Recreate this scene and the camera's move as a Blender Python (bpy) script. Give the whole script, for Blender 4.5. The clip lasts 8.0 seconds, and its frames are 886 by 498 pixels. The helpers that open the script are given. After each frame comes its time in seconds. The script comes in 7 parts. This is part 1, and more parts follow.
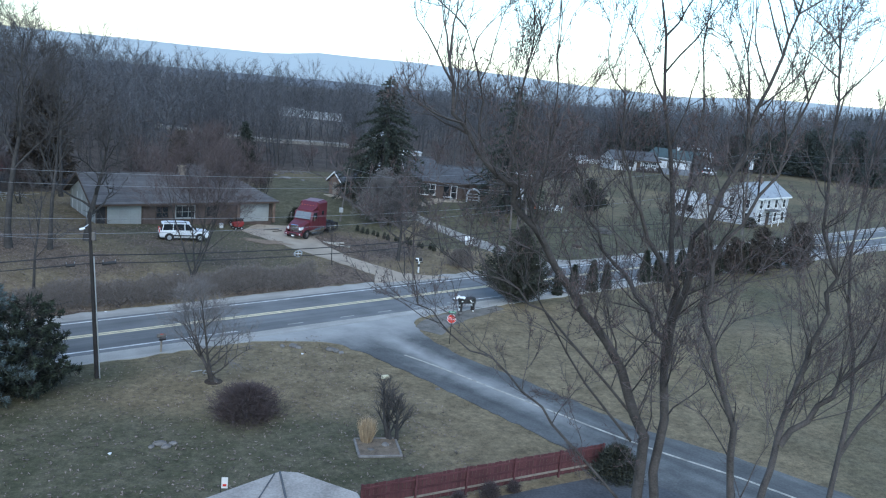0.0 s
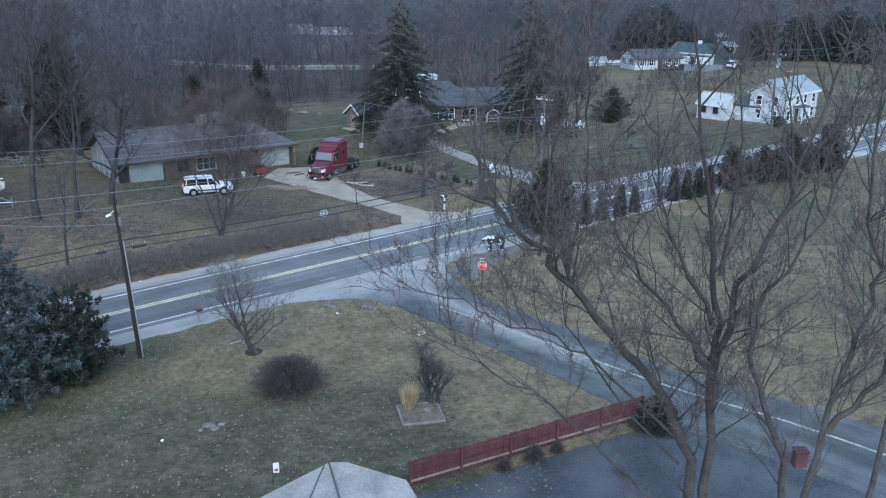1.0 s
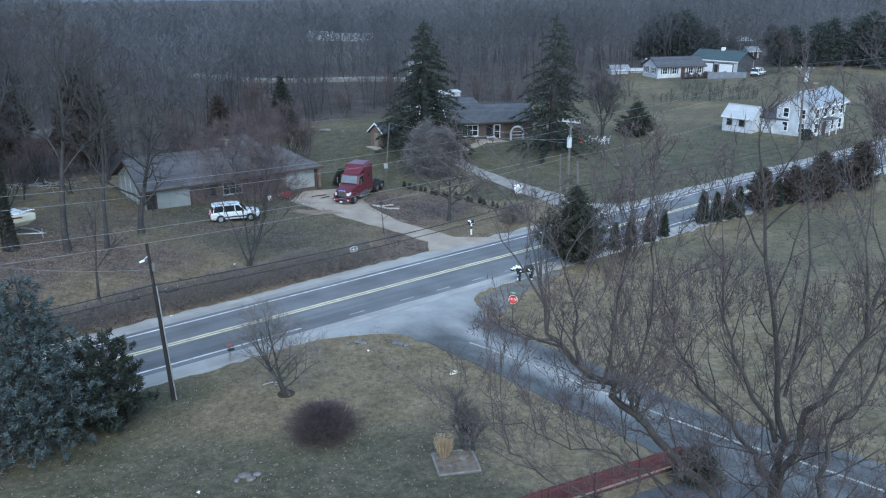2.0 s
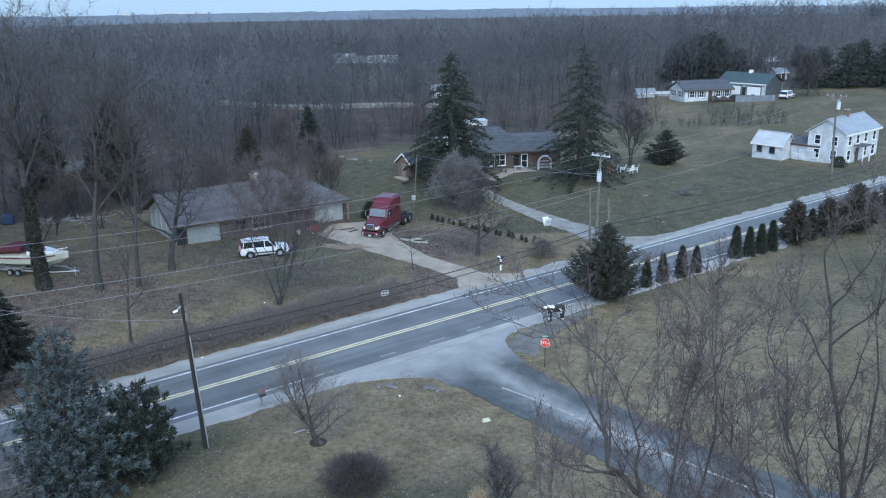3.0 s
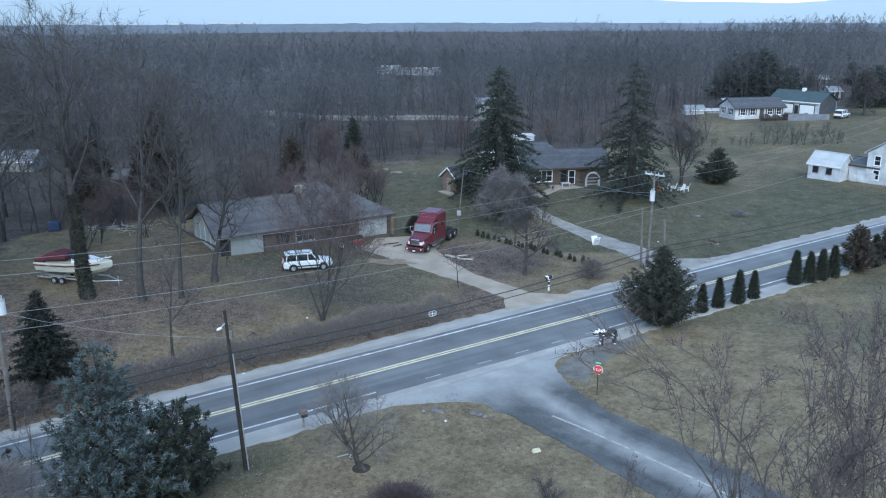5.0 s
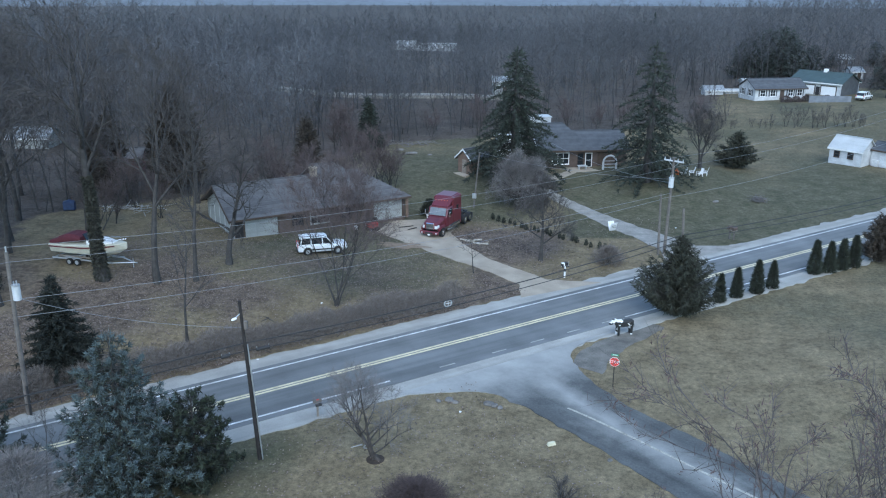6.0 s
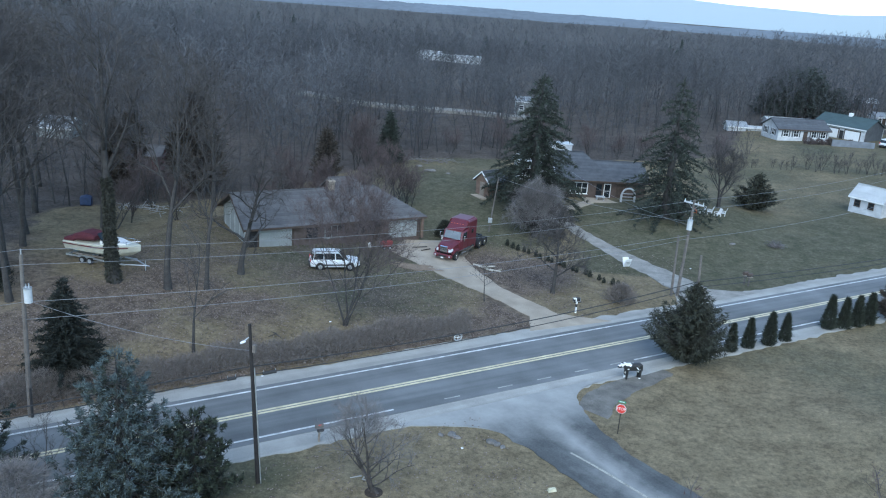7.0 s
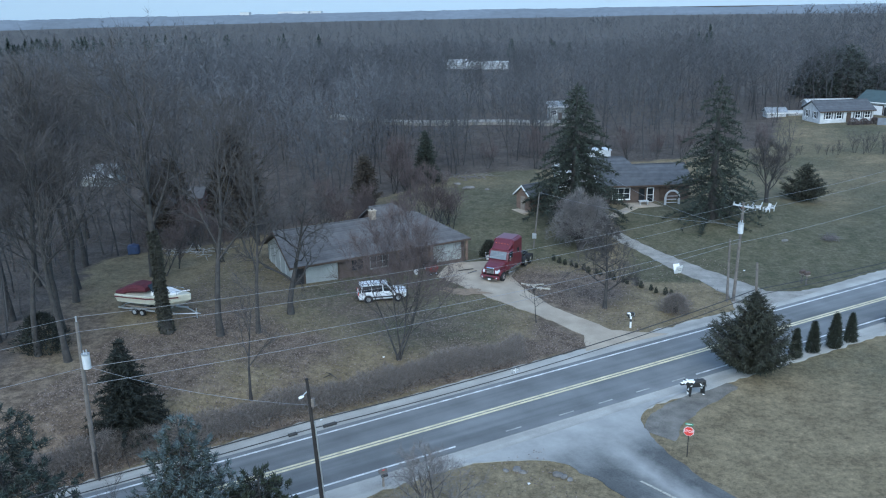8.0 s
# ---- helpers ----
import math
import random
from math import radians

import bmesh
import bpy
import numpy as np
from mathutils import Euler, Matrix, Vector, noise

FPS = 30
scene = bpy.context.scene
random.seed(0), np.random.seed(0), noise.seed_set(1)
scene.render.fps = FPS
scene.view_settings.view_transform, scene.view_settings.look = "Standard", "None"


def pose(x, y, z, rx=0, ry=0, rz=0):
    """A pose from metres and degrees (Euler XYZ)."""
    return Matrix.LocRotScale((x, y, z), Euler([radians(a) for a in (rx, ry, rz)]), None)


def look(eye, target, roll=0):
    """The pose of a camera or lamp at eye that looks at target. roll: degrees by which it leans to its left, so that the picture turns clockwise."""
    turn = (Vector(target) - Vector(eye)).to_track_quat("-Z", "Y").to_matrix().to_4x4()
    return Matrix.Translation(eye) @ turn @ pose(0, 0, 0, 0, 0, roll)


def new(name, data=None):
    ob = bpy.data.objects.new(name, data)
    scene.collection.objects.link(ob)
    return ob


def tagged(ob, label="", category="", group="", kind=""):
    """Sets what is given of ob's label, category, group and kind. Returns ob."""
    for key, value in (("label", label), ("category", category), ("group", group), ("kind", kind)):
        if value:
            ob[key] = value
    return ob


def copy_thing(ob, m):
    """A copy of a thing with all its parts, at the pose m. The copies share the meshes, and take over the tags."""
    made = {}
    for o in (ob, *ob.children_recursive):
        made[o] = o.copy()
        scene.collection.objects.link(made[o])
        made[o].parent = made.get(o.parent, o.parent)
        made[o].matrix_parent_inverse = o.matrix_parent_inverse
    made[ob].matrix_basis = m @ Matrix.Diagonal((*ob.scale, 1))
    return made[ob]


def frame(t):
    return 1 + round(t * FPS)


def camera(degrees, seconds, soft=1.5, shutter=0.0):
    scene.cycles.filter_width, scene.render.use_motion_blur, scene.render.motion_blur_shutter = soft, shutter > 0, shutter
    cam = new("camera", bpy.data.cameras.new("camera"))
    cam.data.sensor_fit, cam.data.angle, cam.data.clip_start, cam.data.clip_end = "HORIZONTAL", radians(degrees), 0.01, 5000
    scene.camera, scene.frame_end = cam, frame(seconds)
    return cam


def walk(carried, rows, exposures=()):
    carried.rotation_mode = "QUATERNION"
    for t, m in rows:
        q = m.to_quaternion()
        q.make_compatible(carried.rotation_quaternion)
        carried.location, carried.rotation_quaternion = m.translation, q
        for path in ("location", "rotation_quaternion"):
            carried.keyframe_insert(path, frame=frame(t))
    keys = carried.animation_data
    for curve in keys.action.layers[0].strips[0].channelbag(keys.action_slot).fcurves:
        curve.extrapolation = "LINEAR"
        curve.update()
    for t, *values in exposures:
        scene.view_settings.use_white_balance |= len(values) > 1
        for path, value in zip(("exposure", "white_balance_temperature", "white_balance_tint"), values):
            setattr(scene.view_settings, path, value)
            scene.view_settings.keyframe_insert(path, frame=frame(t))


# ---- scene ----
cam = camera(56.1, 8.0, soft=1.15)
PATH = [
    (0, (-1.354, 1.511, 18.759), (-1.285, 3.471, 18.365), 5.4),
    (0.5, (-1.364, 1.969, 20.026), (-1.307, 3.913, 19.563), 5.6),
    (1, (-1.679, 2.753, 21.823), (-1.659, 4.654, 21.202), 0.7),
    (1.5, (-1.979, 3.166, 23.101), (-1.98, 5.062, 22.465), -0.1),
    (1.7, (-2.2, 3.42, 23.514), (-2.208, 5.317, 22.882), -0.1),
    (2.8, (-2.93, 4.6, 25.54), (-3.006, 6.51, 24.953), -0.7),
    (3, (-3.042, 4.739, 25.813), (-3.125, 6.651, 25.231), -0.8),
    (3.5, (-3.359, 5.279, 26.123), (-3.464, 7.193, 25.553), -0.5),
    (4, (-3.6, 5.776, 26.038), (-3.739, 7.696, 25.497), -0.7),
    (4.2, (-3.738, 5.986, 25.966), (-3.886, 7.907, 25.432), -0.8),
    (5.3, (-4.14, 7.02, 25.721), (-4.32, 8.925, 25.138), 0.0),
    (5.5, (-4.146, 7.191, 25.919), (-4.332, 9.087, 25.312), 0.0),
    (6, (-4.405, 7.578, 26.478), (-4.606, 9.472, 25.868), 0.2),
    (6.5, (-4.641, 8.035, 27.101), (-4.88, 9.929, 26.506), -0.3),
    (7, (-4.947, 8.369, 27.923), (-5.172, 10.266, 27.331), 4.3),
    (7.5, (-5.323, 9.012, 28.673), (-5.607, 10.903, 28.087), 0.4),
    (8, (-5.681, 9.548, 29.586), (-6.004, 11.434, 29.003), -1.1),
]
EXPOSURES = [(0.0, 1.3, 6100, 2), (0.5, 1.47, 6150, 2), (1.0, 1.51, 6150, 2), (4.2, 1.55, 6100, 2), (8.0, 1.51, 6100, -1)]
walk(cam, [(t, look(eye, target, roll)) for t, eye, target, roll in PATH], EXPOSURES)


# ---------------------------------------------------------------- light
world = bpy.data.worlds.new("dusk_sky")
scene.world = world
world.use_nodes = True
wn = world.node_tree
wn.nodes.clear()
sky = wn.nodes.new("ShaderNodeTexSky")
sky.sky_type = "NISHITA"
sky.sun_disc = False
sky.sun_elevation, sky.sun_rotation = radians(38), radians(200)
sky.air_density, sky.dust_density, sky.ozone_density = 1.0, 0.6, 3.0
bgd = wn.nodes.new("ShaderNodeBackground")
bgd.inputs["Strength"].default_value = 0.13
wout = wn.nodes.new("ShaderNodeOutputWorld")
wn.links.new(sky.outputs[0], bgd.inputs["Color"])
wn.links.new(bgd.outputs[0], wout.inputs["Surface"])
sun_data = bpy.data.lights.new("sun", "SUN")
sun_data.energy, sun_data.angle, sun_data.color = 0.7, radians(50), (1.0, 0.98, 0.96)
sun = new("sun", sun_data)
sun.matrix_world = look((0, 0, 0), (-0.3, 0.85, -0.9))

# ---------------------------------------------------------------- materials


def mat(name, base, rough=0.8, metal=0.0, vary=0.25, scale=3.0, fine=40.0, bump=0.15, tint=None, spec=0.4, per_object=0.0):
    """A material with blotches and grain at two scales, and fine relief."""
    m = bpy.data.materials.new(name)
    m.use_nodes = True
    nt = m.node_tree
    b = nt.nodes["Principled BSDF"]
    b.inputs["Roughness"].default_value, b.inputs["Metallic"].default_value = rough, metal
    b.inputs["Specular IOR Level"].default_value = spec
    co = nt.nodes.new("ShaderNodeTexCoord")
    big, small = nt.nodes.new("ShaderNodeTexNoise"), nt.nodes.new("ShaderNodeTexNoise")
    big.inputs["Scale"].default_value, small.inputs["Scale"].default_value = scale, fine
    big.inputs["Detail"].default_value, small.inputs["Detail"].default_value = 5, 4
    for n in (big, small):
        nt.links.new(co.outputs["Object"], n.inputs["Vector"])
    add = nt.nodes.new("ShaderNodeMath")
    add.operation = "MULTIPLY_ADD"
    add.inputs[1].default_value, add.inputs[2].default_value = 0.6, 0.0
    nt.links.new(big.outputs["Fac"], add.inputs[0])
    add2 = nt.nodes.new("ShaderNodeMath")
    add2.operation = "MULTIPLY_ADD"
    add2.inputs[1].default_value = 0.4
    nt.links.new(small.outputs["Fac"], add2.inputs[0])
    nt.links.new(add.outputs[0], add2.inputs[2])
    ramp = nt.nodes.new("ShaderNodeValToRGB")
    dark = [c * (1 - vary) for c in base]
    lite = [min(1, c * (1 + vary)) for c in (tint or base)]
    ramp.color_ramp.elements[0].position, ramp.color_ramp.elements[1].position = 0.36, 0.64
    ramp.color_ramp.elements[0].color, ramp.color_ramp.elements[1].color = (*dark, 1), (*lite, 1)
    nt.links.new(add2.outputs[0], ramp.inputs["Fac"])
    col = ramp.outputs["Color"]
    if per_object:
        info = nt.nodes.new("ShaderNodeObjectInfo")
        mr = nt.nodes.new("ShaderNodeMapRange")
        mr.inputs["To Min"].default_value, mr.inputs["To Max"].default_value = 1 - per_object, 1 + per_object
        nt.links.new(info.outputs["Random"], mr.inputs["Value"])
        mul = nt.nodes.new("ShaderNodeMix")
        mul.data_type, mul.blend_type = "RGBA", "MULTIPLY"
        mul.inputs["Factor"].default_value = 1
        nt.links.new(col, mul.inputs["A"])
        nt.links.new(mr.outputs["Result"], mul.inputs["B"])
        col = mul.outputs["Result"]
    nt.links.new(col, b.inputs["Base Color"])
    if bump:
        bp = nt.nodes.new("ShaderNodeBump")
        bp.inputs["Strength"].default_value, bp.inputs["Distance"].default_value = bump, 0.05
        nt.links.new(add2.outputs[0], bp.inputs["Height"])
        nt.links.new(bp.outputs["Normal"], b.inputs["Normal"])
    return m


def islands(m, amount):
    """Lets each loose piece of a joined mesh differ in brightness."""
    nt = m.node_tree
    b = nt.nodes["Principled BSDF"]
    src = b.inputs["Base Color"].links[0].from_socket
    geo = nt.nodes.new("ShaderNodeNewGeometry")
    mr = nt.nodes.new("ShaderNodeMapRange")
    mr.inputs["To Min"].default_value, mr.inputs["To Max"].default_value = 1 - amount, 1 + amount
    nt.links.new(geo.outputs["Random Per Island"], mr.inputs["Value"])
    mul = nt.nodes.new("ShaderNodeMix")
    mul.data_type, mul.blend_type = "RGBA", "MULTIPLY"
    mul.inputs["Factor"].default_value = 1
    nt.links.new(src, mul.inputs["A"])
    nt.links.new(mr.outputs["Result"], mul.inputs["B"])
    nt.links.new(mul.outputs["Result"], b.inputs["Base Color"])
    return m


def streaked(m, degrees, amount):
    """Wear that runs along the way of travel."""
    nt = m.node_tree
    b = nt.nodes["Principled BSDF"]
    src = b.inputs["Base Color"].links[0].from_socket
    co, mp, no = nt.nodes.new("ShaderNodeTexCoord"), nt.nodes.new("ShaderNodeMapping"), nt.nodes.new("ShaderNodeTexNoise")
    mp.vector_type = "TEXTURE"
    mp.inputs["Rotation"].default_value = (0, 0, radians(degrees))
    mp.inputs["Scale"].default_value = (30, 0.9, 1)
    no.inputs["Scale"].default_value, no.inputs["Detail"].default_value = 1.0, 3
    mr = nt.nodes.new("ShaderNodeMapRange")
    mr.inputs["From Min"].default_value, mr.inputs["From Max"].default_value = 0.3, 0.7
    mr.inputs["To Min"].default_value, mr.inputs["To Max"].default_value = 1 - amount, 1 + amount
    mul = nt.nodes.new("ShaderNodeMix")
    mul.data_type, mul.blend_type = "RGBA", "MULTIPLY"
    mul.inputs["Factor"].default_value = 1
    nt.links.new(co.outputs["Object"], mp.inputs["Vector"])
    nt.links.new(mp.outputs["Vector"], no.inputs["Vector"])
    nt.links.new(no.outputs["Fac"], mr.inputs["Value"])
    nt.links.new(src, mul.inputs["A"])
    nt.links.new(mr.outputs["Result"], mul.inputs["B"])
    nt.links.new(mul.outputs["Result"], b.inputs["Base Color"])
    return m


asphalt = mat("asphalt", (0.138, 0.143, 0.144), 0.85, vary=0.14, scale=0.35, fine=25, tint=(0.16, 0.165, 0.166))
asphalt_dark = mat("dark_apron_asphalt", (0.055, 0.058, 0.064), 0.9, vary=0.25, scale=0.4, fine=9, tint=(0.085, 0.089, 0.096))
shoulder_mat = mat("pale_gravel_shoulder", (0.335, 0.325, 0.3), 0.95, vary=0.2, scale=0.5, fine=18)
concrete = mat("driveway_concrete", (0.36, 0.305, 0.24), 0.9, vary=0.18, scale=0.6, fine=12)
streaked(asphalt, 36.1, 0.22)
streaked(shoulder_mat, 36.1, 0.15)
asphalt_side = streaked(mat("side_road_asphalt", (0.1, 0.103, 0.102), 0.9, vary=0.3, scale=0.5, fine=9), -48, 0.3)
an = asphalt_side.node_tree
ab = an.nodes["Principled BSDF"]
asrc = ab.inputs["Base Color"].links[0].from_socket
aat = an.nodes.new("ShaderNodeAttribute")
aat.attribute_name = "dust"
ano, aco = an.nodes.new("ShaderNodeTexNoise"), an.nodes.new("ShaderNodeTexCoord")
ano.inputs["Scale"].default_value, ano.inputs["Detail"].default_value = 0.45, 10
ano.inputs["Roughness"].default_value = 0.7
an.links.new(aco.outputs["Object"], ano.inputs["Vector"])
ama = an.nodes.new("ShaderNodeMath")
ama.operation = "MULTIPLY_ADD"
ama.inputs[1].default_value = 0.9
an.links.new(ano.outputs["Fac"], ama.inputs[0])
an.links.new(aat.outputs["Fac"], ama.inputs[2])
amr = an.nodes.new("ShaderNodeMapRange")
amr.inputs["From Min"].default_value, amr.inputs["From Max"].default_value = 0.5, 1.4
an.links.new(ama.outputs[0], amr.inputs["Value"])
amx = an.nodes.new("ShaderNodeMix")
amx.data_type = "RGBA"
amx.inputs["B"].default_value = (0.4, 0.395, 0.375, 1)
an.links.new(amr.outputs["Result"], amx.inputs["Factor"])
an.links.new(asrc, amx.inputs["A"])
an.links.new(amx.outputs["Result"], ab.inputs["Base Color"])
corner_mat = mat("grey_corner_gravel", (0.16, 0.148, 0.13), 0.95, vary=0.35, scale=1.0, fine=14, bump=0.5)
gravel_drive = mat("pale_gravel_driveway", (0.27, 0.255, 0.23), 0.95, vary=0.3, scale=0.8, fine=10, bump=0.4)
white_line = mat("white_road_paint", (0.55, 0.55, 0.55), 0.7, vary=0.4, scale=1.5, fine=15)
yellow_line = mat("yellow_road_paint", (0.6, 0.53, 0.36), 0.7, vary=0.22, scale=1.5, fine=15)
centre_paint = mat("worn_cream_paint", (0.36, 0.345, 0.3), 0.8, vary=0.4, scale=2, fine=10)
faded_line = mat("faded_road_paint", (0.36, 0.36, 0.34), 0.8, vary=0.3, scale=2, fine=10)
bark = mat("grey_bark", (0.052, 0.049, 0.048), 0.95, vary=0.35, scale=2, fine=18, bump=0.5)
bark_near = mat("maple_bark", (0.068, 0.06, 0.057), 0.95, vary=0.4, scale=2.5, fine=22, bump=0.6)
twig = islands(mat("bare_twigs", (0.076, 0.07, 0.069), 0.95, vary=0.2, bump=0), 0.3)
dark_twig = islands(mat("dark_purple_twigs", (0.08, 0.062, 0.063), 0.95, vary=0.2, bump=0), 0.3)
maple_twig = islands(mat("maple_twigs", (0.095, 0.083, 0.083), 0.95, vary=0.2, bump=0), 0.3)
twig_pale = islands(mat("pale_twigs", (0.17, 0.158, 0.157), 0.95, vary=0.2, bump=0), 0.3)
twig_red = islands(mat("reddish_twigs", (0.105, 0.083, 0.082), 0.95, vary=0.2, bump=0), 0.3)
bud = islands(mat("red_buds", (0.105, 0.072, 0.07), 0.9, vary=0.2, bump=0), 0.3)
# bluish grey of these twigs holds the haze over the woods
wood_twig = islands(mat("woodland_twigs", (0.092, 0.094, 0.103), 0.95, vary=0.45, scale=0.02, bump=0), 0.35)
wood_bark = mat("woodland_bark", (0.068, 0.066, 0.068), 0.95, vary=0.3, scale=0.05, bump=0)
brush_twig = islands(mat("underwood_twigs", (0.105, 0.088, 0.085), 0.95, vary=0.3, scale=0.03, bump=0), 0.35)
ivy = islands(mat("ivy_leaves", (0.035, 0.036, 0.028), 0.8, vary=0.2, bump=0), 0.4)
needle_dark = islands(mat("blackish_spruce_needles", (0.02, 0.024, 0.02), 0.85, vary=0.25, scale=1, bump=0), 0.4)
needle_pine = islands(mat("grey_green_pine_needles", (0.038, 0.052, 0.047), 0.85, vary=0.25, scale=1, bump=0), 0.45)
needle_far = islands(mat("grey_green_white_pine_needles", (0.05, 0.062, 0.056), 0.85, vary=0.25, scale=1, bump=0), 0.4)
needle_deep = islands(mat("deep_green_pine_needles", (0.034, 0.044, 0.03), 0.85, vary=0.25, scale=1, bump=0), 0.45)
needle = islands(mat("dark_spruce_needles", (0.036, 0.044, 0.035), 0.85, vary=0.25, scale=1, bump=0), 0.4)
needle_blue = islands(mat("blue_spruce_needles", (0.085, 0.112, 0.117), 0.85, vary=0.25, scale=1, bump=0), 0.45)
needle_juniper = islands(mat("juniper_needles", (0.04, 0.043, 0.032), 0.85, vary=0.25, scale=1, bump=0), 0.4)
needle_arbor = islands(mat("arborvitae_needles", (0.035, 0.042, 0.03), 0.85, vary=0.25, scale=1, bump=0), 0.35)
needle_cedar = islands(mat("winter_cedar_needles", (0.055, 0.045, 0.036), 0.85, vary=0.25, scale=1, bump=0), 0.4)
hedge_twig = islands(mat("dry_hedge_twigs", (0.18, 0.158, 0.145), 0.95, vary=0.2, bump=0), 0.35)
dry_grass = islands(mat("dry_ornamental_grass", (0.45, 0.34, 0.22), 0.9, vary=0.2, bump=0), 0.3)
dead_leaf = islands(mat("dead_leaves", (0.19, 0.15, 0.128), 0.9, vary=0.25, bump=0), 0.6)
pole_wood = mat("weathered_pole_wood", (0.14, 0.125, 0.115), 0.9, vary=0.3, scale=2, fine=25, bump=0.4)
pole_dark = mat("dark_creosote_wood", (0.026, 0.023, 0.023), 0.9, vary=0.3, scale=2, fine=25, bump=0.4)
galv = mat("galvanised_steel", (0.5, 0.52, 0.54), 0.45, 0.7, vary=0.15, bump=0)
can_grey = mat("pale_grey_enamel", (0.52, 0.54, 0.56), 0.45, vary=0.12, bump=0)
wire_mat = mat("black_cable", (0.03, 0.03, 0.032), 0.6, vary=0.1, bump=0)
wire_grey = mat("aluminium_wire", (0.3, 0.31, 0.33), 0.5, 0.5, vary=0.1, bump=0)
white_paint = mat("white_siding_paint", (0.5, 0.51, 0.525), 0.65, vary=0.25, scale=0.8, fine=10, bump=0.05)
white_plain = mat("white_enamel", (0.78, 0.78, 0.78), 0.4, vary=0.06, bump=0)
pale_wall = mat("pale_grey_siding", (0.3, 0.315, 0.31), 0.75, vary=0.15, scale=0.7, fine=12)
roof_dark = mat("charcoal_shingles", (0.085, 0.09, 0.1), 0.9, vary=0.2, scale=1.2, fine=14, per_object=0.12)
roof_brown = mat("brown_grey_shingles", (0.1, 0.097, 0.1), 0.92, vary=0.22, scale=1.2, fine=14, per_object=0.14)
roof_grey = mat("pale_metal_roof", (0.36, 0.38, 0.4), 0.5, 0.3, vary=0.15, scale=1, fine=8)
roof_green = mat("green_metal_roof", (0.075, 0.105, 0.105), 0.55, 0.2, vary=0.12, scale=0.6, fine=8)
screen_grey = mat("blue_grey_boards", (0.17, 0.185, 0.21), 0.85, vary=0.2, scale=1, fine=12)
roof_white = mat("white_metal_roof", (0.48, 0.49, 0.49), 0.55, 0.1, vary=0.12, scale=0.5, fine=8)
brick_mat = mat("brown_red_brick", (0.17, 0.118, 0.092), 0.9, vary=0.25, scale=2, fine=20, per_object=0.2)
brick_dark = mat("dark_brown_brick", (0.1, 0.075, 0.065), 0.9, vary=0.25, scale=2, fine=20)
# near-black that paints the shade of set-back openings
recess_shade = mat("painted_recess_shade", (0.03, 0.03, 0.032), 0.9, vary=0.2, bump=0)
trim_brown = mat("brown_trim_wood", (0.07, 0.05, 0.04), 0.8, vary=0.2, fine=20)
red_fence_mat = mat("faded_red_fence_paint", (0.1, 0.037, 0.04), 0.85, vary=0.3, scale=1.5, fine=20, per_object=0.18)
truck_red = mat("dark_red_metallic_paint", (0.115, 0.02, 0.029), 0.36, 0.0, vary=0.08, bump=0, spec=0.6)
chrome = mat("chrome", (0.75, 0.76, 0.78), 0.15, 1.0, vary=0.05, bump=0)
rubber = mat("tyre_rubber", (0.025, 0.025, 0.027), 0.9, vary=0.2, fine=30)
black_paint = mat("black_steel", (0.03, 0.03, 0.032), 0.55, vary=0.15, bump=0)
car_white = mat("white_car_paint", (0.72, 0.74, 0.76), 0.3, vary=0.05, bump=0, spec=0.6)
red_plastic = mat("red_plastic", (0.24, 0.028, 0.028), 0.5, vary=0.12, bump=0)
blue_tarp = mat("blue_tarp", (0.03, 0.05, 0.11), 0.6, vary=0.2, bump=0.2)
boat_cream = mat("cream_gelcoat", (0.62, 0.6, 0.5), 0.35, vary=0.08, bump=0, spec=0.6)
boat_canvas = mat("maroon_canvas", (0.1, 0.025, 0.035), 0.9, vary=0.2, fine=25)
sign_red = mat("red_sign_sheeting", (0.6, 0.05, 0.04), 0.5, vary=0.06, bump=0)
sign_green = mat("green_sign_sheeting", (0.04, 0.25, 0.13), 0.5, vary=0.06, bump=0)
stone_mat = mat("field_stone", (0.17, 0.16, 0.15), 0.95, vary=0.3, scale=3, fine=20, per_object=0.2)
pale_timber = mat("bleached_timber", (0.4, 0.37, 0.32), 0.9, vary=0.25, fine=25)
timber = mat("grey_timber", (0.26, 0.22, 0.18), 0.9, vary=0.25, fine=25)
mulch = mat("dark_mulch", (0.05, 0.038, 0.03), 0.95, vary=0.3, fine=20, bump=0.5)
lawn_white = mat("pale_membrane_roof", (0.33, 0.305, 0.28), 0.9, vary=0.3, scale=0.8, fine=10)
orange_plastic = mat("orange_plastic", (0.6, 0.16, 0.06), 0.5, vary=0.1, bump=0)

glass = bpy.data.materials.new("window_glass")
glass.use_nodes = True
gb = glass.node_tree.nodes["Principled BSDF"]
gb.inputs["Base Color"].default_value = (0.02, 0.025, 0.03, 1)
gb.inputs["Roughness"].default_value, gb.inputs["Specular IOR Level"].default_value = 0.1, 0.4

# pale grey base paints the sky's reflection on the truck windscreen
sheen_glass = mat("windscreen_sky_sheen", (0.17, 0.19, 0.21), 0.12, vary=0.12, scale=2, bump=0, spec=0.6)
lens_glass = mat("clear_lamp_lens", (0.6, 0.62, 0.65), 0.15, vary=0.05, bump=0, spec=0.8)

# ---------------------------------------------------------------- mesh helpers


def part(name, bm, material, parent, label=""):
    me = bpy.data.meshes.new(name)
    bm.to_mesh(me)
    bm.free()
    me.materials.append(material)
    ob = new(name, me)
    ob.parent = parent
    if label:
        ob["label"] = label
    return ob


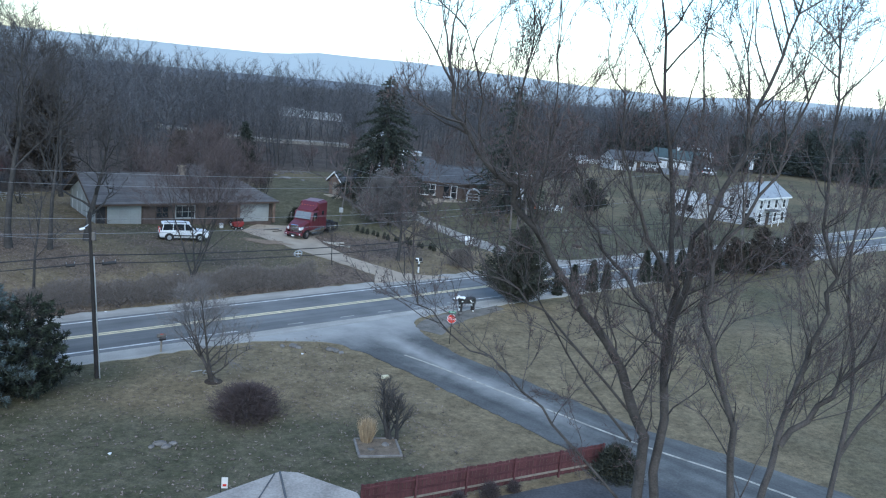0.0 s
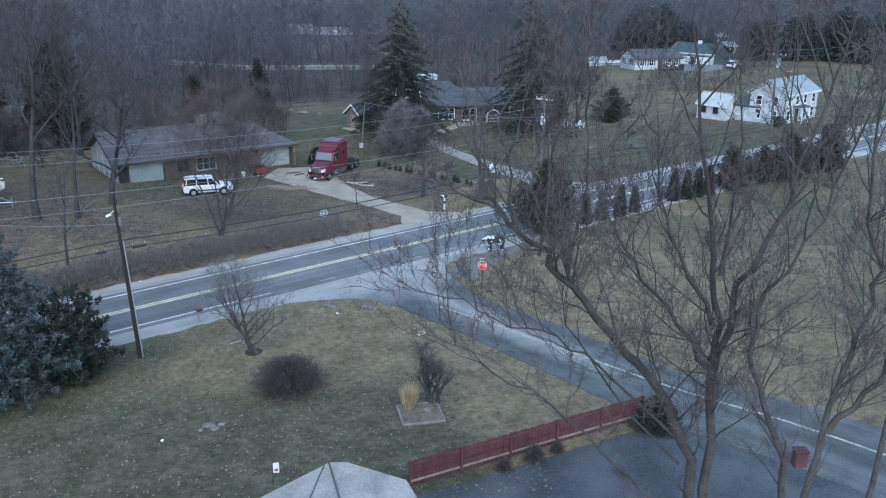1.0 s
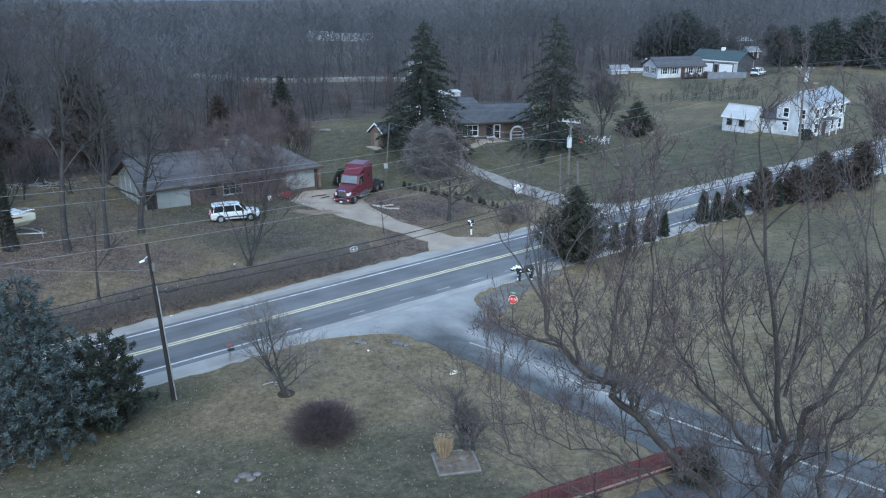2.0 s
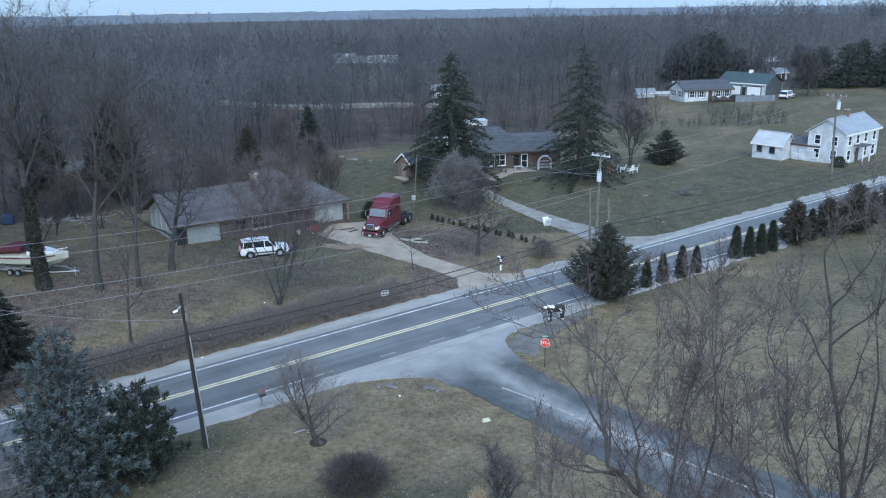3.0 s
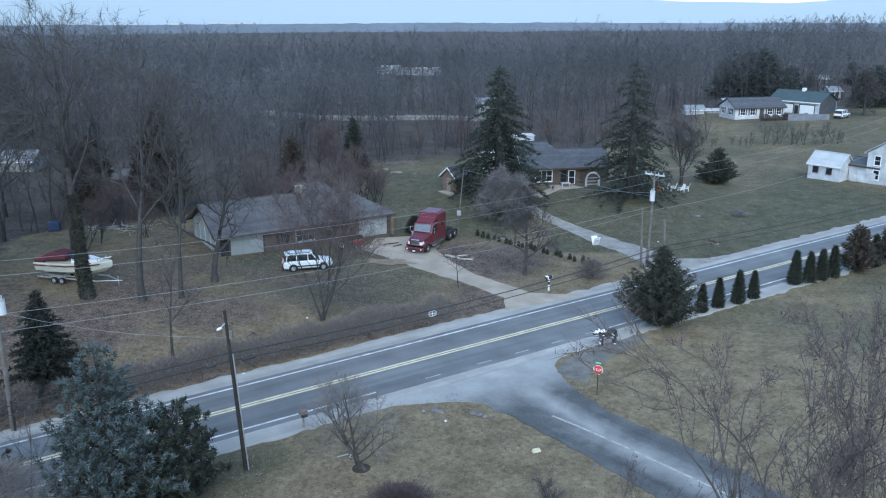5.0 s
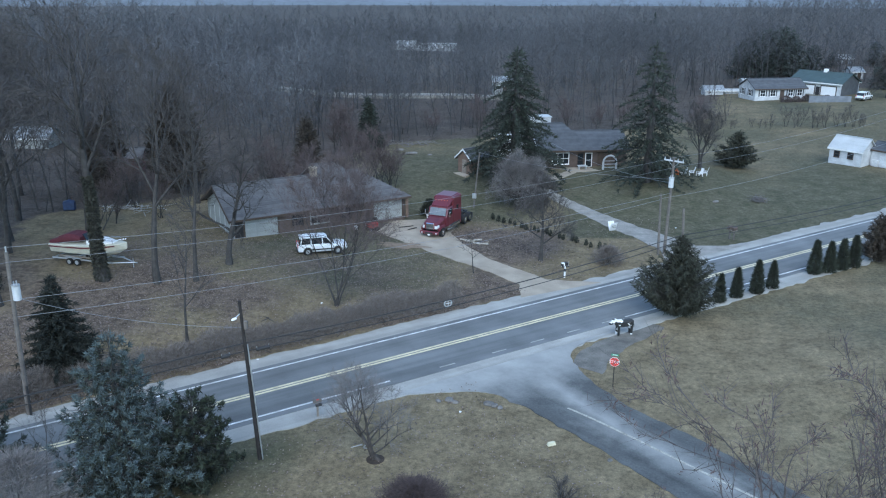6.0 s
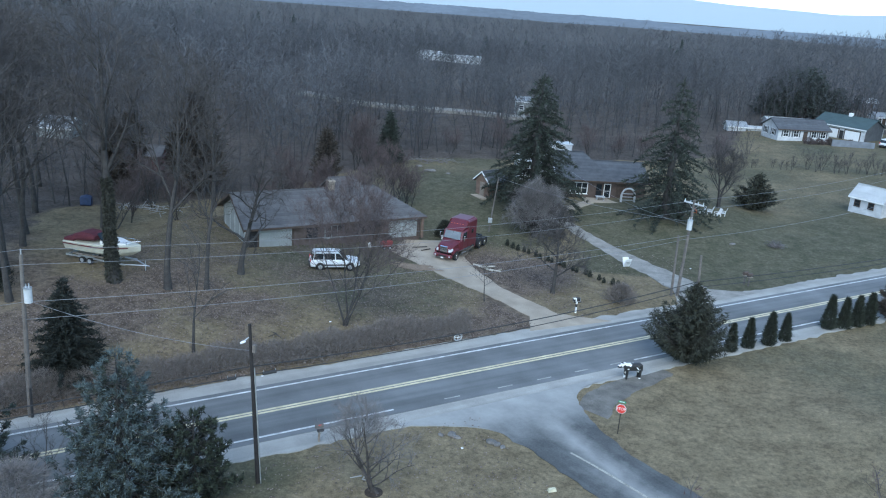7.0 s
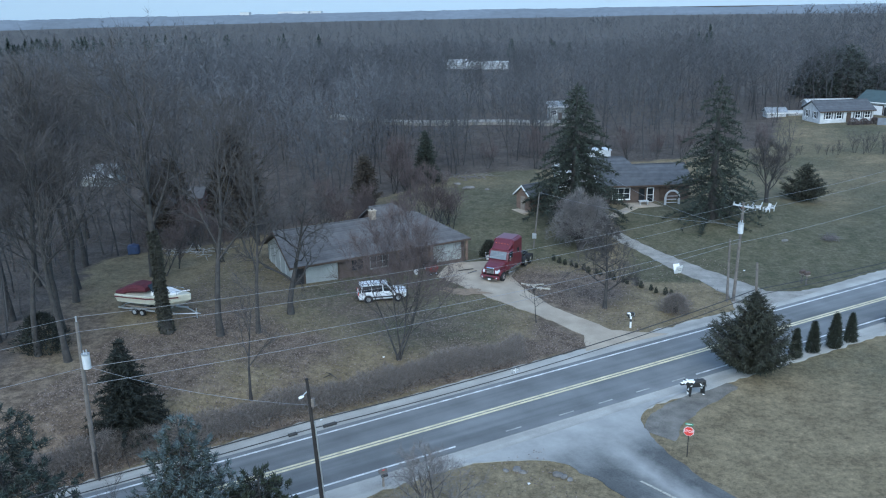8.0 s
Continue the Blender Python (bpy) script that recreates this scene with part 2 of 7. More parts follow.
def thing(name, x, y, z, rz=0.0, label="", category="", group="", kind=""):
    ob = new(name)
    ob.empty_display_size = 0.3
    ob.matrix_basis = pose(x, y, z, 0, 0, rz)
    return tagged(ob, label, category, group, kind)


def box(bm, c, s, m=None, bevel=0.0):
    r = bmesh.ops.create_cube(bm, size=1.0, matrix=Matrix.Translation(c) @ (m or Matrix.Identity(4)) @ Matrix.Diagonal((*s, 1)))
    if bevel:
        es = {e for v in r["verts"] for e in v.link_edges}
        bmesh.ops.bevel(bm, geom=list(es), offset=bevel, segments=1, affect="EDGES")
    return bm


def boxes(*items, bevel=0.0):
    bm = bmesh.new()
    for c, s in items:
        box(bm, c, s, bevel=bevel)
    return bm


def rod(bm, a, b, r0, r1=None, n=8):
    a, b = Vector(a), Vector(b)
    d = b - a
    m = Matrix.Translation((a + b) / 2) @ d.to_track_quat("Z", "Y").to_matrix().to_4x4()
    bmesh.ops.create_cone(bm, cap_ends=True, segments=n, radius1=r0, radius2=r0 if r1 is None else r1, depth=d.length, matrix=m)
    return bm


def rods(*items, n=8):
    bm = bmesh.new()
    for a, b, r in items:
        rod(bm, a, b, r, n=n)
    return bm


def solid(bm, ring, v):
    """A prism: the ring of points, swept by v."""
    a = [bm.verts.new(p) for p in ring]
    b = [bm.verts.new(Vector(p) + Vector(v)) for p in ring]
    n = len(ring)
    bm.faces.new(a[::-1])
    bm.faces.new(b)
    for i in range(n):
        bm.faces.new((a[i], a[(i + 1) % n], b[(i + 1) % n], b[i]))
    bmesh.ops.recalc_face_normals(bm, faces=bm.faces)
    return bm


def loft(sections, close=True):
    """Skin over rings with equal numbers of points."""
    bm = bmesh.new()
    rows = [[bm.verts.new(p) for p in ring] for ring in sections]
    n = len(rows[0])
    for a, b in zip(rows, rows[1:]):
        for i in range(n):
            bm.faces.new((a[i], a[(i + 1) % n], b[(i + 1) % n], b[i]))
    if close:
        bm.faces.new(rows[0][::-1])
        bm.faces.new(rows[-1])
    bmesh.ops.recalc_face_normals(bm, faces=bm.faces)
    return bm


def raw_mesh(name, verts, faces, materials, index=None):
    """A mesh from arrays: faces is a list of integer arrays, each of one face size."""
    me = bpy.data.meshes.new(name)
    me.vertices.add(len(verts))
    me.vertices.foreach_set("co", np.asarray(verts, np.float32).ravel())
    loops = np.concatenate([f.ravel() for f in faces]).astype(np.int32)
    sizes = np.concatenate([np.full(len(f), f.shape[1]) for f in faces])
    me.loops.add(len(loops))
    me.loops.foreach_set("vertex_index", loops)
    me.polygons.add(len(sizes))
    me.polygons.foreach_set("loop_start", np.concatenate([[0], np.cumsum(sizes)[:-1]]).astype(np.int32))
    for m in materials:
        me.materials.append(m)
    if index is not None:
        me.polygons.foreach_set("material_index", np.asarray(index, np.int32))
    me.update(calc_edges=True)
    me.validate()
    return me


# ---------------------------------------------------------------- ground form


def ease(a, b, v):
    t = max(0.0, min(1.0, (v - a) / (b - a)))
    return t * t * (3 - 2 * t)


ROAD_U, ROAD_N = Vector((0.808, 0.589, 0)), Vector((-0.589, 0.808, 0))
ROAD_Z = -0.3


def road_point(s, n, z=ROAD_Z):
    """s metres along the road, n metres across the plan."""
    p = ROAD_U * s + ROAD_N * n
    return Vector((p.x, p.y, z))


def ground_z(x, y):
    n = ROAD_N.x * x + ROAD_N.y * y
    far = ease(66.5, 75, n)
    bank = 0.075 * max(0.0, -x - 9) if x > -40 else 2.325 + 0.05 * (-x - 40)
    z = ROAD_Z + far * min(bank, 5.0)
    z += far * 1.8 * ease(100, 125, y) * ease(32, 12, x) * ease(-45, -15, x)
    z += far * 1.2 * ease(150, 190, y) * ease(10, 40, x)
    z += 1.5 * ease(1, 0, math.hypot((x - 26) / 16, (y - 62) / 14)) * ease(55, 50, n)
    r = math.hypot(x, y)
    z -= 22 * ease(200, 800, r) * max(ease(150, 40, x), ease(650, 1150, r))
    z += 5 * ease(110, 260, x) * ease(180, 420, y) * ease(1150, 700, r)
    z -= 26 * ease(800, 3800, r)
    return z + 0.026 * max(-110.0, min(110.0, x))


def inside(x, y, ring):
    hit = False
    for (x0, y0), (x1, y1) in zip(ring, ring[1:] + ring[:1]):
        if (y0 > y) != (y1 > y) and x < (x1 - x0) * (y - y0) / (y1 - y0) + x0:
            hit = not hit
    return hit


def axis(lo, hi, step, far):
    v = list(np.arange(lo, hi + 1e-6, step))
    up, s = [hi], step
    while up[-1] < far:
        s *= 1.28
        up.append(up[-1] + s)
    down, s = [lo], step
    while down[-1] > -far:
        s *= 1.28
        down.append(down[-1] - s)
    return np.array(down[:0:-1] + v + up[1:])


# where the open lawns end and the woods begin
CLEARING = [(-46, 20), (-52, 66), (-60, 92), (-46, 104), (-40, 112), (-34, 128), (-27, 140), (-8, 150), (14, 158), (30, 176), (36, 200), (42, 216), (92, 222), (120, 180), (140, 120), (120, 40), (60, 0), (-46, -20)]


def in_woods(x, y):
    return not inside(x, y, CLEARING)


gx, gy = axis(-90, 90, 1.5, 4600), axis(-20, 210, 1.5, 4600)
gv = np.array([(x, y, ground_z(x, y) + (0.05 * noise.noise((x * 0.25, y * 0.25, 0)) if abs(-0.589 * x + 0.808 * y - 60.2) > 9 else 0)) for y in gy for x in gx])
nx, ny = len(gx), len(gy)
ii = (np.arange(ny - 1)[:, None] * nx + np.arange(nx - 1)[None]).ravel()
gf = np.stack([ii, ii + 1, ii + nx + 1, ii + nx], 1)

ground_mat = bpy.data.materials.new("winter_turf_and_leaf_litter")
ground_mat.use_nodes = True
nt = ground_mat.node_tree
gbs = nt.nodes["Principled BSDF"]
gbs.inputs["Roughness"].default_value, gbs.inputs["Specular IOR Level"].default_value = 0.95, 0.15
gco = nt.nodes.new("ShaderNodeTexCoord")


def g_noise(scale, detail=6, rough=0.6):
    n = nt.nodes.new("ShaderNodeTexNoise")
    n.inputs["Scale"].default_value, n.inputs["Detail"].default_value, n.inputs["Roughness"].default_value = scale, detail, rough
    nt.links.new(gco.outputs["Object"], n.inputs["Vector"])
    return n.outputs["Fac"]


def g_ramp(src, c0, c1, p0=0.35, p1=0.65):
    r = nt.nodes.new("ShaderNodeValToRGB")
    r.color_ramp.elements[0].position, r.color_ramp.elements[1].position = p0, p1
    r.color_ramp.elements[0].color, r.color_ramp.elements[1].color = (*c0, 1), (*c1, 1)
    nt.links.new(src, r.inputs["Fac"])
    return r.outputs["Color"]


def g_mix(f, a, b, blend="MIX"):
    m = nt.nodes.new("ShaderNodeMix")
    m.data_type, m.blend_type = "RGBA", blend
    for k, v in (("Factor", f), ("A", a), ("B", b)):
        if isinstance(v, float):
            m.inputs[k].default_value = v
        else:
            nt.links.new(v, m.inputs[k])
    return m.outputs["Result"]


def g_attr(name):
    a = nt.nodes.new("ShaderNodeAttribute")
    a.attribute_name = name
    return a.outputs["Fac"]


def g_soft(src, wobble, amount):
    """An edge broken up by noise."""
    m = nt.nodes.new("ShaderNodeMath")
    m.operation = "MULTIPLY_ADD"
    m.inputs[1].default_value = amount
    nt.links.new(wobble, m.inputs[0])
    nt.links.new(src, m.inputs[2])
    r = nt.nodes.new("ShaderNodeMapRange")
    r.inputs["From Min"].default_value, r.inputs["From Max"].default_value = 0.25 + amount * 0.5, 0.75 + amount * 0.5
    nt.links.new(m.outputs[0], r.inputs["Value"])
    return r.outputs["Result"]


tan_turf = g_ramp(g_noise(0.5), (0.158, 0.13, 0.084), (0.24, 0.2, 0.131))
green_turf = g_ramp(g_noise(0.7), (0.078, 0.08, 0.05), (0.13, 0.122, 0.085))
litter = g_ramp(g_noise(0.9), (0.098, 0.078, 0.061), (0.212, 0.172, 0.134))
turf = g_mix(g_soft(g_attr("green"), g_noise(0.35, 8, 0.7), 0.9), tan_turf, green_turf)
ground_col = g_mix(g_soft(g_attr("litter"), g_noise(0.5, 8, 0.7), 0.8), turf, litter)
ground_col = g_mix(g_attr("thicket"), ground_col, g_ramp(g_noise(0.3), (0.055, 0.05, 0.048), (0.105, 0.095, 0.09)))
ground_col = g_mix(0.75, ground_col, g_ramp(g_noise(9, 8, 0.75), (0.55, 0.55, 0.55), (1.35, 1.33, 1.3), 0.3, 0.7), "MULTIPLY")
ground_col = g_mix(0.8, ground_col, g_ramp(g_noise(2.6, 8, 0.75), (0.5, 0.5, 0.52), (1.45, 1.4, 1.34), 0.34, 0.66), "MULTIPLY")
nt.links.new(ground_col, gbs.inputs["Base Color"])
gbump = nt.nodes.new("ShaderNodeBump")
gbump.inputs["Strength"].default_value, gbump.inputs["Distance"].default_value = 0.6, 0.12
nt.links.new(g_noise(6, 8, 0.7), gbump.inputs["Height"])
nt.links.new(gbump.outputs["Normal"], gbs.inputs["Normal"])

gme = raw_mesh("ground", gv, [gf], [ground_mat])
ground = tagged(new("ground", gme), "winter lawns, fields and leaf-strewn woodland floor", "ground", kind="structure")


def greenness(x, y):
    n = -0.589 * x + 0.808 * y
    if n < 56:
        # near lawn is greener towards the camera, field is tan
        lawn = max(ease(51, 42, y) * ease(4, -4, x - 0.3 * (42 - y)), 0.75 * ease(-13, -20, x) * ease(57, 50, y))
        return max(lawn, 0.5 * ease(4, 28, x + 0.15 * (y - 60))) + 0.35 * noise.noise((x * 0.1, y * 0.1, 17))
    right = (ease(8, 13, x) if y < 96 else ease(-4, 2, x)) * ease(135, 118, y) * 0.95 + ease(8, 16, x) * ease(118, 135, y) * 0.6
    back = 0.85 * ease(-26, -20, x) * ease(2, -6, x) * ease(99, 104, y) * ease(132, 124, y)
    yard = 0.7 * ease(70, 80, y) * ease(-8, -14, x) * ease(-40, -30, x)
    left = 0.4 * ease(80, 88, y) * ease(-34, -40, x)
    return max(right, back, yard, left) + 0.4 * noise.noise((x * 0.09, y * 0.09, 31)) - 0.05


def littered(x, y):
    n = -0.589 * x + 0.808 * y
    if in_woods(x, y):
        return 1.0
    if n < 66:
        return 0.0
    drift = max(0.25, min(1.15, 0.72 + 1.3 * noise.noise((x * 0.11, y * 0.11, 12)) + 0.5 * noise.noise((x * 0.33, y * 0.33, 2))))
    yard = drift * ease(65, 66.6, n) * ease(2, -4, x) * (1 - 0.75 * ease(76, 88, y) * ease(-10, -16, x)) * ease(104, 96, y)
    return min(0.9, yard)


def thicket(x, y):
    """Woodland floor of leaf litter and bare undergrowth, darker grey-brown, more so far off."""
    if not in_woods(x, y) or -0.589 * x + 0.808 * y < 70:
        return 0.0
    return 0.75 + 0.2 * ease(330, 620, math.hypot(x, y))


for name, fn in (("green", greenness), ("litter", littered), ("thicket", thicket)):
    at = gme.attributes.new(name, "FLOAT", "POINT")
    at.data.foreach_set("value", np.array([fn(x, y) for x, y, _ in gv], np.float32))

# ---------------------------------------------------------------- roads


def strip(name, left, right, material, parent=None, lift=0.03, steps=1, label="", category="", kind="structure", skirt=0.15, ragged=(0.0, 0.0)):
    """A thin slab between two edge lines; it follows the ground."""
    bm = bmesh.new()
    rows = []
    for k in range(len(left) - 1):
        for j in range(steps):
            f = j / steps
            rows.append((Vector(left[k]).lerp(Vector(left[k + 1]), f), Vector(right[k]).lerp(Vector(right[k + 1]), f)))
    rows.append((Vector(left[-1]), Vector(right[-1])))
    top = []
    for a, b in rows:
        u = (b - a).normalized()
        a = a + u * ragged[0] * (noise.noise((a.x * 0.9, a.y * 0.9, 2)) + 0.6 * noise.noise((a.x * 2.6, a.y * 2.6, 5)))
        b = b + u * ragged[1] * (noise.noise((b.x * 0.9, b.y * 0.9, 4)) + 0.6 * noise.noise((b.x * 2.6, b.y * 2.6, 8)))
        line = []
        for q in range(5):
            p = a.lerp(b, q / 4)
            line.append(bm.verts.new((p.x, p.y, ground_z(p.x, p.y) + lift)))
        top.append(line)
    for a, b in zip(top, top[1:]):
        for q in range(4):
            bm.faces.new((a[q], a[q + 1], b[q + 1], b[q]))
    bmesh.ops.recalc_face_normals(bm, faces=bm.faces)
    if sum(f.normal.z for f in bm.faces) < 0:
        bmesh.ops.reverse_faces(bm, faces=bm.faces)
    edges = [e for e in bm.edges if e.is_boundary]
    ext = bmesh.ops.extrude_edge_only(bm, edges=edges)
    for v in ext["geom"]:
        if isinstance(v, bmesh.types.BMVert):
            v.co.z -= skirt
    ob = part(name, bm, material, parent)
    if label:
        tagged(ob, label, category, kind=kind)
    return ob


def road_strip(name, s0, s1, n0, n1, material, lift, label="", category="", parent=None, kind="structure", ragged=(0.0, 0.0), step=20):
    k = max(2, int(abs(s1 - s0) / step))
    ss = [s0 + (s1 - s0) * i / k for i in range(k + 1)]
    return strip(name, [road_point(s, n0)[:2] for s in ss], [road_point(s, n1)[:2] for s in ss], material, parent, lift, 1, label, category, kind, 0.15, ragged)


road = road_strip("road", -220, 420, 56.4, 64.2, asphalt, 0.06, "grey two-lane asphalt road with worn wheel tracks", "road")
road_strip("shoulder_near", -220, 420, 54.6, 56.5, shoulder_mat, 0.04, "pale paved shoulder beside the road", "road shoulder", ragged=(0.35, 0.0), step=0.7)
road_strip("shoulder_far", -220, 420, 64.1, 66.0, shoulder_mat, 0.04, "pale gravelly shoulder beside the road", "road shoulder", ragged=(0.0, 0.45), step=0.7)
for n0 in (60.16, 60.5):
    road_strip("centre_line", -220, 420, n0 - 0.1, n0 + 0.1, yellow_line, 0.075, parent=road)
road_strip("edge_line", -220, 420, 63.55, 63.71, white_line, 0.075, parent=road)
road_strip("edge_line", -220, 24.5, 56.95, 57.11, white_line, 0.075, parent=road)
for s in (28.6, 33.2, 36.8, 40.4, 44.0):
    road_strip("edge_dash", s, s + 1.3, 56.98, 57.09, faded_line, 0.075, parent=road)
road_strip("edge_line", 46.5, 420, 56.95, 57.11, white_line, 0.075, parent=road)

SIDE_L = [(-13.5, 58.3), (-7.4, 59.3), (-4.5, 57.6), (-1.3, 54.3), (1.9, 50.5), (4.4, 47.5), (7.0, 44.4), (9.8, 41.4), (15.2, 36.8), (19.5, 32.5), (25, 27), (41, 11)]
SIDE_R = [(6.6, 73.4), (0.3, 68.0), (-0.8, 65.0), (0.4, 61.6), (2.6, 58.0), (5.8, 54.6), (9.0, 51.0), (11.6, 47.8), (14.6, 45.2), (21.2, 40.0), (31, 31), (48, 15)]


def smooth_line(pts, n=5):
    """A soft curve through the points."""
    p = [Vector(q) for q in pts]
    p = [p[0] * 2 - p[1]] + p + [p[-1] * 2 - p[-2]]
    out = []
    for a, b, c, d in zip(p, p[1:], p[2:], p[3:]):
        for k in range(n):
            t = k / n
            out.append(0.5 * (2 * b + (c - a) * t + (2 * a - 5 * b + 4 * c - d) * t * t + (3 * b - a - 3 * c + d) * t**3))
    return [tuple(q) for q in out + [p[-2]]]


side = strip("side_road", smooth_line(SIDE_L, 9), smooth_line(SIDE_R, 9), asphalt_side, None, 0.05, 1, "worn grey side road with a pale dusty mouth", "road", ragged=(0.3, 0.3))
dust = side.data.attributes.new("dust", "FLOAT", "POINT")
centre = [Vector(a).lerp(Vector(b), 0.5) for a, b in zip(smooth_line(SIDE_L), smooth_line(SIDE_R))]
dv = []
for v in side.data.vertices:
    p = Vector((v.co.x, v.co.y))
    n = -0.589 * p.x + 0.808 * p.y
    mid = min((p - c).length for c in centre)
    dv.append(max(0.72 * ease(48.5, 54.5, n), 0.6 * ease(1.7, 0.2, mid) * ease(29, 37, n)))
dust.data.foreach_set("value", np.array(dv, np.float32))
strip("corner_gravel", [(-0.8, 64.0), (-0.1, 66.4), (1.6, 68.6), (6.0, 72.3)], [(1.3, 62.6), (2.2, 65.4), (4.2, 68.2), (7.0, 71.4)], corner_mat, None, 0.035, 9, "grey gravel patch at the road corner", "gravel", ragged=(0.25, 0.25))
SC = [(-1.4, 57.3), (0.3, 55.8), (2.3, 53.9), (4.6, 51.6), (8.4, 47.8), (12.4, 44.0), (17.8, 39.6), (27, 30.2), (44, 13)]
strip("side_road_centre_line", smooth_line(SC), [(x + 0.13, y + 0.1) for x, y, in smooth_line(SC)], centre_paint, None, 0.064, 1, "worn cream line down the side road", "road marking")
strip("parking_apron", [(-2.3, 34.9), (2.7, 37.2), (6.1, 38.9), (9.2, 40.4), (11.4, 40.6)], [(4, 18), (12, 20), (18, 24), (22, 28), (24, 29)], asphalt_dark, None, 0.035, 4, "grey asphalt parking apron behind the red fence", "driveway")
strip("driveway", [(-20.4, 99.6), (-21.0, 94.8), (-14.0, 89.1), (-9.6, 86.0), (-5.0, 81.2), (-4.8, 77.6)], [(-12.4, 103.2), (-13.0, 96.8), (-11.6, 93.6), (-8.0, 88.3), (-2.4, 82.5), (2.6, 81.9)], concrete, None, 0.05, 9, "pale concrete driveway leading up to the garage", "driveway", ragged=(0.25, 0.25))
strip("driveway_gravel", [(-4.5, 114.5), (-2.0, 111.5), (2.4, 104.8), (7.0, 97.0), (9.4, 92.4), (9.4, 87.5)], [(-1.6, 114.5), (-0.6, 112.4), (3.8, 106.4), (9.4, 99.4), (13.4, 93.8), (18.4, 94.0)], gravel_drive, None, 0.05, 9, "grey driveway leading to the brick house", "driveway", ragged=(0.25, 0.25))

# ---------------------------------------------------------------- plants: generators


def tubes(segs, k):
    """Frustums for rows of (p0, p1, r0, r1)."""
    a = np.array([s[0] for s in segs], float)
    b = np.array([s[1] for s in segs], float)
    r = np.array([s[2:4] for s in segs], float)
    d = b - a
    d /= np.linalg.norm(d, axis=1, keepdims=True) + 1e-9
    ref = np.where(np.abs(d[:, 2:3]) < 0.9, [[0, 0, 1.0]], [[1.0, 0, 0]])
    u = np.cross(d, ref)
    u /= np.linalg.norm(u, axis=1, keepdims=True)
    w = np.cross(d, u)
    ang = np.arange(k) * 2 * np.pi / k
    ring = np.cos(ang)[None, :, None] * u[:, None] + np.sin(ang)[None, :, None] * w[:, None]
    v = np.concatenate([a[:, None] + ring * r[:, :1, None], b[:, None] + ring * r[:, 1:, None]], 1)
    base = (np.arange(len(segs)) * 2 * k)[:, None, None]
    i = np.arange(k)
    quad = np.stack([i, (i + 1) % k, (i + 1) % k + k, i + k], 1)[None]
    return v.reshape(-1, 3), (base + quad).reshape(-1, 4)


def slivers(p, d, w, rng):
    """Thin tapering pieces from p along d, w wide at the foot, three-sided so that they have body."""
    side = np.cross(d, rng.normal(size=d.shape))
    side /= np.linalg.norm(side, axis=1, keepdims=True) + 1e-9
    w = np.asarray(w).reshape(-1, 1)
    v = np.stack([p - side * w / 2, p + side * w / 2, p + d], 1)
    return v.reshape(-1, 3), np.arange(len(p) * 3).reshape(-1, 3)


def joined(name, pieces):
    """pieces: (verts, faces, material). One mesh."""
    vs, fs, idx, mats, off = [], [], [], [], 0
    for v, f, m in pieces:
        if m not in mats:
            mats.append(m)
        vs.append(v)
        fs.append(f + off)
        idx.append(np.full(len(f), mats.index(m)))
        off += len(v)
    return raw_mesh(name, np.concatenate(vs), fs, mats, np.concatenate(idx))


def grow(rng, start, d, length, radius, level, out, top, spread=0.7, up=0.06, kids=(4, 6), bits=5, wander=0.12):
    """One bough and, below it, its branches. out[level] gathers the segments."""
    p, d = np.array(start, float), np.array(d, float) / np.linalg.norm(d)
    pts = [p]
    for i in range(bits):
        d = d + rng.normal(size=3) * wander + np.array([0, 0, up])
        d /= np.linalg.norm(d)
        q = p + d * length / bits
        r0, r1 = radius * (1 - 0.75 * i / bits), radius * (1 - 0.75 * (i + 1) / bits)
        out.setdefault(level, []).append((p, q, r0, r1))
        p = q
        pts.append(p)
    if level < top:
        n = rng.integers(kids[0], kids[1] + 1)
        for j in range(n):
            f = 0.25 + 0.75 * (j + rng.random()) / n
            k = min(int(f * bits), bits - 1)
            base = pts[k] + (pts[k + 1] - pts[k]) * (f * bits - k)
            ax = rng.normal(size=3)
            ax -= d * (ax @ d)
            ax /= np.linalg.norm(ax)
            s = spread * (0.7 + 0.6 * rng.random())
            c = d * np.cos(s) + ax * np.sin(s)
            grow(rng, base, c, length * (0.62 - 0.25 * f) * (0.8 + 0.5 * rng.random()) + 0.25 * length * (1 - f), radius * (0.62 - 0.3 * f), level + 1, out, top, spread, up, kids, max(3, bits - 1), wander)
    return pts


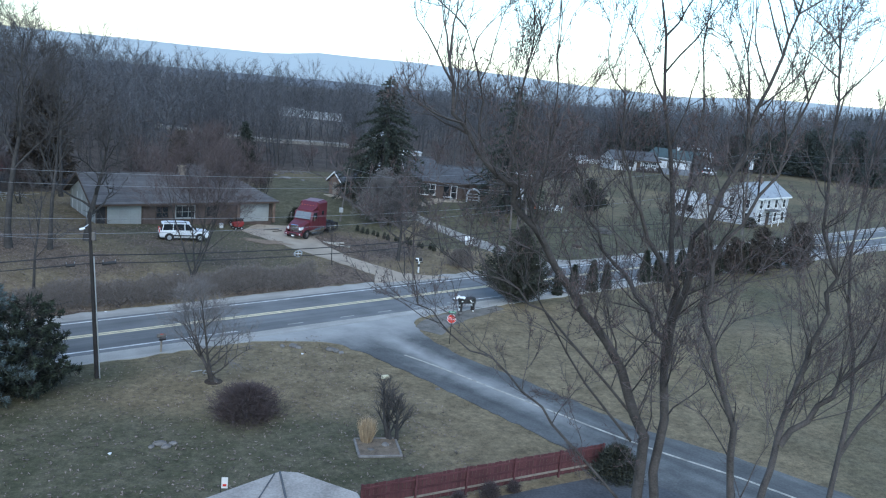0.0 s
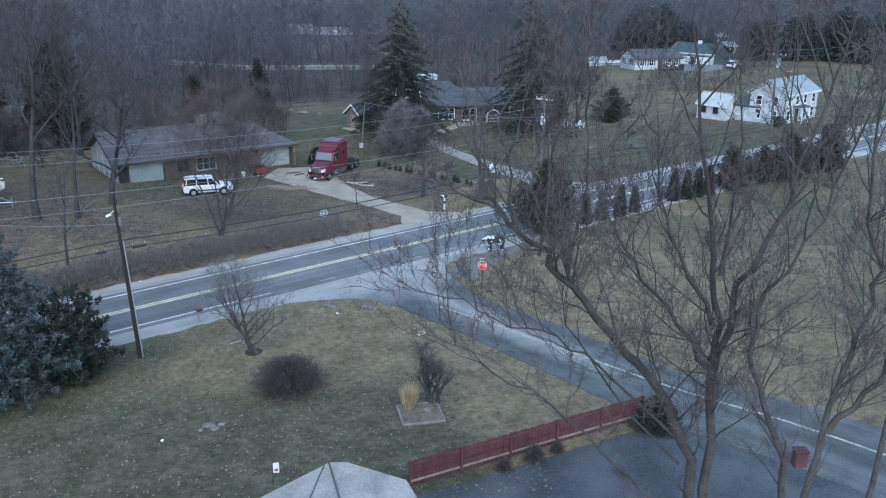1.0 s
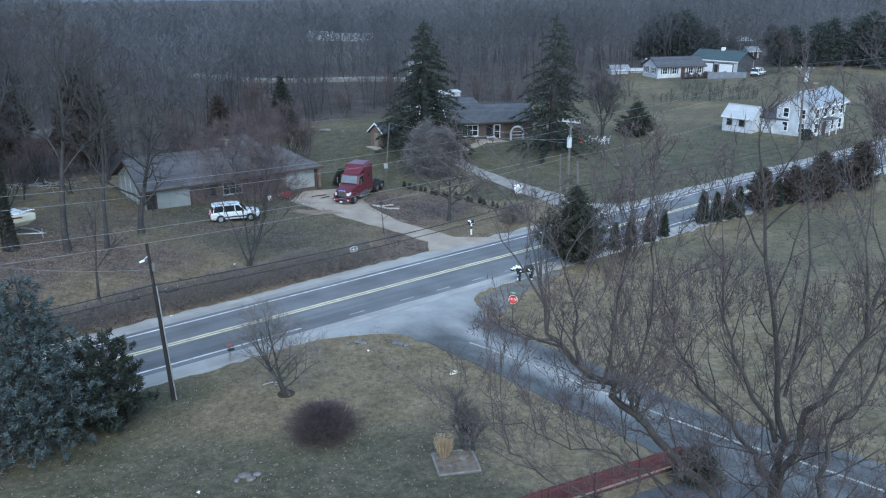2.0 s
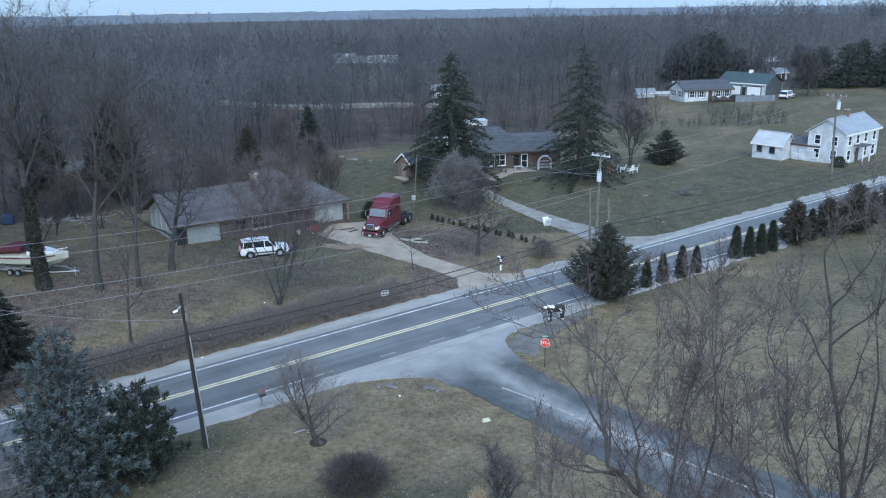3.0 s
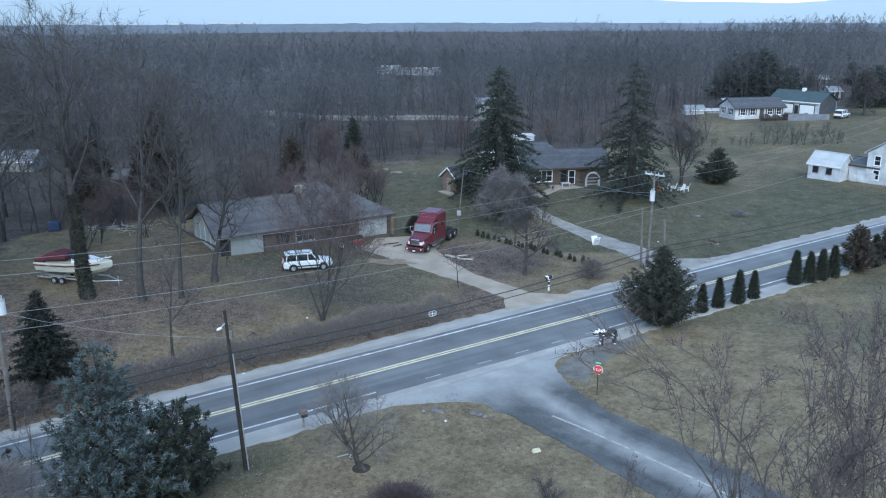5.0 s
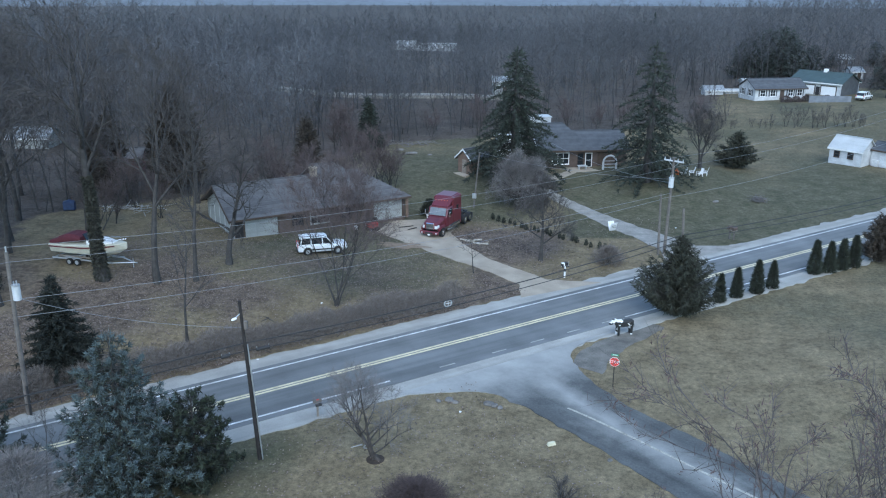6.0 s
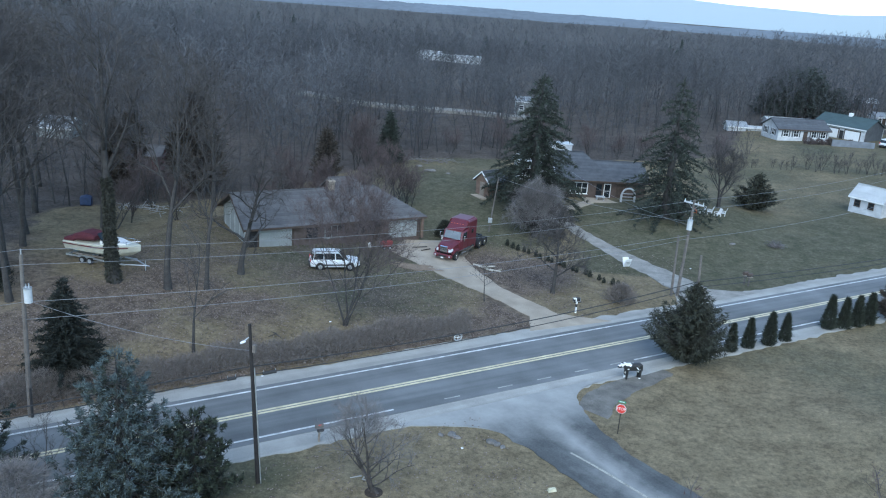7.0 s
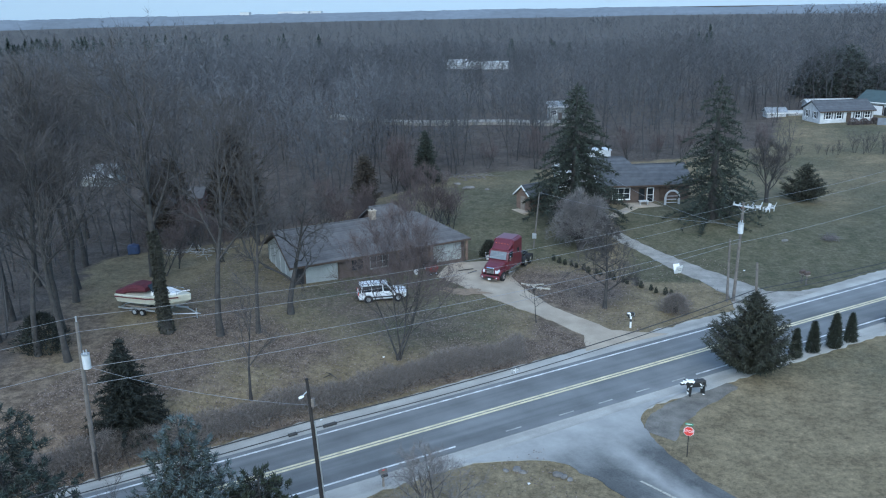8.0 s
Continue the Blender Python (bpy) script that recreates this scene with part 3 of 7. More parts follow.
def bare_tree(seed, height, radius, top=3, spread=0.7, kids=(4, 6), clear=0.3, twigs=3, twig_len=0.8, twig_w=0.025, up=0.05, wander=0.1, stems=1, lean=0.0):
    """Meshes of trunk and crown of a leafless tree, at the origin."""
    rng = np.random.default_rng(seed)
    out = {}
    for s in range(stems):
        d0 = np.array([rng.normal() * (lean + 0.25 * (stems > 1)), rng.normal() * (lean + 0.25 * (stems > 1)), 1.0])
        p, d = np.array([rng.normal() * 0.15 * (stems > 1), rng.normal() * 0.15 * (stems > 1), -0.25]), d0 / np.linalg.norm(d0)
        bits, pts = 9, []
        h = height * (1 if s == 0 else 0.75 + 0.2 * rng.random())
        pts = [p]
        for i in range(bits):
            d = d + rng.normal(size=3) * wander * 0.6 + np.array([0, 0, 0.08])
            d /= np.linalg.norm(d)
            q = p + d * h / bits
            f0, f1 = i / bits, (i + 1) / bits
            flare = 1.35 if i == 0 else 1.0
            out.setdefault(0, []).append((p, q, radius * flare * (1 - 0.9 * f0), radius * (1 - 0.9 * f1)))
            p = q
            pts.append(p)
        n = int(rng.integers(kids[0], kids[1] + 1) * 1.8)
        for j in range(n):
            f = clear + (1 - clear) * (j + rng.random()) / n * 0.97
            k = min(int(f * bits), bits - 1)
            base = pts[k] + (pts[k + 1] - pts[k]) * (f * bits - k)
            a = j * 2.4 + rng.random()
            s2 = spread * (1.15 - 0.4 * f)
            c = np.array([np.cos(a) * np.sin(s2), np.sin(a) * np.sin(s2), np.cos(s2)])
            grow(rng, base, c, height * (0.5 - 0.33 * f) * (0.8 + 0.4 * rng.random()), radius * (0.55 - 0.42 * f), 1, out, top, spread, up, kids, 5, wander)
    thick = out[0]
    limbs = [s for lv in sorted(out) if lv > 0 for s in out[lv]]
    ends = np.array([s[1] for s in limbs if s[2] < radius * 0.25])
    dirs = np.array([s[1] - s[0] for s in limbs if s[2] < radius * 0.25])
    rep = np.repeat(np.arange(len(ends)), twigs)
    dd = dirs[rep] / (np.linalg.norm(dirs[rep], axis=1, keepdims=True) + 1e-9) + rng.normal(size=(len(rep), 3)) * 0.55 + [0, 0, 0.15]
    dd *= (twig_len * (0.5 + rng.random(len(rep))) / np.linalg.norm(dd, axis=1))[:, None]
    pp = ends[rep] - dirs[rep] * rng.random((len(rep), 1))
    return thick, limbs, pp, dd, rng


def stem_tube(segs, n):
    """One closed-up skin along a row of joined segments."""
    pts = np.array([s[0] for s in segs] + [segs[-1][1]])
    rad = [s[2] for s in segs] + [segs[-1][3]]
    d = np.gradient(pts, axis=0)
    d /= np.linalg.norm(d, axis=1, keepdims=True)
    u = np.cross(d, [0.3, 1.0, 0.1])
    u /= np.linalg.norm(u, axis=1, keepdims=True)
    w = np.cross(d, u)
    a = np.arange(n) / n * 6.28319
    v = np.concatenate([p + r * (np.cos(a)[:, None] * ui + np.sin(a)[:, None] * wi) for p, r, ui, wi in zip(pts, rad, u, w)])
    i = (np.arange(len(pts) - 1)[:, None] * n + np.arange(n)[None]).ravel()
    j = (np.arange(len(pts) - 1)[:, None] * n + (np.arange(n)[None] + 1) % n).ravel()
    return v, np.stack([i, j, j + n, i + n], 1)


def tree_thing(name, seed, height, radius, label, category="tree", trunk_mat=None, twig_mat=None, twig_w=0.03, group="", **kw):
    thick, limbs, pp, dd, rng = bare_tree(seed, height, radius, twig_w=twig_w, **kw)
    root = thing(name, 0, 0, 0, 0, label, category, group)
    for k in range(0, len(thick), 9):
        v, f = stem_tube(thick[k:k + 9], 8)
        t = new("trunk", raw_mesh("trunk", v, [f], [trunk_mat or bark]))
        t.parent = root
    big = [s for s in limbs if s[2] > radius * 0.14]
    small = [s for s in limbs if s[2] <= radius * 0.14]
    pieces = []
    if big:
        v, f = tubes(big, 5)
        pieces.append((v, f, trunk_mat or bark))
    if small:
        v, f = tubes([(a, b, max(r0, twig_w * 0.3), max(r1, twig_w * 0.3)) for a, b, r0, r1 in small], 3)
        pieces.append((v, f, twig_mat or twig))
    v, f = slivers(pp, dd, np.full(len(pp), twig_w), rng)
    pieces.append((v, f, twig_mat or twig))
    c = new("crown", joined("crown", pieces))
    c.parent = root
    return root


def put(root, x, y, rz=0.0, s=1.0, z=None):
    root.matrix_basis = Matrix.Translation((x, y, ground_z(x, y) if z is None else z)) @ pose(0, 0, 0, 0, 0, rz) @ Matrix.Diagonal((s, s, s, 1))
    return root


def copy_to(root, x, y, rz=0.0, s=1.0, label=""):
    ob = copy_thing(root, Matrix.Identity(4))
    put(ob, x, y, rz, s)
    if label:
        ob["label"] = label
    return ob


def conifer(name, seed, height, width, material, label, bottom=0.06, droop=0.25, ragged=0.25, tuft=0.45, tuft_w=0.13, rows=34, per=11, power=0.9, category="conifer", group="", dense=3):
    """Whorls of needled boughs round a tapered trunk."""
    rng = np.random.default_rng(seed)
    root = thing(name, 0, 0, 0, 0, label, category, group)
    v, f = tubes([(np.array([0, 0, -0.2]), np.array([0, 0, height * 0.5]), width * 0.045 + 0.06, width * 0.03 + 0.03), (np.array([0, 0, height * 0.5]), np.array([0, 0, height * 0.98]), width * 0.03 + 0.03, 0.02)], 8)
    t = new("trunk", raw_mesh("trunk", v, [f], [bark]))
    t.parent = root
    P, D, W, limbs = [], [], [], []
    for i in range(rows):
        f = bottom + (1 - bottom) * i / rows
        reach = width / 2 * (1 - f) ** power * (1 if f > bottom + 0.06 else 0.85) + 0.12
        n = max(4, int(per * (0.45 + 0.55 * (1 - f))))
        a0 = rng.random() * 6.28
        for j in range(n):
            a = a0 + j * 6.283 / n + rng.normal() * 0.15
            L = reach * (1 + ragged * rng.normal())
            L = max(0.15, min(L, reach * 1.35))
            z0 = height * f + rng.normal() * height * 0.012
            o = np.array([np.cos(a), np.sin(a), 0])
            tip = o * L + np.array([0, 0, -droop * L + 0.12 * L])
            limbs.append((np.array([0, 0, z0]), np.array([0, 0, z0]) + tip, 0.025 + 0.008 * L, 0.01))
            m = max(2, int(L / tuft * 2.6))
            for k in range(m):
                g = 0.18 + 0.82 * (k + rng.random()) / m
                base = np.array([0, 0, z0]) + o * L * g + np.array([0, 0, -droop * L * g * g + 0.1 * L * g])
                for _ in range(dense):
                    dv = o * 0.75 + rng.normal(size=3) * 0.6 + np.array([0, 0, -0.05])
                    dv *= tuft * (0.7 + 0.6 * rng.random()) / np.linalg.norm(dv)
                    P.append(base + rng.normal(size=3) * 0.06)
                    D.append(dv)
                    W.append(tuft_w * (0.7 + 0.7 * rng.random()))
    for k in range(10):
        P.append(np.array([0, 0, height * (0.95 + 0.004 * k)]))
        D.append(np.array([rng.normal() * 0.1, rng.normal() * 0.1, tuft]))
        W.append(tuft_w)
    v1, f1 = tubes(limbs, 3)
    v2, f2 = slivers(np.array(P), np.array(D), np.array(W), rng)
    c = new("crown", joined("crown", [(v1, f1, bark), (v2, f2, material)]))
    c.parent = root
    return root


def clumped_conifer(name, seed, height, width, tip_mat, shade_mat, label, rows=15, per=9, clump=0.55, spray=16, power=0.6, rise=0.1, ragged=0.22, bottom=0.05, needle_w=0.07, lean=0.0, category="conifer"):
    """Separate boughs that carry rounded sprays of needles; darker inner needles paint the shade in the gaps."""
    rng = np.random.default_rng(seed)
    root = thing(name, 0, 0, 0, 0, label, category)
    v, f = tubes([(np.array([0, 0, -0.2]), np.array([lean * 0.5, 0, height * 0.5]), width * 0.03 + 0.06, width * 0.02 + 0.03), (np.array([lean * 0.5, 0, height * 0.5]), np.array([lean, 0, height * 0.97]), width * 0.02 + 0.03, 0.02)], 8)
    t = new("trunk", raw_mesh("trunk", v, [f], [bark]))
    t.parent = root
    tips, inner, limbs = [], [], []

    def tuft(store, c, way, n, size):
        for _ in range(n):
            dv = way + rng.normal(size=3) * 0.55
            dv *= size * (0.6 + 0.6 * rng.random()) / np.linalg.norm(dv)
            store.append((c + rng.normal(size=3) * size * 0.28, dv, needle_w * (0.7 + 0.7 * rng.random())))

    for i in range(rows):
        f = bottom + (0.97 - bottom) * (i + 0.3 * rng.random()) / rows
        reach = width / 2 * (1 - f) ** power * min(1.0, 0.75 + 3 * (f - bottom)) + 0.15
        n = max(4, int(per * (0.4 + 0.6 * (1 - f) ** 0.7)))
        a0 = rng.random() * 6.28
        for j in range(n):
            a = a0 + j * 6.283 / n + rng.normal() * 0.2
            L = reach * min(1.3, max(0.55, 1 + ragged * rng.normal()))
            z0 = height * f + rng.normal() * height * 0.015
            o = np.array([np.cos(a), np.sin(a), 0.0])
            b0 = np.array([lean * f, 0, z0])
            side = np.array([-o[1], o[0], 0.0])
            limbs.append((b0, b0 + o * L + [0, 0, rise * L], 0.025 + 0.008 * L, 0.01))
            m = max(1, int(L / clump * 0.95))
            for k in range(m):
                g = 1.0 - 0.75 * k / m
                spread = 0.28 * L * g if k else 0.0
                c = b0 + o * L * g + side * rng.normal() * spread + np.array([0, 0, rise * L * g * g - 0.08 * rng.random()])
                tuft(tips, c, o * 0.55 + [0, 0, 0.45], spray if k < 2 else spray // 2, clump * 0.5)
                # tufts behind and below each spray, dark as painted shade
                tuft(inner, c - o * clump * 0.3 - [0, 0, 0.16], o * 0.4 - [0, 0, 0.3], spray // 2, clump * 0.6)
    tuft(tips, np.array([lean, 0, height * 0.97]), np.array([0, 0, 1.0]), 22, 0.45)
    v0, f0 = tubes(limbs, 3)
    pieces = [(v0, f0, bark)]
    for store, m_ in ((tips, tip_mat), (inner, shade_mat)):
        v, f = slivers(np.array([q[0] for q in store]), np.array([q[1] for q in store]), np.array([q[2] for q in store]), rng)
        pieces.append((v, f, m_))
    c = new("crown", joined("crown", pieces))
    c.parent = root
    return root


def dense_shrub(name, seed, height, width, material, label, count=2600, tuft=0.3, tuft_w=0.06, power=0.5, category="shrub", group="", core=0.72, flat=0.0):
    """A closed, upright or rounded evergreen or twiggy bush."""
    rng = np.random.default_rng(seed)
    root = thing(name, 0, 0, 0, 0, label, category, group)
    t = rng.random(count)
    prof = np.where(t < 0.25, (t / 0.25) ** 0.5 * 0.25 + 0.75, 1.0) * np.clip(1 - t, 0.0, 1) ** power
    lump = 1 + 0.14 * np.sin(rng.random() * 6 + 5 * t * 6.28) + 0.12 * rng.normal(size=count)
    a = rng.random(count) * 6.283
    lump = lump * (1 + 0.12 * np.sin(3 * a + rng.random() * 6) + 0.08 * np.sin(7 * a))
    rr = width / 2 * prof * lump * (core + (1 - core) * rng.random(count))
    p = np.stack([np.cos(a) * rr, np.sin(a) * rr, t * height], 1)
    d = np.stack([np.cos(a) * 0.7, np.sin(a) * 0.7, np.full(count, 0.55 - flat)], 1) + rng.normal(size=(count, 3)) * 0.45
    d *= (tuft * (0.6 + 0.8 * rng.random(count)) / np.linalg.norm(d, axis=1))[:, None]
    v, f = slivers(p, d, tuft_w * (0.6 + 0.8 * rng.random(count)), rng)
    stems = []
    for k in range(9):
        aa = rng.random() * 6.28
        rad = width / 2 * 0.6 * rng.random()
        stems.append((np.array([np.cos(aa) * 0.1 * width * 0.5, np.sin(aa) * 0.1 * width * 0.5, -0.1]), np.array([np.cos(aa) * rad, np.sin(aa) * rad, height * 0.7]), 0.04, 0.012))
    v0, f0 = tubes(stems, 4)
    st = new("stems", raw_mesh("stems", v0, [f0], [bark]))
    st.parent = root
    c = new("crown", raw_mesh("crown", v, [f], [material]))
    c.parent = root
    return root


# ---------------------------------------------------------------- woods


def wood_template(seed, height, twigs, w, nb=15, low=0.3, girth=0.16):
    """A bare forest tree: jointed stem, boughs that arch up and a rounded crown of twigs. Returns verts, faces and a material for each face."""
    rng = np.random.default_rng(seed)
    segs, P, D, W = [], [], [], []
    p, d = np.array([0, 0, -0.5]), np.array([rng.normal() * 0.08, rng.normal() * 0.08, 1.0])
    bits = 5
    pts = [p]
    for i in range(bits):
        d = d + rng.normal(size=3) * 0.07
        q = p + d / np.linalg.norm(d) * height * 0.9 / bits
        segs.append((p, q, girth * (1 - 0.85 * i / bits), girth * (1 - 0.85 * (i + 1) / bits)))
        p = q
        pts.append(p)
    tips = []
    for j in range(nb):
        f = low + (0.98 - low) * (j + rng.random()) / nb
        k = min(int(f * bits), bits - 1)
        b = pts[k] + (pts[k + 1] - pts[k]) * (f * bits - k)
        a = j * 2.4 + rng.random()
        L = height * (0.42 - 0.22 * f) * (0.7 + 0.6 * rng.random())
        s = 1.05 - 0.45 * f
        dv = np.array([np.cos(a) * np.sin(s), np.sin(a) * np.sin(s), np.cos(s)])
        m = b + dv * L * 0.55
        e = m + (dv + rng.normal(size=3) * 0.25 + [0, 0, 0.25]) * L * 0.5
        P += [b, m]
        D += [(m - b) * 1.3, e - m]
        W += [0.13 * girth / 0.2, 0.08 * girth / 0.2]
        tips += [(b, m), (m, e), (m, e)]
    stout = len(P)
    for j in range(twigs):
        b, e = tips[rng.integers(len(tips))]
        P.append(b + (e - b) * rng.random())
        dv = (e - b) / np.linalg.norm(e - b) + rng.normal(size=3) * 0.85 + [0, 0, 0.15]
        D.append(dv / np.linalg.norm(dv) * (0.6 + 1.2 * rng.random()) * height / 15)
        W.append(w)
    v1, f1 = tubes(segs, 3)
    f1 = np.concatenate([f1[:, :3], f1[:, [0, 2, 3]]])
    v2, f2 = slivers(np.array(P), np.array(D), np.array(W), rng)
    idx = np.concatenate([np.ones(len(f1) + stout), np.zeros(twigs)]).astype(np.int32)
    return np.concatenate([v1, v2]), np.concatenate([f1, f2 + len(v1)]), idx


def scatter_woods(name, spots, templates, label, rng, lo=0.75, hi=1.2, materials=None):
    vs, fs, ix, off = [], [], [], 0
    for x, y in spots:
        v, f, idx = templates[rng.integers(len(templates))]
        a, s, t = rng.random() * 6.283, (lo + (hi - lo) * rng.random()) * (1 + 0.35 * noise.noise((x * 0.017, y * 0.017, 9))), 0.85 + 0.35 * rng.random()
        c, n = math.cos(a) * s * t, math.sin(a) * s * t
        w = np.empty_like(v)
        w[:, 0], w[:, 1], w[:, 2] = v[:, 0] * c - v[:, 1] * n + x, v[:, 0] * n + v[:, 1] * c + y, v[:, 2] * s + ground_z(x, y)
        vs.append(w)
        fs.append(f + off)
        ix.append(idx)
        off += len(v)
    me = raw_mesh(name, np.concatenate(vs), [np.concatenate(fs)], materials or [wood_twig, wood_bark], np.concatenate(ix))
    return tagged(new(name, me), label, "woods", kind="stuff")


wrng = np.random.default_rng(11)


def wood_spots(r0, r1, area):
    out = []
    count = int(0.5 * (r1 * r1 - r0 * r0) * 1.32 / area)
    for _ in range(count):
        r, a = math.sqrt(r0 * r0 + (r1 * r1 - r0 * r0) * wrng.random()), (wrng.random() - 0.5) * 1.32 - 0.03
        x, y = -3 + r * math.sin(a), 2 + r * math.cos(a)
        if -0.054 * y < x + 3 + 0.1155 * (y - 5) < 0.034 * y and 235 < y < 438:
            continue
        if in_woods(x, y) and -0.589 * x + 0.808 * y > 70 and noise.noise((x * 0.02, y * 0.02, 3)) > -0.45:
            out.append((x, y))
    return out


near_t = [wood_template(s, 17, 470, 0.05, 15, 0.3, 0.13) for s in range(8)]
brush_t = [wood_template(80 + s, 6, 90, 0.04, 7, 0.08, 0.06) for s in range(5)]
mid_t = [wood_template(20 + s, 16, 190, 0.12, 9, 0.2, 0.09) for s in range(7)]
far_t = [wood_template(40 + s, 17, 110, 0.22, 4, 0.2, 0.13) for s in range(6)]
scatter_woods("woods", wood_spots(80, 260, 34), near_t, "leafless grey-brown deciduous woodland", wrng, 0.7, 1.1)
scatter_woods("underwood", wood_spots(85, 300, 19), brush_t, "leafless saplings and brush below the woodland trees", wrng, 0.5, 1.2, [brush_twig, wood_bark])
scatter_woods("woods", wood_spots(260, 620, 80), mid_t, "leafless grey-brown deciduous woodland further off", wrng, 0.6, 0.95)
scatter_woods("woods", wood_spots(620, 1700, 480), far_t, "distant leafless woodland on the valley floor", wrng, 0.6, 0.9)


def pine_template(seed, height):
    """A far evergreen: whorled boughs round a stem."""
    rng = np.random.default_rng(seed)
    n = 240
    f = rng.random(n) ** 0.8
    a = rng.random(n) * 6.283
    L = (1.03 - f) * height * 0.42 * (0.6 + 0.6 * rng.random(n))
    P = np.stack([np.zeros(n), np.zeros(n), (0.12 + 0.88 * f) * height], 1)
    D = np.stack([np.cos(a) * L, np.sin(a) * L, -0.15 * L + 0.3], 1)
    v, g = slivers(P, D, np.full(n, 1.3), rng)
    return v, g, np.zeros(len(g), np.int32)


PINES = [(-560 + wrng.normal() * 45, 745 + wrng.normal() * 40) for _ in range(70)]
PINES += [(-420 + wrng.normal() * 60, 820 + wrng.normal() * 30) for _ in range(40)]
scatter_woods("pine_stand", PINES, [pine_template(60 + k, 18) for k in range(4)], "dark evergreen stand within the far woods", wrng, 0.55, 1.0, [needle_pine])

HILL_PINES = [(150 + 50 * wrng.random() + 0.22 * d, d) for d in 420 + 380 * wrng.random(60) if wrng.random() < 0.8]
HILL_PINES += [(20 + wrng.normal() * 40, 640 + wrng.normal() * 60) for _ in range(36)]
scatter_woods("pine_stand", HILL_PINES, [pine_template(70 + k, 15) for k in range(4)], "dark evergreens among the bare trees on the hill", wrng, 0.6, 1.0, [needle_pine])
edge = [(-30 + 62 * f + wrng.normal() * 2.5, 148 + 22 * f + abs(wrng.normal()) * 5 + 3) for f in wrng.random(190)]
edge += [(-58 + 22 * f + wrng.normal() * 2, 96 + 14 * f + abs(wrng.normal()) * 4) for f in wrng.random(70)]
scatter_woods("underwood", edge, brush_t, "tangled leafless brush along the edge of the lawns", wrng, 0.35, 0.9, [brush_twig, wood_bark])

# ---------------------------------------------------------------- far distance
rid = []
RIDGE_A = (-1.1, -0.55, -0.19, -0.165, -0.13, -0.012, 0.1, 0.18, 0.29, 0.33, 0.36, 0.42, 1.1)
RIDGE_H = (92, 88, 78, 86, 105, 101, 82, 64, 52, 66, 76, 82, 86)
for k in range(-200, 201):
    a = k / 200 * 1.0 - 0.05
    h = float(np.interp(a, RIDGE_A, RIDGE_H)) + 2.5 * noise.noise((k * 0.06, 0, 0)) + 1.2 * noise.noise((k * 0.3, 1, 0))
    rid.append((4550 * math.sin(a), 4550 * math.cos(a), h))
rv = np.array([(x, y, -120) for x, y, _ in rid] + rid)
m_ = len(rid)
rf = np.array([(i, i + 1, m_ + i + 1, m_ + i) for i in range(m_ - 1)])
# pale blue base and faint glow put the air's haze into the ridge
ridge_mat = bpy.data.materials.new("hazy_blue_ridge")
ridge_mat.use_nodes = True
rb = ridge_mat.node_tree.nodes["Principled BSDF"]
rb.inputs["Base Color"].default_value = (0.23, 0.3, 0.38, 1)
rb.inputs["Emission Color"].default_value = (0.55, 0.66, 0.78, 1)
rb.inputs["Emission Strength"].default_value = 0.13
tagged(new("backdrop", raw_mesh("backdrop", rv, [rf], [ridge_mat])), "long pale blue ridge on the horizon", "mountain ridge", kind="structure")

# low wooded hills before the ridge; distance haze is put into their blue
hil = []
for k in range(-600, 601):
    a = k / 600 * 1.0 - 0.05
    h = -13 + 7 * noise.noise((k * 0.012, 4, 0)) + 2.2 * noise.noise((k * 0.11, 5, 0)) + 1.6 * noise.noise((k * 0.7, 6, 0))
    hil.append((2600 * math.sin(a), 2600 * math.cos(a), h))
hv = np.array([(x * 0.9, y * 0.9, -70) for x, y, _ in hil] + hil)
m_ = len(hil)
hf = np.array([(i, i + 1, m_ + i + 1, m_ + i) for i in range(m_ - 1)])
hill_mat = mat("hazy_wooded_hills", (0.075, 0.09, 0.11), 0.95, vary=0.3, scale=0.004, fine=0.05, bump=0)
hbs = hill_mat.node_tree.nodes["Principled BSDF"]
# weak blue emission adds to the painted haze
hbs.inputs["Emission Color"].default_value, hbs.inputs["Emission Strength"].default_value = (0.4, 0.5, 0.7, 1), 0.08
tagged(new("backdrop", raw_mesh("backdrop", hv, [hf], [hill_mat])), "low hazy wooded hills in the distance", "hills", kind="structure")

# ---------------------------------------------------------------- buildings


def window_unit(parent, x, z, w, h, y=0.0, mullions=1, trim=None, side=0, shutters=None):
    """A window in a wall whose outer face is the plane y; side turns it to an end wall. Its centre is at x, z."""
    win = new("window")
    win.parent = parent
    win.matrix_basis = pose(0, 0, 0, 0, 0, 0) if not side else pose(*side)
    fr = bmesh.new()
    for cx, cz, sx, sz in ((x, z + h / 2 + 0.04, w + 0.2, 0.1), (x, z - h / 2 - 0.04, w + 0.2, 0.1), (x - w / 2 - 0.05, z, 0.1, h), (x + w / 2 + 0.05, z, 0.1, h)):
        box(fr, (cx, y - 0.03, cz), (sx, 0.1, sz))
    for k in range(mullions):
        box(fr, (x - w / 2 + w * (k + 1) / (mullions + 1), y - 0.02, z), (0.05, 0.07, h))
    box(fr, (x, y - 0.02, z), (w, 0.07, 0.05))
    part("window_frame", fr, trim or white_plain, win)
    part("pane", boxes(((x, y - 0.005, z), (w, 0.03, h))), glass, win)
    part("window_sill", boxes(((x, y - 0.07, z - h / 2 - 0.11), (w + 0.3, 0.16, 0.05))), trim or white_plain, win)
    if shutters:
        for sx in (-1, 1):
            part("shutter", boxes(((x + sx * (w / 2 + 0.28), y - 0.03, z), (0.32, 0.06, h + 0.1)), bevel=0.01), shutters, win)
    return win


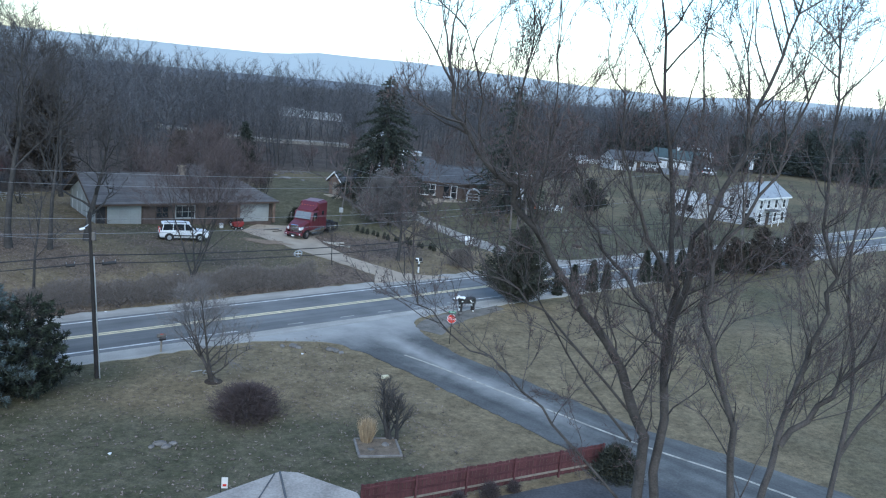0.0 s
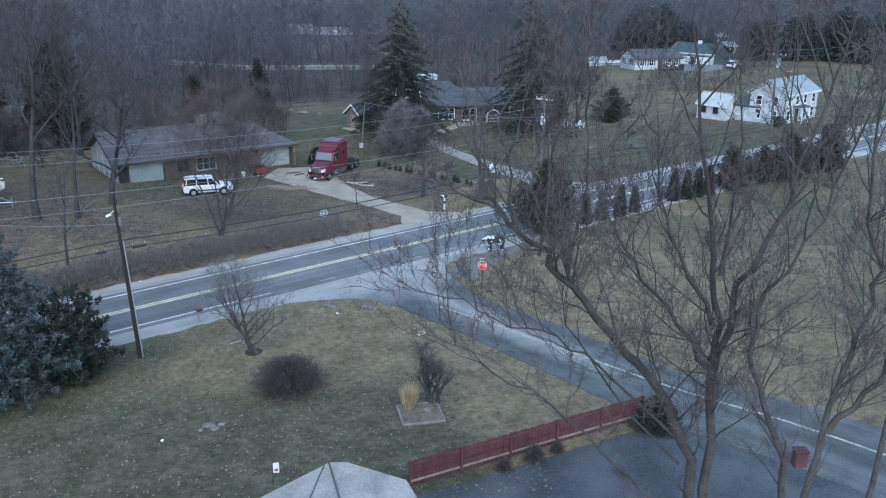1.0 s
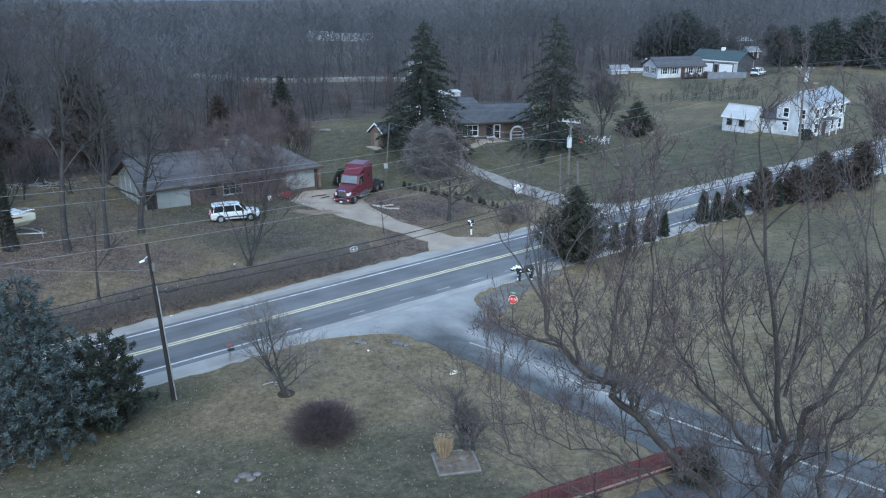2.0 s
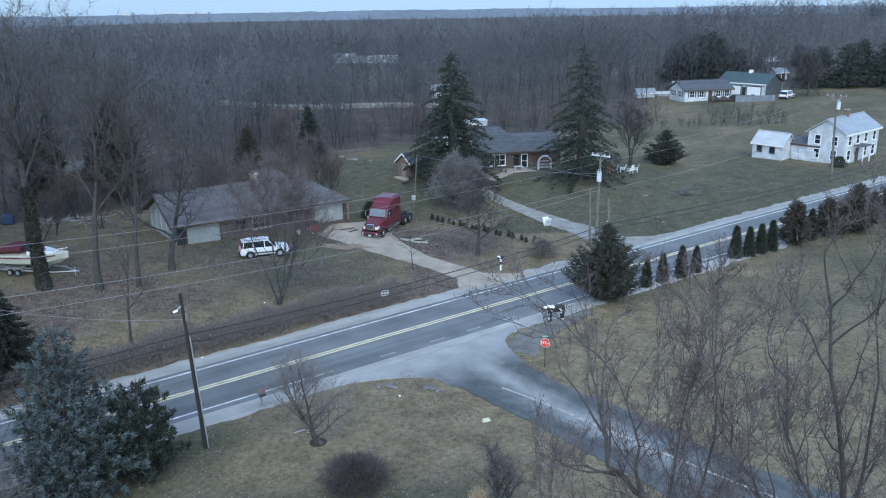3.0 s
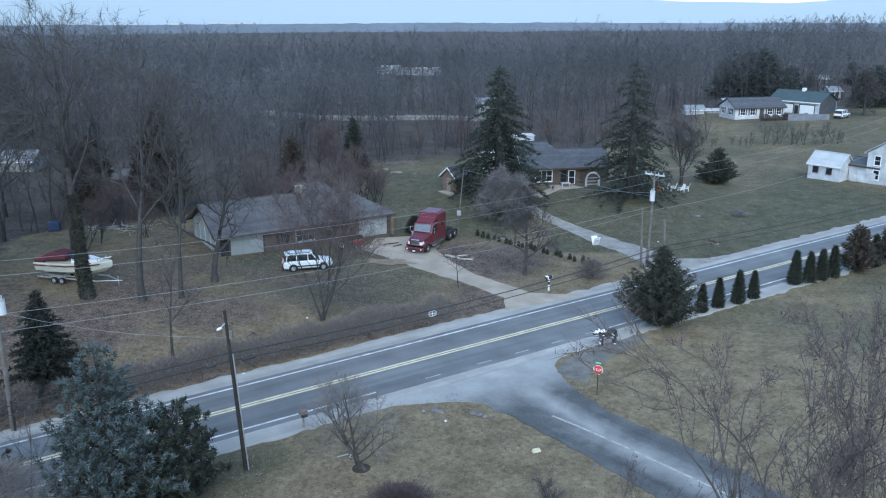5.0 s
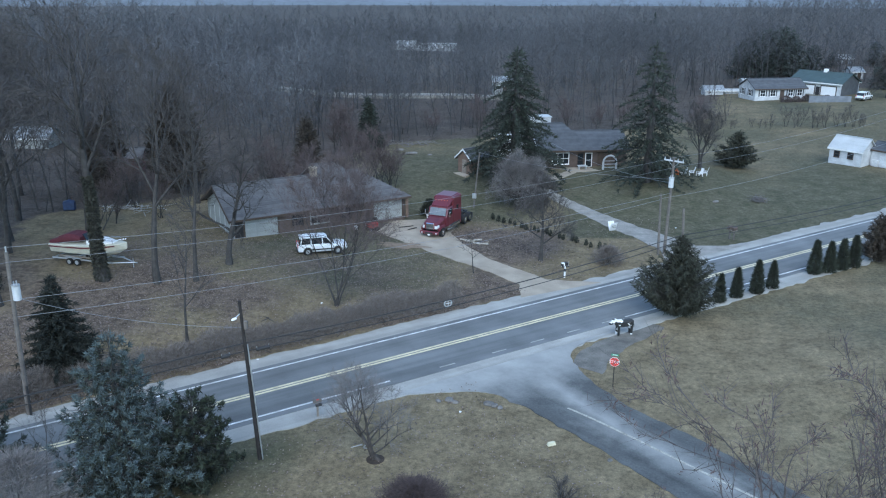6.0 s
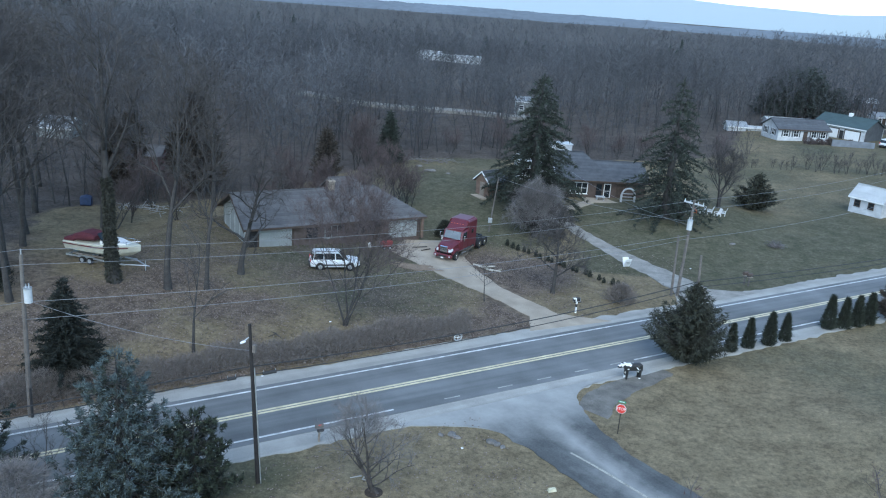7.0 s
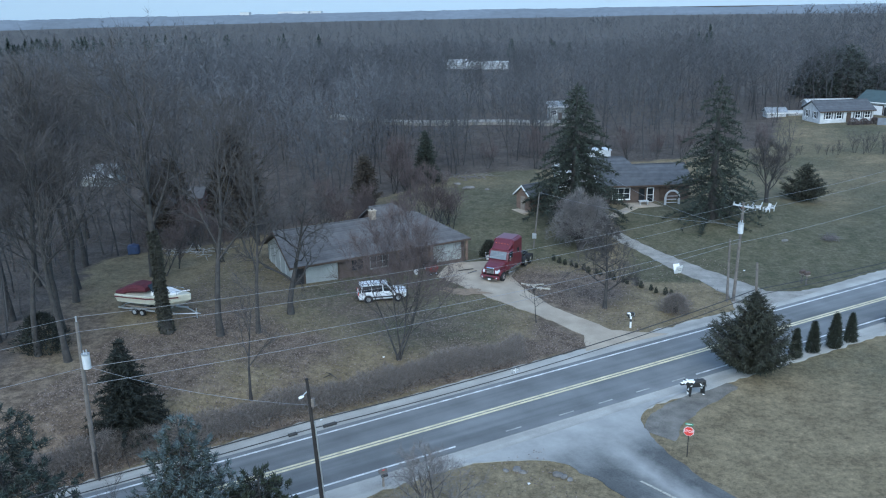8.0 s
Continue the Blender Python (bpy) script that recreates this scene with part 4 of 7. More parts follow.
def gable_roof(parent, x0, x1, y0, y1, eave, ridge, material, over=0.45, t=0.16, name="roof", hip=0.0):
    """Two slopes along x; hip pulls the ridge in at the right end."""
    ym = (y0 + y1) / 2
    slope = (ridge - eave) / (ym - y0)
    bm = bmesh.new()
    lo = eave - slope * over
    a, b = x0 - over, x1 + over
    for ye, s in ((y0 - over, 1), (y1 + over, -1)):
        ring = [(a, ye, lo), (b, ye, lo), (b - hip, ym, ridge), (a, ym, ridge)]
        up = [Vector(p) + Vector((0, 0, t)) for p in ring]
        f0 = [bm.verts.new(p) for p in ring]
        f1 = [bm.verts.new(p) for p in up]
        bm.faces.new(f0)
        bm.faces.new(f1)
        for i in range(4):
            bm.faces.new((f0[i], f0[(i + 1) % 4], f1[(i + 1) % 4], f1[i]))
    if hip:
        ring = [(b, y0 - over, lo), (b, y1 + over, lo), (b - hip, ym, ridge)]
        f0 = [bm.verts.new(p) for p in ring]
        f1 = [bm.verts.new(Vector(p) + Vector((0, 0, t))) for p in ring]
        bm.faces.new(f0)
        bm.faces.new(f1)
        for i in range(3):
            bm.faces.new((f0[i], f0[(i + 1) % 3], f1[(i + 1) % 3], f1[i]))
    bmesh.ops.recalc_face_normals(bm, faces=bm.faces)
    r = part(name, bm, material, parent)
    # courses of shingles or sheets as thin proud battens
    n = int(math.hypot(ym - y0, ridge - eave) / 0.55)
    for ye, s in ((y0 - over, 1), (y1 + over, -1)):
        for k in range(1, n):
            f = k / n
            yy, zz = ye + (ym - ye) * f, lo + (ridge - lo) * f + t + 0.012
            part("shingle_course", box(bmesh.new(), ((a + b - hip * f) / 2, yy, zz), (b - a - hip * f - 0.1, 0.5, 0.02), Matrix.Rotation(s * math.atan(slope), 4, "X")), material, r)
    for ye in (y0 - over, y1 + over):
        part("gutter", boxes((((a + b) / 2, ye, lo + 0.02), (b - a, 0.06, 0.22))), trim_brown if material in (roof_brown, roof_dark) else white_plain, r)
    part("ridge_cap", boxes((((a + b - hip) / 2, ym, ridge + t + 0.02), (b - a - hip, 0.3, 0.05)), bevel=0.015), material, r)
    return r


def walls(parent, x0, x1, y0, y1, h, ridge, material, base=-0.6, t=0.2, gable_mat=None, hip=False):
    part("wall", boxes((((x0 + x1) / 2, y0 + t / 2, (h + base) / 2), (x1 - x0, t, h - base))), material, parent)
    part("wall", boxes((((x0 + x1) / 2, y1 - t / 2, (h + base) / 2), (x1 - x0, t, h - base))), material, parent)
    for x, s in ((x0, 1), (x1, -1)):
        bm = bmesh.new()
        ring = [(x, y0 + t, base), (x, y1 - t, base), (x, y1 - t, h), (x, (y0 + y1) / 2, ridge - 0.02), (x, y0 + t, h)]
        if ridge <= h or (hip and s < 0):
            ring = ring[:3] + ring[4:]
        part("wall", solid(bm, ring, (s * t, 0, 0)), gable_mat or material, parent)


def siding(parent, x0, x1, y, h, material, step=0.3, base=0.0):
    """Lap boards on a long wall."""
    for k in range(int((h - base) / step)):
        part("siding_board", box(bmesh.new(), ((x0 + x1) / 2, y - 0.012, base + step * (k + 0.5)), (x1 - x0, 0.03, step - 0.02), Matrix.Rotation(radians(2.5), 4, "X")), material, parent)


def panel_door(parent, x, z0, w, h, material, rows=4, cols=4, y=0.0):
    d = part("garage_door", boxes(((x, y - 0.03, z0 + h / 2), (w, 0.05, h))), material, parent, "white panelled garage door")
    for i in range(cols):
        for j in range(rows):
            part("door_panel", boxes(((x - w / 2 + w * (i + 0.5) / cols, y - 0.065, z0 + h * (j + 0.5) / rows), (w / cols - 0.12, 0.03, h / rows - 0.12)), bevel=0.01), material, d)
    part("door_surround", boxes(((x - w / 2 - 0.1, y - 0.04, z0 + h / 2), (0.2, 0.1, h)), ((x + w / 2 + 0.1, y - 0.04, z0 + h / 2), (0.2, 0.1, h)), ((x, y - 0.04, z0 + h + 0.1), (w + 0.4, 0.1, 0.2))), trim_brown, d)
    return d


def chimney(parent, x, y, z0, z1, w=0.9, d=0.7, material=None):
    c = part("chimney", boxes(((x, y, (z0 + z1) / 2), (w, d, z1 - z0))), material or brick_mat, parent)
    part("chimney_cap", boxes(((x, y, z1 + 0.06), (w + 0.16, d + 0.16, 0.12)), bevel=0.02), concrete, c)
    part("flue", rods(((x, y, z1), (x, y, z1 + 0.35), 0.13)), pole_wood, c)
    return c


# ranch house with the garage
ranch = thing("ranch_house", -39.1, 85.3, 0.45, 37.2, "long low ranch house with grey-brown shingle roof and garage", "house")
walls(ranch, 5.2, 25.5, 0, 9.5, 2.65, 5.0, brick_dark, hip=True)
gable_roof(ranch, 5.2, 25.3, 0, 9.5, 2.65, 4.9, roof_brown, 0.7, hip=4.4)
gable_roof(ranch, 16.8, 22.2, 2.6, 10.4, 3.4, 5.7, roof_brown, 0.35, name="raised_roof", hip=3.0)
walls(ranch, 16.8, 22.2, 2.6, 10.4, 3.4, 5.6, brick_dark, base=2.0, hip=True)
part("end_wall_siding", solid(bmesh.new(), [(5.17, 0.1, 0.3), (5.17, 9.4, 0.3), (5.17, 9.4, 2.6), (5.17, 4.75, 4.6), (5.17, 0.1, 2.6)], (-0.06, 0, 0)), pale_wall, ranch, "pale grey gable siding")
for k in range(5):
    part("batten", boxes(((5.09, 1.1 + 1.85 * k, 1.5), (0.05, 0.1, 2.4))), white_paint, ranch)
part("barge_board", solid(bmesh.new(), [(4.48, -0.75, 2.1), (4.48, 4.75, 4.85), (4.48, 10.25, 2.1), (4.48, 10.25, 2.36), (4.48, 4.75, 5.12), (4.48, -0.75, 2.36)], (-0.05, 0, 0)), trim_brown, ranch)
# white door given the grey siding colour, its shade painted in
panel_door(ranch, 23.2, 0.0, 3.7, 2.15, pale_wall)
panel_door(ranch, 8.1, 0.05, 3.6, 2.25, pale_wall, 4, 3)
part("porch_post", boxes(((25.5, -0.5, 1.2), (0.28, 0.28, 2.6)), bevel=0.02), brick_mat, ranch, "orange-brown corner post")
part("front_door", boxes(((20.0, -0.04, 1.02), (0.95, 0.07, 2.05)), bevel=0.015), trim_brown, ranch)
# flat dark slab on the wall, painted shade of a set-back bay
part("recess_shade_slab", boxes(((5.7, -0.02, 1.2), (0.9, 0.06, 2.3))), recess_shade, ranch)
part("porch_pier", boxes(((21.0, -0.3, 1.2), (0.35, 0.5, 2.5)), bevel=0.02), brick_mat, ranch, "tan brick pier")
window_unit(ranch, 12.2, 1.35, 1.3, 1.2, 0, 1, trim_brown)
window_unit(ranch, 14.8, 1.35, 2.1, 1.3, 0, 2, pale_wall)
window_unit(ranch, 17.9, 1.4, 1.2, 1.2, 0, 0, trim_brown)
chimney(ranch, 16.1, 4.6, 3.8, 5.85, 0.7, 0.6, timber)

# brick house behind the two big spruces
bh = thing("brick_house", -12.2, 121.4, ground_z(-2, 124) + 0.1, 14, "brown brick house with a charcoal shingle roof", "house")
walls(bh, 9.6, 22, 0, 7.6, 2.7, 4.6, brick_dark)
gable_roof(bh, 13.4, 22, 0, 7.6, 2.7, 4.5, roof_dark, 0.6)
gable_roof(bh, 9.6, 16.6, 0.06, 9.2, 2.8, 5.5, roof_dark, 0.6, name="main_roof", hip=3.4)
part("gable_wall", solid(bmesh.new(), [(9.62, 0.2, 2.6), (9.62, 9.0, 2.6), (9.62, 4.6, 5.3)], (0.2, 0, 0)), brick_dark, bh)
part("barge_board", solid(bmesh.new(), [(8.95, -0.6, 2.3), (8.95, 4.6, 5.5), (8.95, 4.6, 5.74), (8.95, -0.6, 2.56)], (-0.06, 0, 0)), white_plain, bh)
window_unit(bh, 12.4, 1.35, 2.3, 1.5, 0, 2)
window_unit(bh, 15.3, 1.05, 0.8, 1.9, 0, 0, trim_brown)
window_unit(bh, 16.5, 1.05, 0.8, 1.9, 0, 0)
part("front_door", boxes(((18.3, -0.04, 1.05), (1.0, 0.08, 2.1)), bevel=0.02), trim_brown, bh)
part("terrace", boxes(((16.3, -1.5, -0.1), (7.0, 2.6, 0.35)), bevel=0.03), concrete, bh)
part("garden_table", boxes(((15.2, -1.4, 0.55), (1.3, 0.8, 0.08)), ((14.7, -1.4, 0.3), (0.08, 0.6, 0.5)), ((15.7, -1.4, 0.3), (0.08, 0.6, 0.5)), bevel=0.01), white_paint, bh, "pale garden table on the terrace")
bm = bmesh.new()
for k in range(10):
    a0, a1 = math.pi * k / 10, math.pi * (k + 1) / 10
    rod(bm, (18.9 + 0.95 * math.cos(a0), -2.2, 1.1 + 0.95 * math.sin(a0)), (18.9 + 0.95 * math.cos(a1), -2.2, 1.1 + 0.95 * math.sin(a1)), 0.13, n=6)
box(bm, (17.95, -2.2, 0.5), (0.24, 0.24, 1.3))
box(bm, (19.85, -2.2, 0.5), (0.24, 0.24, 1.3))
for k in range(3):
    box(bm, (18.9, -2.2, 0.4 + 0.45 * k), (1.8, 0.06, 0.08))
part("garden_arch", bm, white_paint, bh, "white curved garden arch on the terrace")
part("rear_wing", boxes(((8.0, 11.4, 1.2), (4.8, 3.4, 2.8))), white_paint, bh, "low white rear wing")
gable_roof(bh, 5.6, 10.4, 9.7, 13.1, 2.6, 3.5, roof_white, 0.3, name="rear_roof")
wb = part("dormer", boxes(((11.6, 9.9, 4.3), (3.2, 2.2, 3.0))), white_paint, bh, "white-boarded dormer above the roof")
part("dormer_roof", boxes(((11.6, 9.9, 5.86), (3.5, 2.5, 0.12)), bevel=0.03), roof_white, wb)
part("dormer_boards", boxes(*[((11.6, 8.78, 2.95 + 0.3 * k), (3.2, 0.04, 0.27)) for k in range(10)]), white_paint, wb)
wa = math.radians(14)
wk = lambda u, v: (-12.2 + u * math.cos(wa) - v * math.sin(wa), 121.4 + u * math.sin(wa) + v * math.cos(wa))
strip("garden_walk", [wk(8.4, -5.6), wk(10.6, -3.8), wk(13.4, -1.6)], [wk(9.6, -6.4), wk(11.8, -4.8), wk(13.9, -3.0)], concrete, None, 0.06, 4, "pale concrete garden walk up to the terrace", "path")

shed = thing("brick_shed", -14.4, 121.3, ground_z(-13, 120), -44, "small brick garden shed with white-edged gable roof", "shed")
walls(shed, 0, 2.7, 0, 3.4, 2.2, 2.2, brick_mat)
sr = thing("shed_roof", 0, 0, 0)
sr.parent = shed
sr.matrix_basis = pose(2.7, 0, 0, 0, 0, 90)
gable_roof(sr, 0, 3.4, 0, 2.7, 2.2, 3.3, roof_dark, 0.3)
part("gable_wall", solid(bmesh.new(), [(0, 0, 2.2), (2.7, 0, 2.2), (1.35, 0, 3.25)], (0, 0.2, 0)), brick_mat, shed)
part("barge_board", solid(bmesh.new(), [(-0.35, -0.32, 1.92), (1.35, -0.32, 3.3), (3.05, -0.32, 1.92), (3.05, -0.32, 2.12), (1.35, -0.32, 3.52), (-0.35, -0.32, 2.12)], (0, -0.06, 0)), white_plain, shed)
part("shed_door", boxes(((1.35, -0.04, 0.98), (0.9, 0.07, 1.95)), bevel=0.015), timber, shed)
part("concrete_step", boxes(((1.3, -0.7, -0.05), (3.4, 1.1, 0.3)), bevel=0.03), concrete, shed)

# white farmhouse with its annexe and outbuilding
fz = ground_z(51, 130)
farm = thing("farmhouse", 51.0, 128.6, fz, 42, "white two-storey farmhouse with pale metal roof", "house")
walls(farm, 0, 11, 0, 5.6, 4.6, 6.4, white_paint)
gable_roof(farm, 0, 11, 0, 5.6, 4.6, 6.4, roof_grey, 0.35)
siding(farm, 0.05, 10.95, 0, 4.5, white_paint, 0.28)
for wx in (1.5, 4.0, 6.6, 9.4):
    window_unit(farm, wx, 3.45, 0.9, 1.25, -0.02, 0)
for wx in (1.5, 6.8, 9.4):
    window_unit(farm, wx, 1.3, 0.95, 1.4, -0.02, 0)
part("front_door", boxes(((4.2, -0.06, 1.05), (1.0, 0.08, 2.1)), bevel=0.02), trim_brown, farm)
pc = part("porch_roof", boxes(((4.2, -0.8, 2.6), (2.6, 1.7, 0.14)), bevel=0.03), roof_dark, farm)
for px in (3.1, 5.3):
    part("porch_post", boxes(((px, -1.5, 1.2), (0.12, 0.12, 2.7))), white_plain, pc)
for wz in (1.3, 3.4):
    for wy in (1.5, 4.1):
        window_unit(farm, wy, wz, 0.8, 1.3, 0, 0, side=(0, 5.6, 0, 0, 0, -90))
chimney(farm, 5.6, 2.8, 6.0, 7.4, 0.6, 0.6)
annexe = thing("farm_annexe", 48.6, 131.6, ground_z(47.5, 133), 132, "low white lean-to annexe beside the farmhouse", "annexe")
walls(annexe, 0, 4.4, -3.4, 0, 2.4, 3.2, white_paint)
gable_roof(annexe, 0, 4.4, -3.4, 0, 2.4, 3.3, roof_dark, 0.25)
part("clutter_screen", boxes(((1.6, 0.25, 0.8), (2.6, 0.2, 1.6)), ((3.4, 0.3, 0.5), (0.9, 0.5, 1.0)), bevel=0.03), white_paint, annexe)
outb = thing("outbuilding", 43.8, 133.3, ground_z(42, 135), 132.5, "small white outbuilding with patchy grey roof", "outbuilding")
walls(outb, 0, 5.0, -3.6, 0, 2.4, 3.9, white_paint)
gable_roof(outb, 0, 5.0, -3.6, 0, 2.4, 3.9, roof_white, 0.25)
wo = thing("front_wall", 0, 0, 0)
wo.parent = outb
wo.matrix_basis = pose(5.0, 0, 0, 0, 0, 180)
window_unit(wo, 1.2, 1.5, 0.7, 0.8, -0.02, 0, trim_brown)
window_unit(wo, 3.3, 1.5, 0.7, 0.8, -0.02, 0, trim_brown)

# houses on the rise beyond the field
hz = ground_z(50, 200)
r2 = thing("white_ranch", 43.9, 197.0, hz, 16, "long white single-storey house with a grey shingle roof", "house")
walls(r2, 0, 12, 0, 7, 2.5, 4.2, white_paint)
gable_roof(r2, 0, 12, 0, 7, 2.5, 4.2, roof_dark, 0.4)
for wx in (1.8, 4.2, 8.4, 10.6):
    window_unit(r2, wx, 1.5, 1.1, 1.3, 0, 1, trim=white_plain, shutters=roof_dark)
part("front_door", boxes(((6.4, -0.05, 1.05), (1.0, 0.08, 2.1)), bevel=0.02), trim_brown, r2)
for wy in (1.8, 5.0):
    window_unit(r2, wy, 1.5, 1.1, 1.3, 0, 1, side=(0, 7, 0, 0, 0, -90), shutters=roof_dark)
r3 = thing("green_roofed_house", 55.3, 211.5, hz, -45, "white two-storey house with a green metal roof", "house")
# charcoal gables on a white house: shade painted into the end walls
walls(r3, 0, 12, 0, 8.3, 3.1, 5.0, white_paint, gable_mat=roof_dark)
gable_roof(r3, 0, 12, 0, 8.3, 3.1, 5.0, roof_green, 0.4)
for wx in (4.2, 9.2):
    panel_door(r3, wx, 0.3, 3.4, 2.0, white_plain, 3, 4)
# flat dark slab paints the shade of the entry
part("entry_shade_slab", boxes(((6.7, -0.04, 1.1), (0.9, 0.08, 2.0))), recess_shade, r3)
part("dark_band", boxes(((6.0, -0.03, 2.6), (11.6, 0.06, 0.4))), pale_wall, r3)
part("cupola", boxes(((6.0, 4.15, 5.3), (0.8, 0.8, 0.9)), bevel=0.05), white_plain, r3)
gw = thing("board_screen", 54.4, 194.0, ground_z(58, 194), 0, "blue-grey board screen beside the white house", "fence")
for k in range(14):
    part("panel", boxes(((0.3 + 0.62 * k, 0.02 * (k % 2), 0.6), (0.6, 0.08, 1.55)), bevel=0.01), screen_grey, gw)
for bx, by, L, D, e, r, rf_, lab in (
    (35.5, 208, 4.2, 3, 1.2, 2.0, roof_grey, "small pale shed at the edge of the woods"),
    (40.5, 210, 3.6, 2, 0.7, 0.9, roof_white, "long low white shed beyond the field"),
    (47.3, 221.5, 11.0, 3.5, 1.4, 2.0, roof_white, "long low white-roofed shed behind the white house"),
    (89.8, 286, 5.5, 5, 1.9, 2.8, roof_white, "distant barn with a white roof"),
    (78.8, 240, 3.2, 4, 2.0, 2.9, roof_grey, "small distant white house"),
    (-84, 126, 6, 5, 1.6, 2.8, roof_grey, "white-roofed building among the trees"),
    (-13.5, 204, 4, 4, 3.2, 4.0, roof_grey, "pale building behind bare trees"),
    (-62, 114, 4.5, 3.4, 2.0, 3.0, roof_brown, "small dark red shed among cedars"),
):
    ob = thing("outlying_building", bx, by, ground_z(bx, by), 8, lab, "building")
    # the barn's grey walls paint the shade below its white roof
    wm = red_fence_mat if "red" in lab else screen_grey if "barn" in lab else (pale_wall if "trees" in lab else white_paint)
    walls(ob, 0, L, 0, D, e, r, wm)
    gable_roof(ob, 0, L, 0, D, e, r, rf_, 0.35)
    if e >= 1.9:
        window_unit(ob, L * 0.3, e * 0.55, 0.9, 0.9, 0, 0)
        part("door", boxes(((L * 0.65, -0.04, 0.9), (0.9, 0.08, 1.8))), trim_brown, ob)
barn = thing("farm_sheds", -76, 432, ground_z(-60, 436), 4, "long white-roofed sheds far off in the woods", "barn")
walls(barn, 0, 12, 0, 10, 2.8, 4.3, white_paint)
gable_roof(barn, 0, 12, 0, 10, 2.8, 4.6, roof_white, 0.4)
part("long_wing", boxes(((22.5, 4.3, 1.5), (20, 7, 3.4))), white_paint, barn)
part("long_wing_roof", boxes(((22.5, 4.3, 3.35), (20.6, 8, 0.3)), bevel=0.08), roof_white, barn)
for k, (tx, w) in enumerate(((-1405, 60), (-1330, 90), (-1250, 50), (-1600, 45))):
    ob = thing("town_building", tx, 3900, ground_z(tx, 3900) - 2, 0, "white warehouse in the hazy distance", "building", "distant town")
    part("body", boxes(((0, 0, 5), (w, 30, 26))), white_paint, ob)
    part("roof", boxes(((0, 0, 18.5), (w + 2, 32, 1.2))), roof_white, ob)
bank_l = [(-66, 204), (-50, 197.5), (-31, 196.5), (-16, 194.5), (-8, 197)]
strip("gravel_lane", bank_l, [(x, y + 4) for x, y in bank_l], gravel_drive, None, 0.7, 3, "pale gravel lane on a low bank in the woods", "lane", skirt=1.2)

# house under the drone: only its low roof shows
nr = thing("low_porch_roof", -5.4, 29.4, 0, 8, "pale low-pitched membrane roof of a nearby porch", "roof")
bm = bmesh.new()
base_ring = [(-5.6, -0.9, 2.5), (-0.1, 2.8, 2.92), (0.6, 2.75, 2.92), (2.85, 1.3, 2.85), (3.4, -0.7, 2.7), (3.6, -8, 2.5), (-5.6, -8, 2.5)]
part("roof_slab", solid(bm, base_ring, (0, 0, 0.14)), lawn_white, nr)
for a, b in ((0, 1), (1, 2), (2, 3), (3, 4), (4, 5), (6, 0)):
    part("roof_rim", rods((Vector(base_ring[a]) + Vector((0, 0, 0.06)), Vector(base_ring[b]) + Vector((0, 0, 0.06)), 0.07), n=6), roof_dark if a in (0, 6) else lawn_white, nr)
part("hip_seam", rods((Vector((-0.1, 2.75, 3.07)), Vector((1.5, -8, 2.7)), 0.045), (Vector((-0.3, 2.6, 3.07)), Vector((-3.2, -8, 2.7)), 0.025), n=6), roof_dark, nr)
part("wall", boxes(((-1.1, -5, 0.9), (7.6, 5.6, 2.9))), white_paint, nr)
for px in (-5.2, 2.9):
    part("post", boxes(((px, -1.3, 0.95), (0.14, 0.14, 2.8))), white_plain, nr)

# ---------------------------------------------------------------- vehicles


def wheel(parent, x, y, r, w, rim=None):
    g = part("tyre", rods(((x, y - w / 2, r), (x, y + w / 2, r), r), n=22), rubber, parent)
    part("rim", rods(((x, y - w / 2 - 0.012, r), (x, y + w / 2 + 0.012, r), r * 0.58), n=16), rim or galv, g)
    part("hub", rods(((x, y - w / 2 - 0.03, r), (x, y + w / 2 + 0.03, r), r * 0.18), n=10), rim or galv, g)
    return g


def rounded(y, z0, z1, hw, c=0.12):
    """A ring across a vehicle at x = y-coordinate given, half width hw."""
    return [(y, -hw, z0 + c), (y, -hw + c, z0), (y, hw - c, z0), (y, hw, z0 + c), (y, hw, z1 - c), (y, hw - c, z1), (y, -hw + c, z1), (y, -hw, z1 - c)]


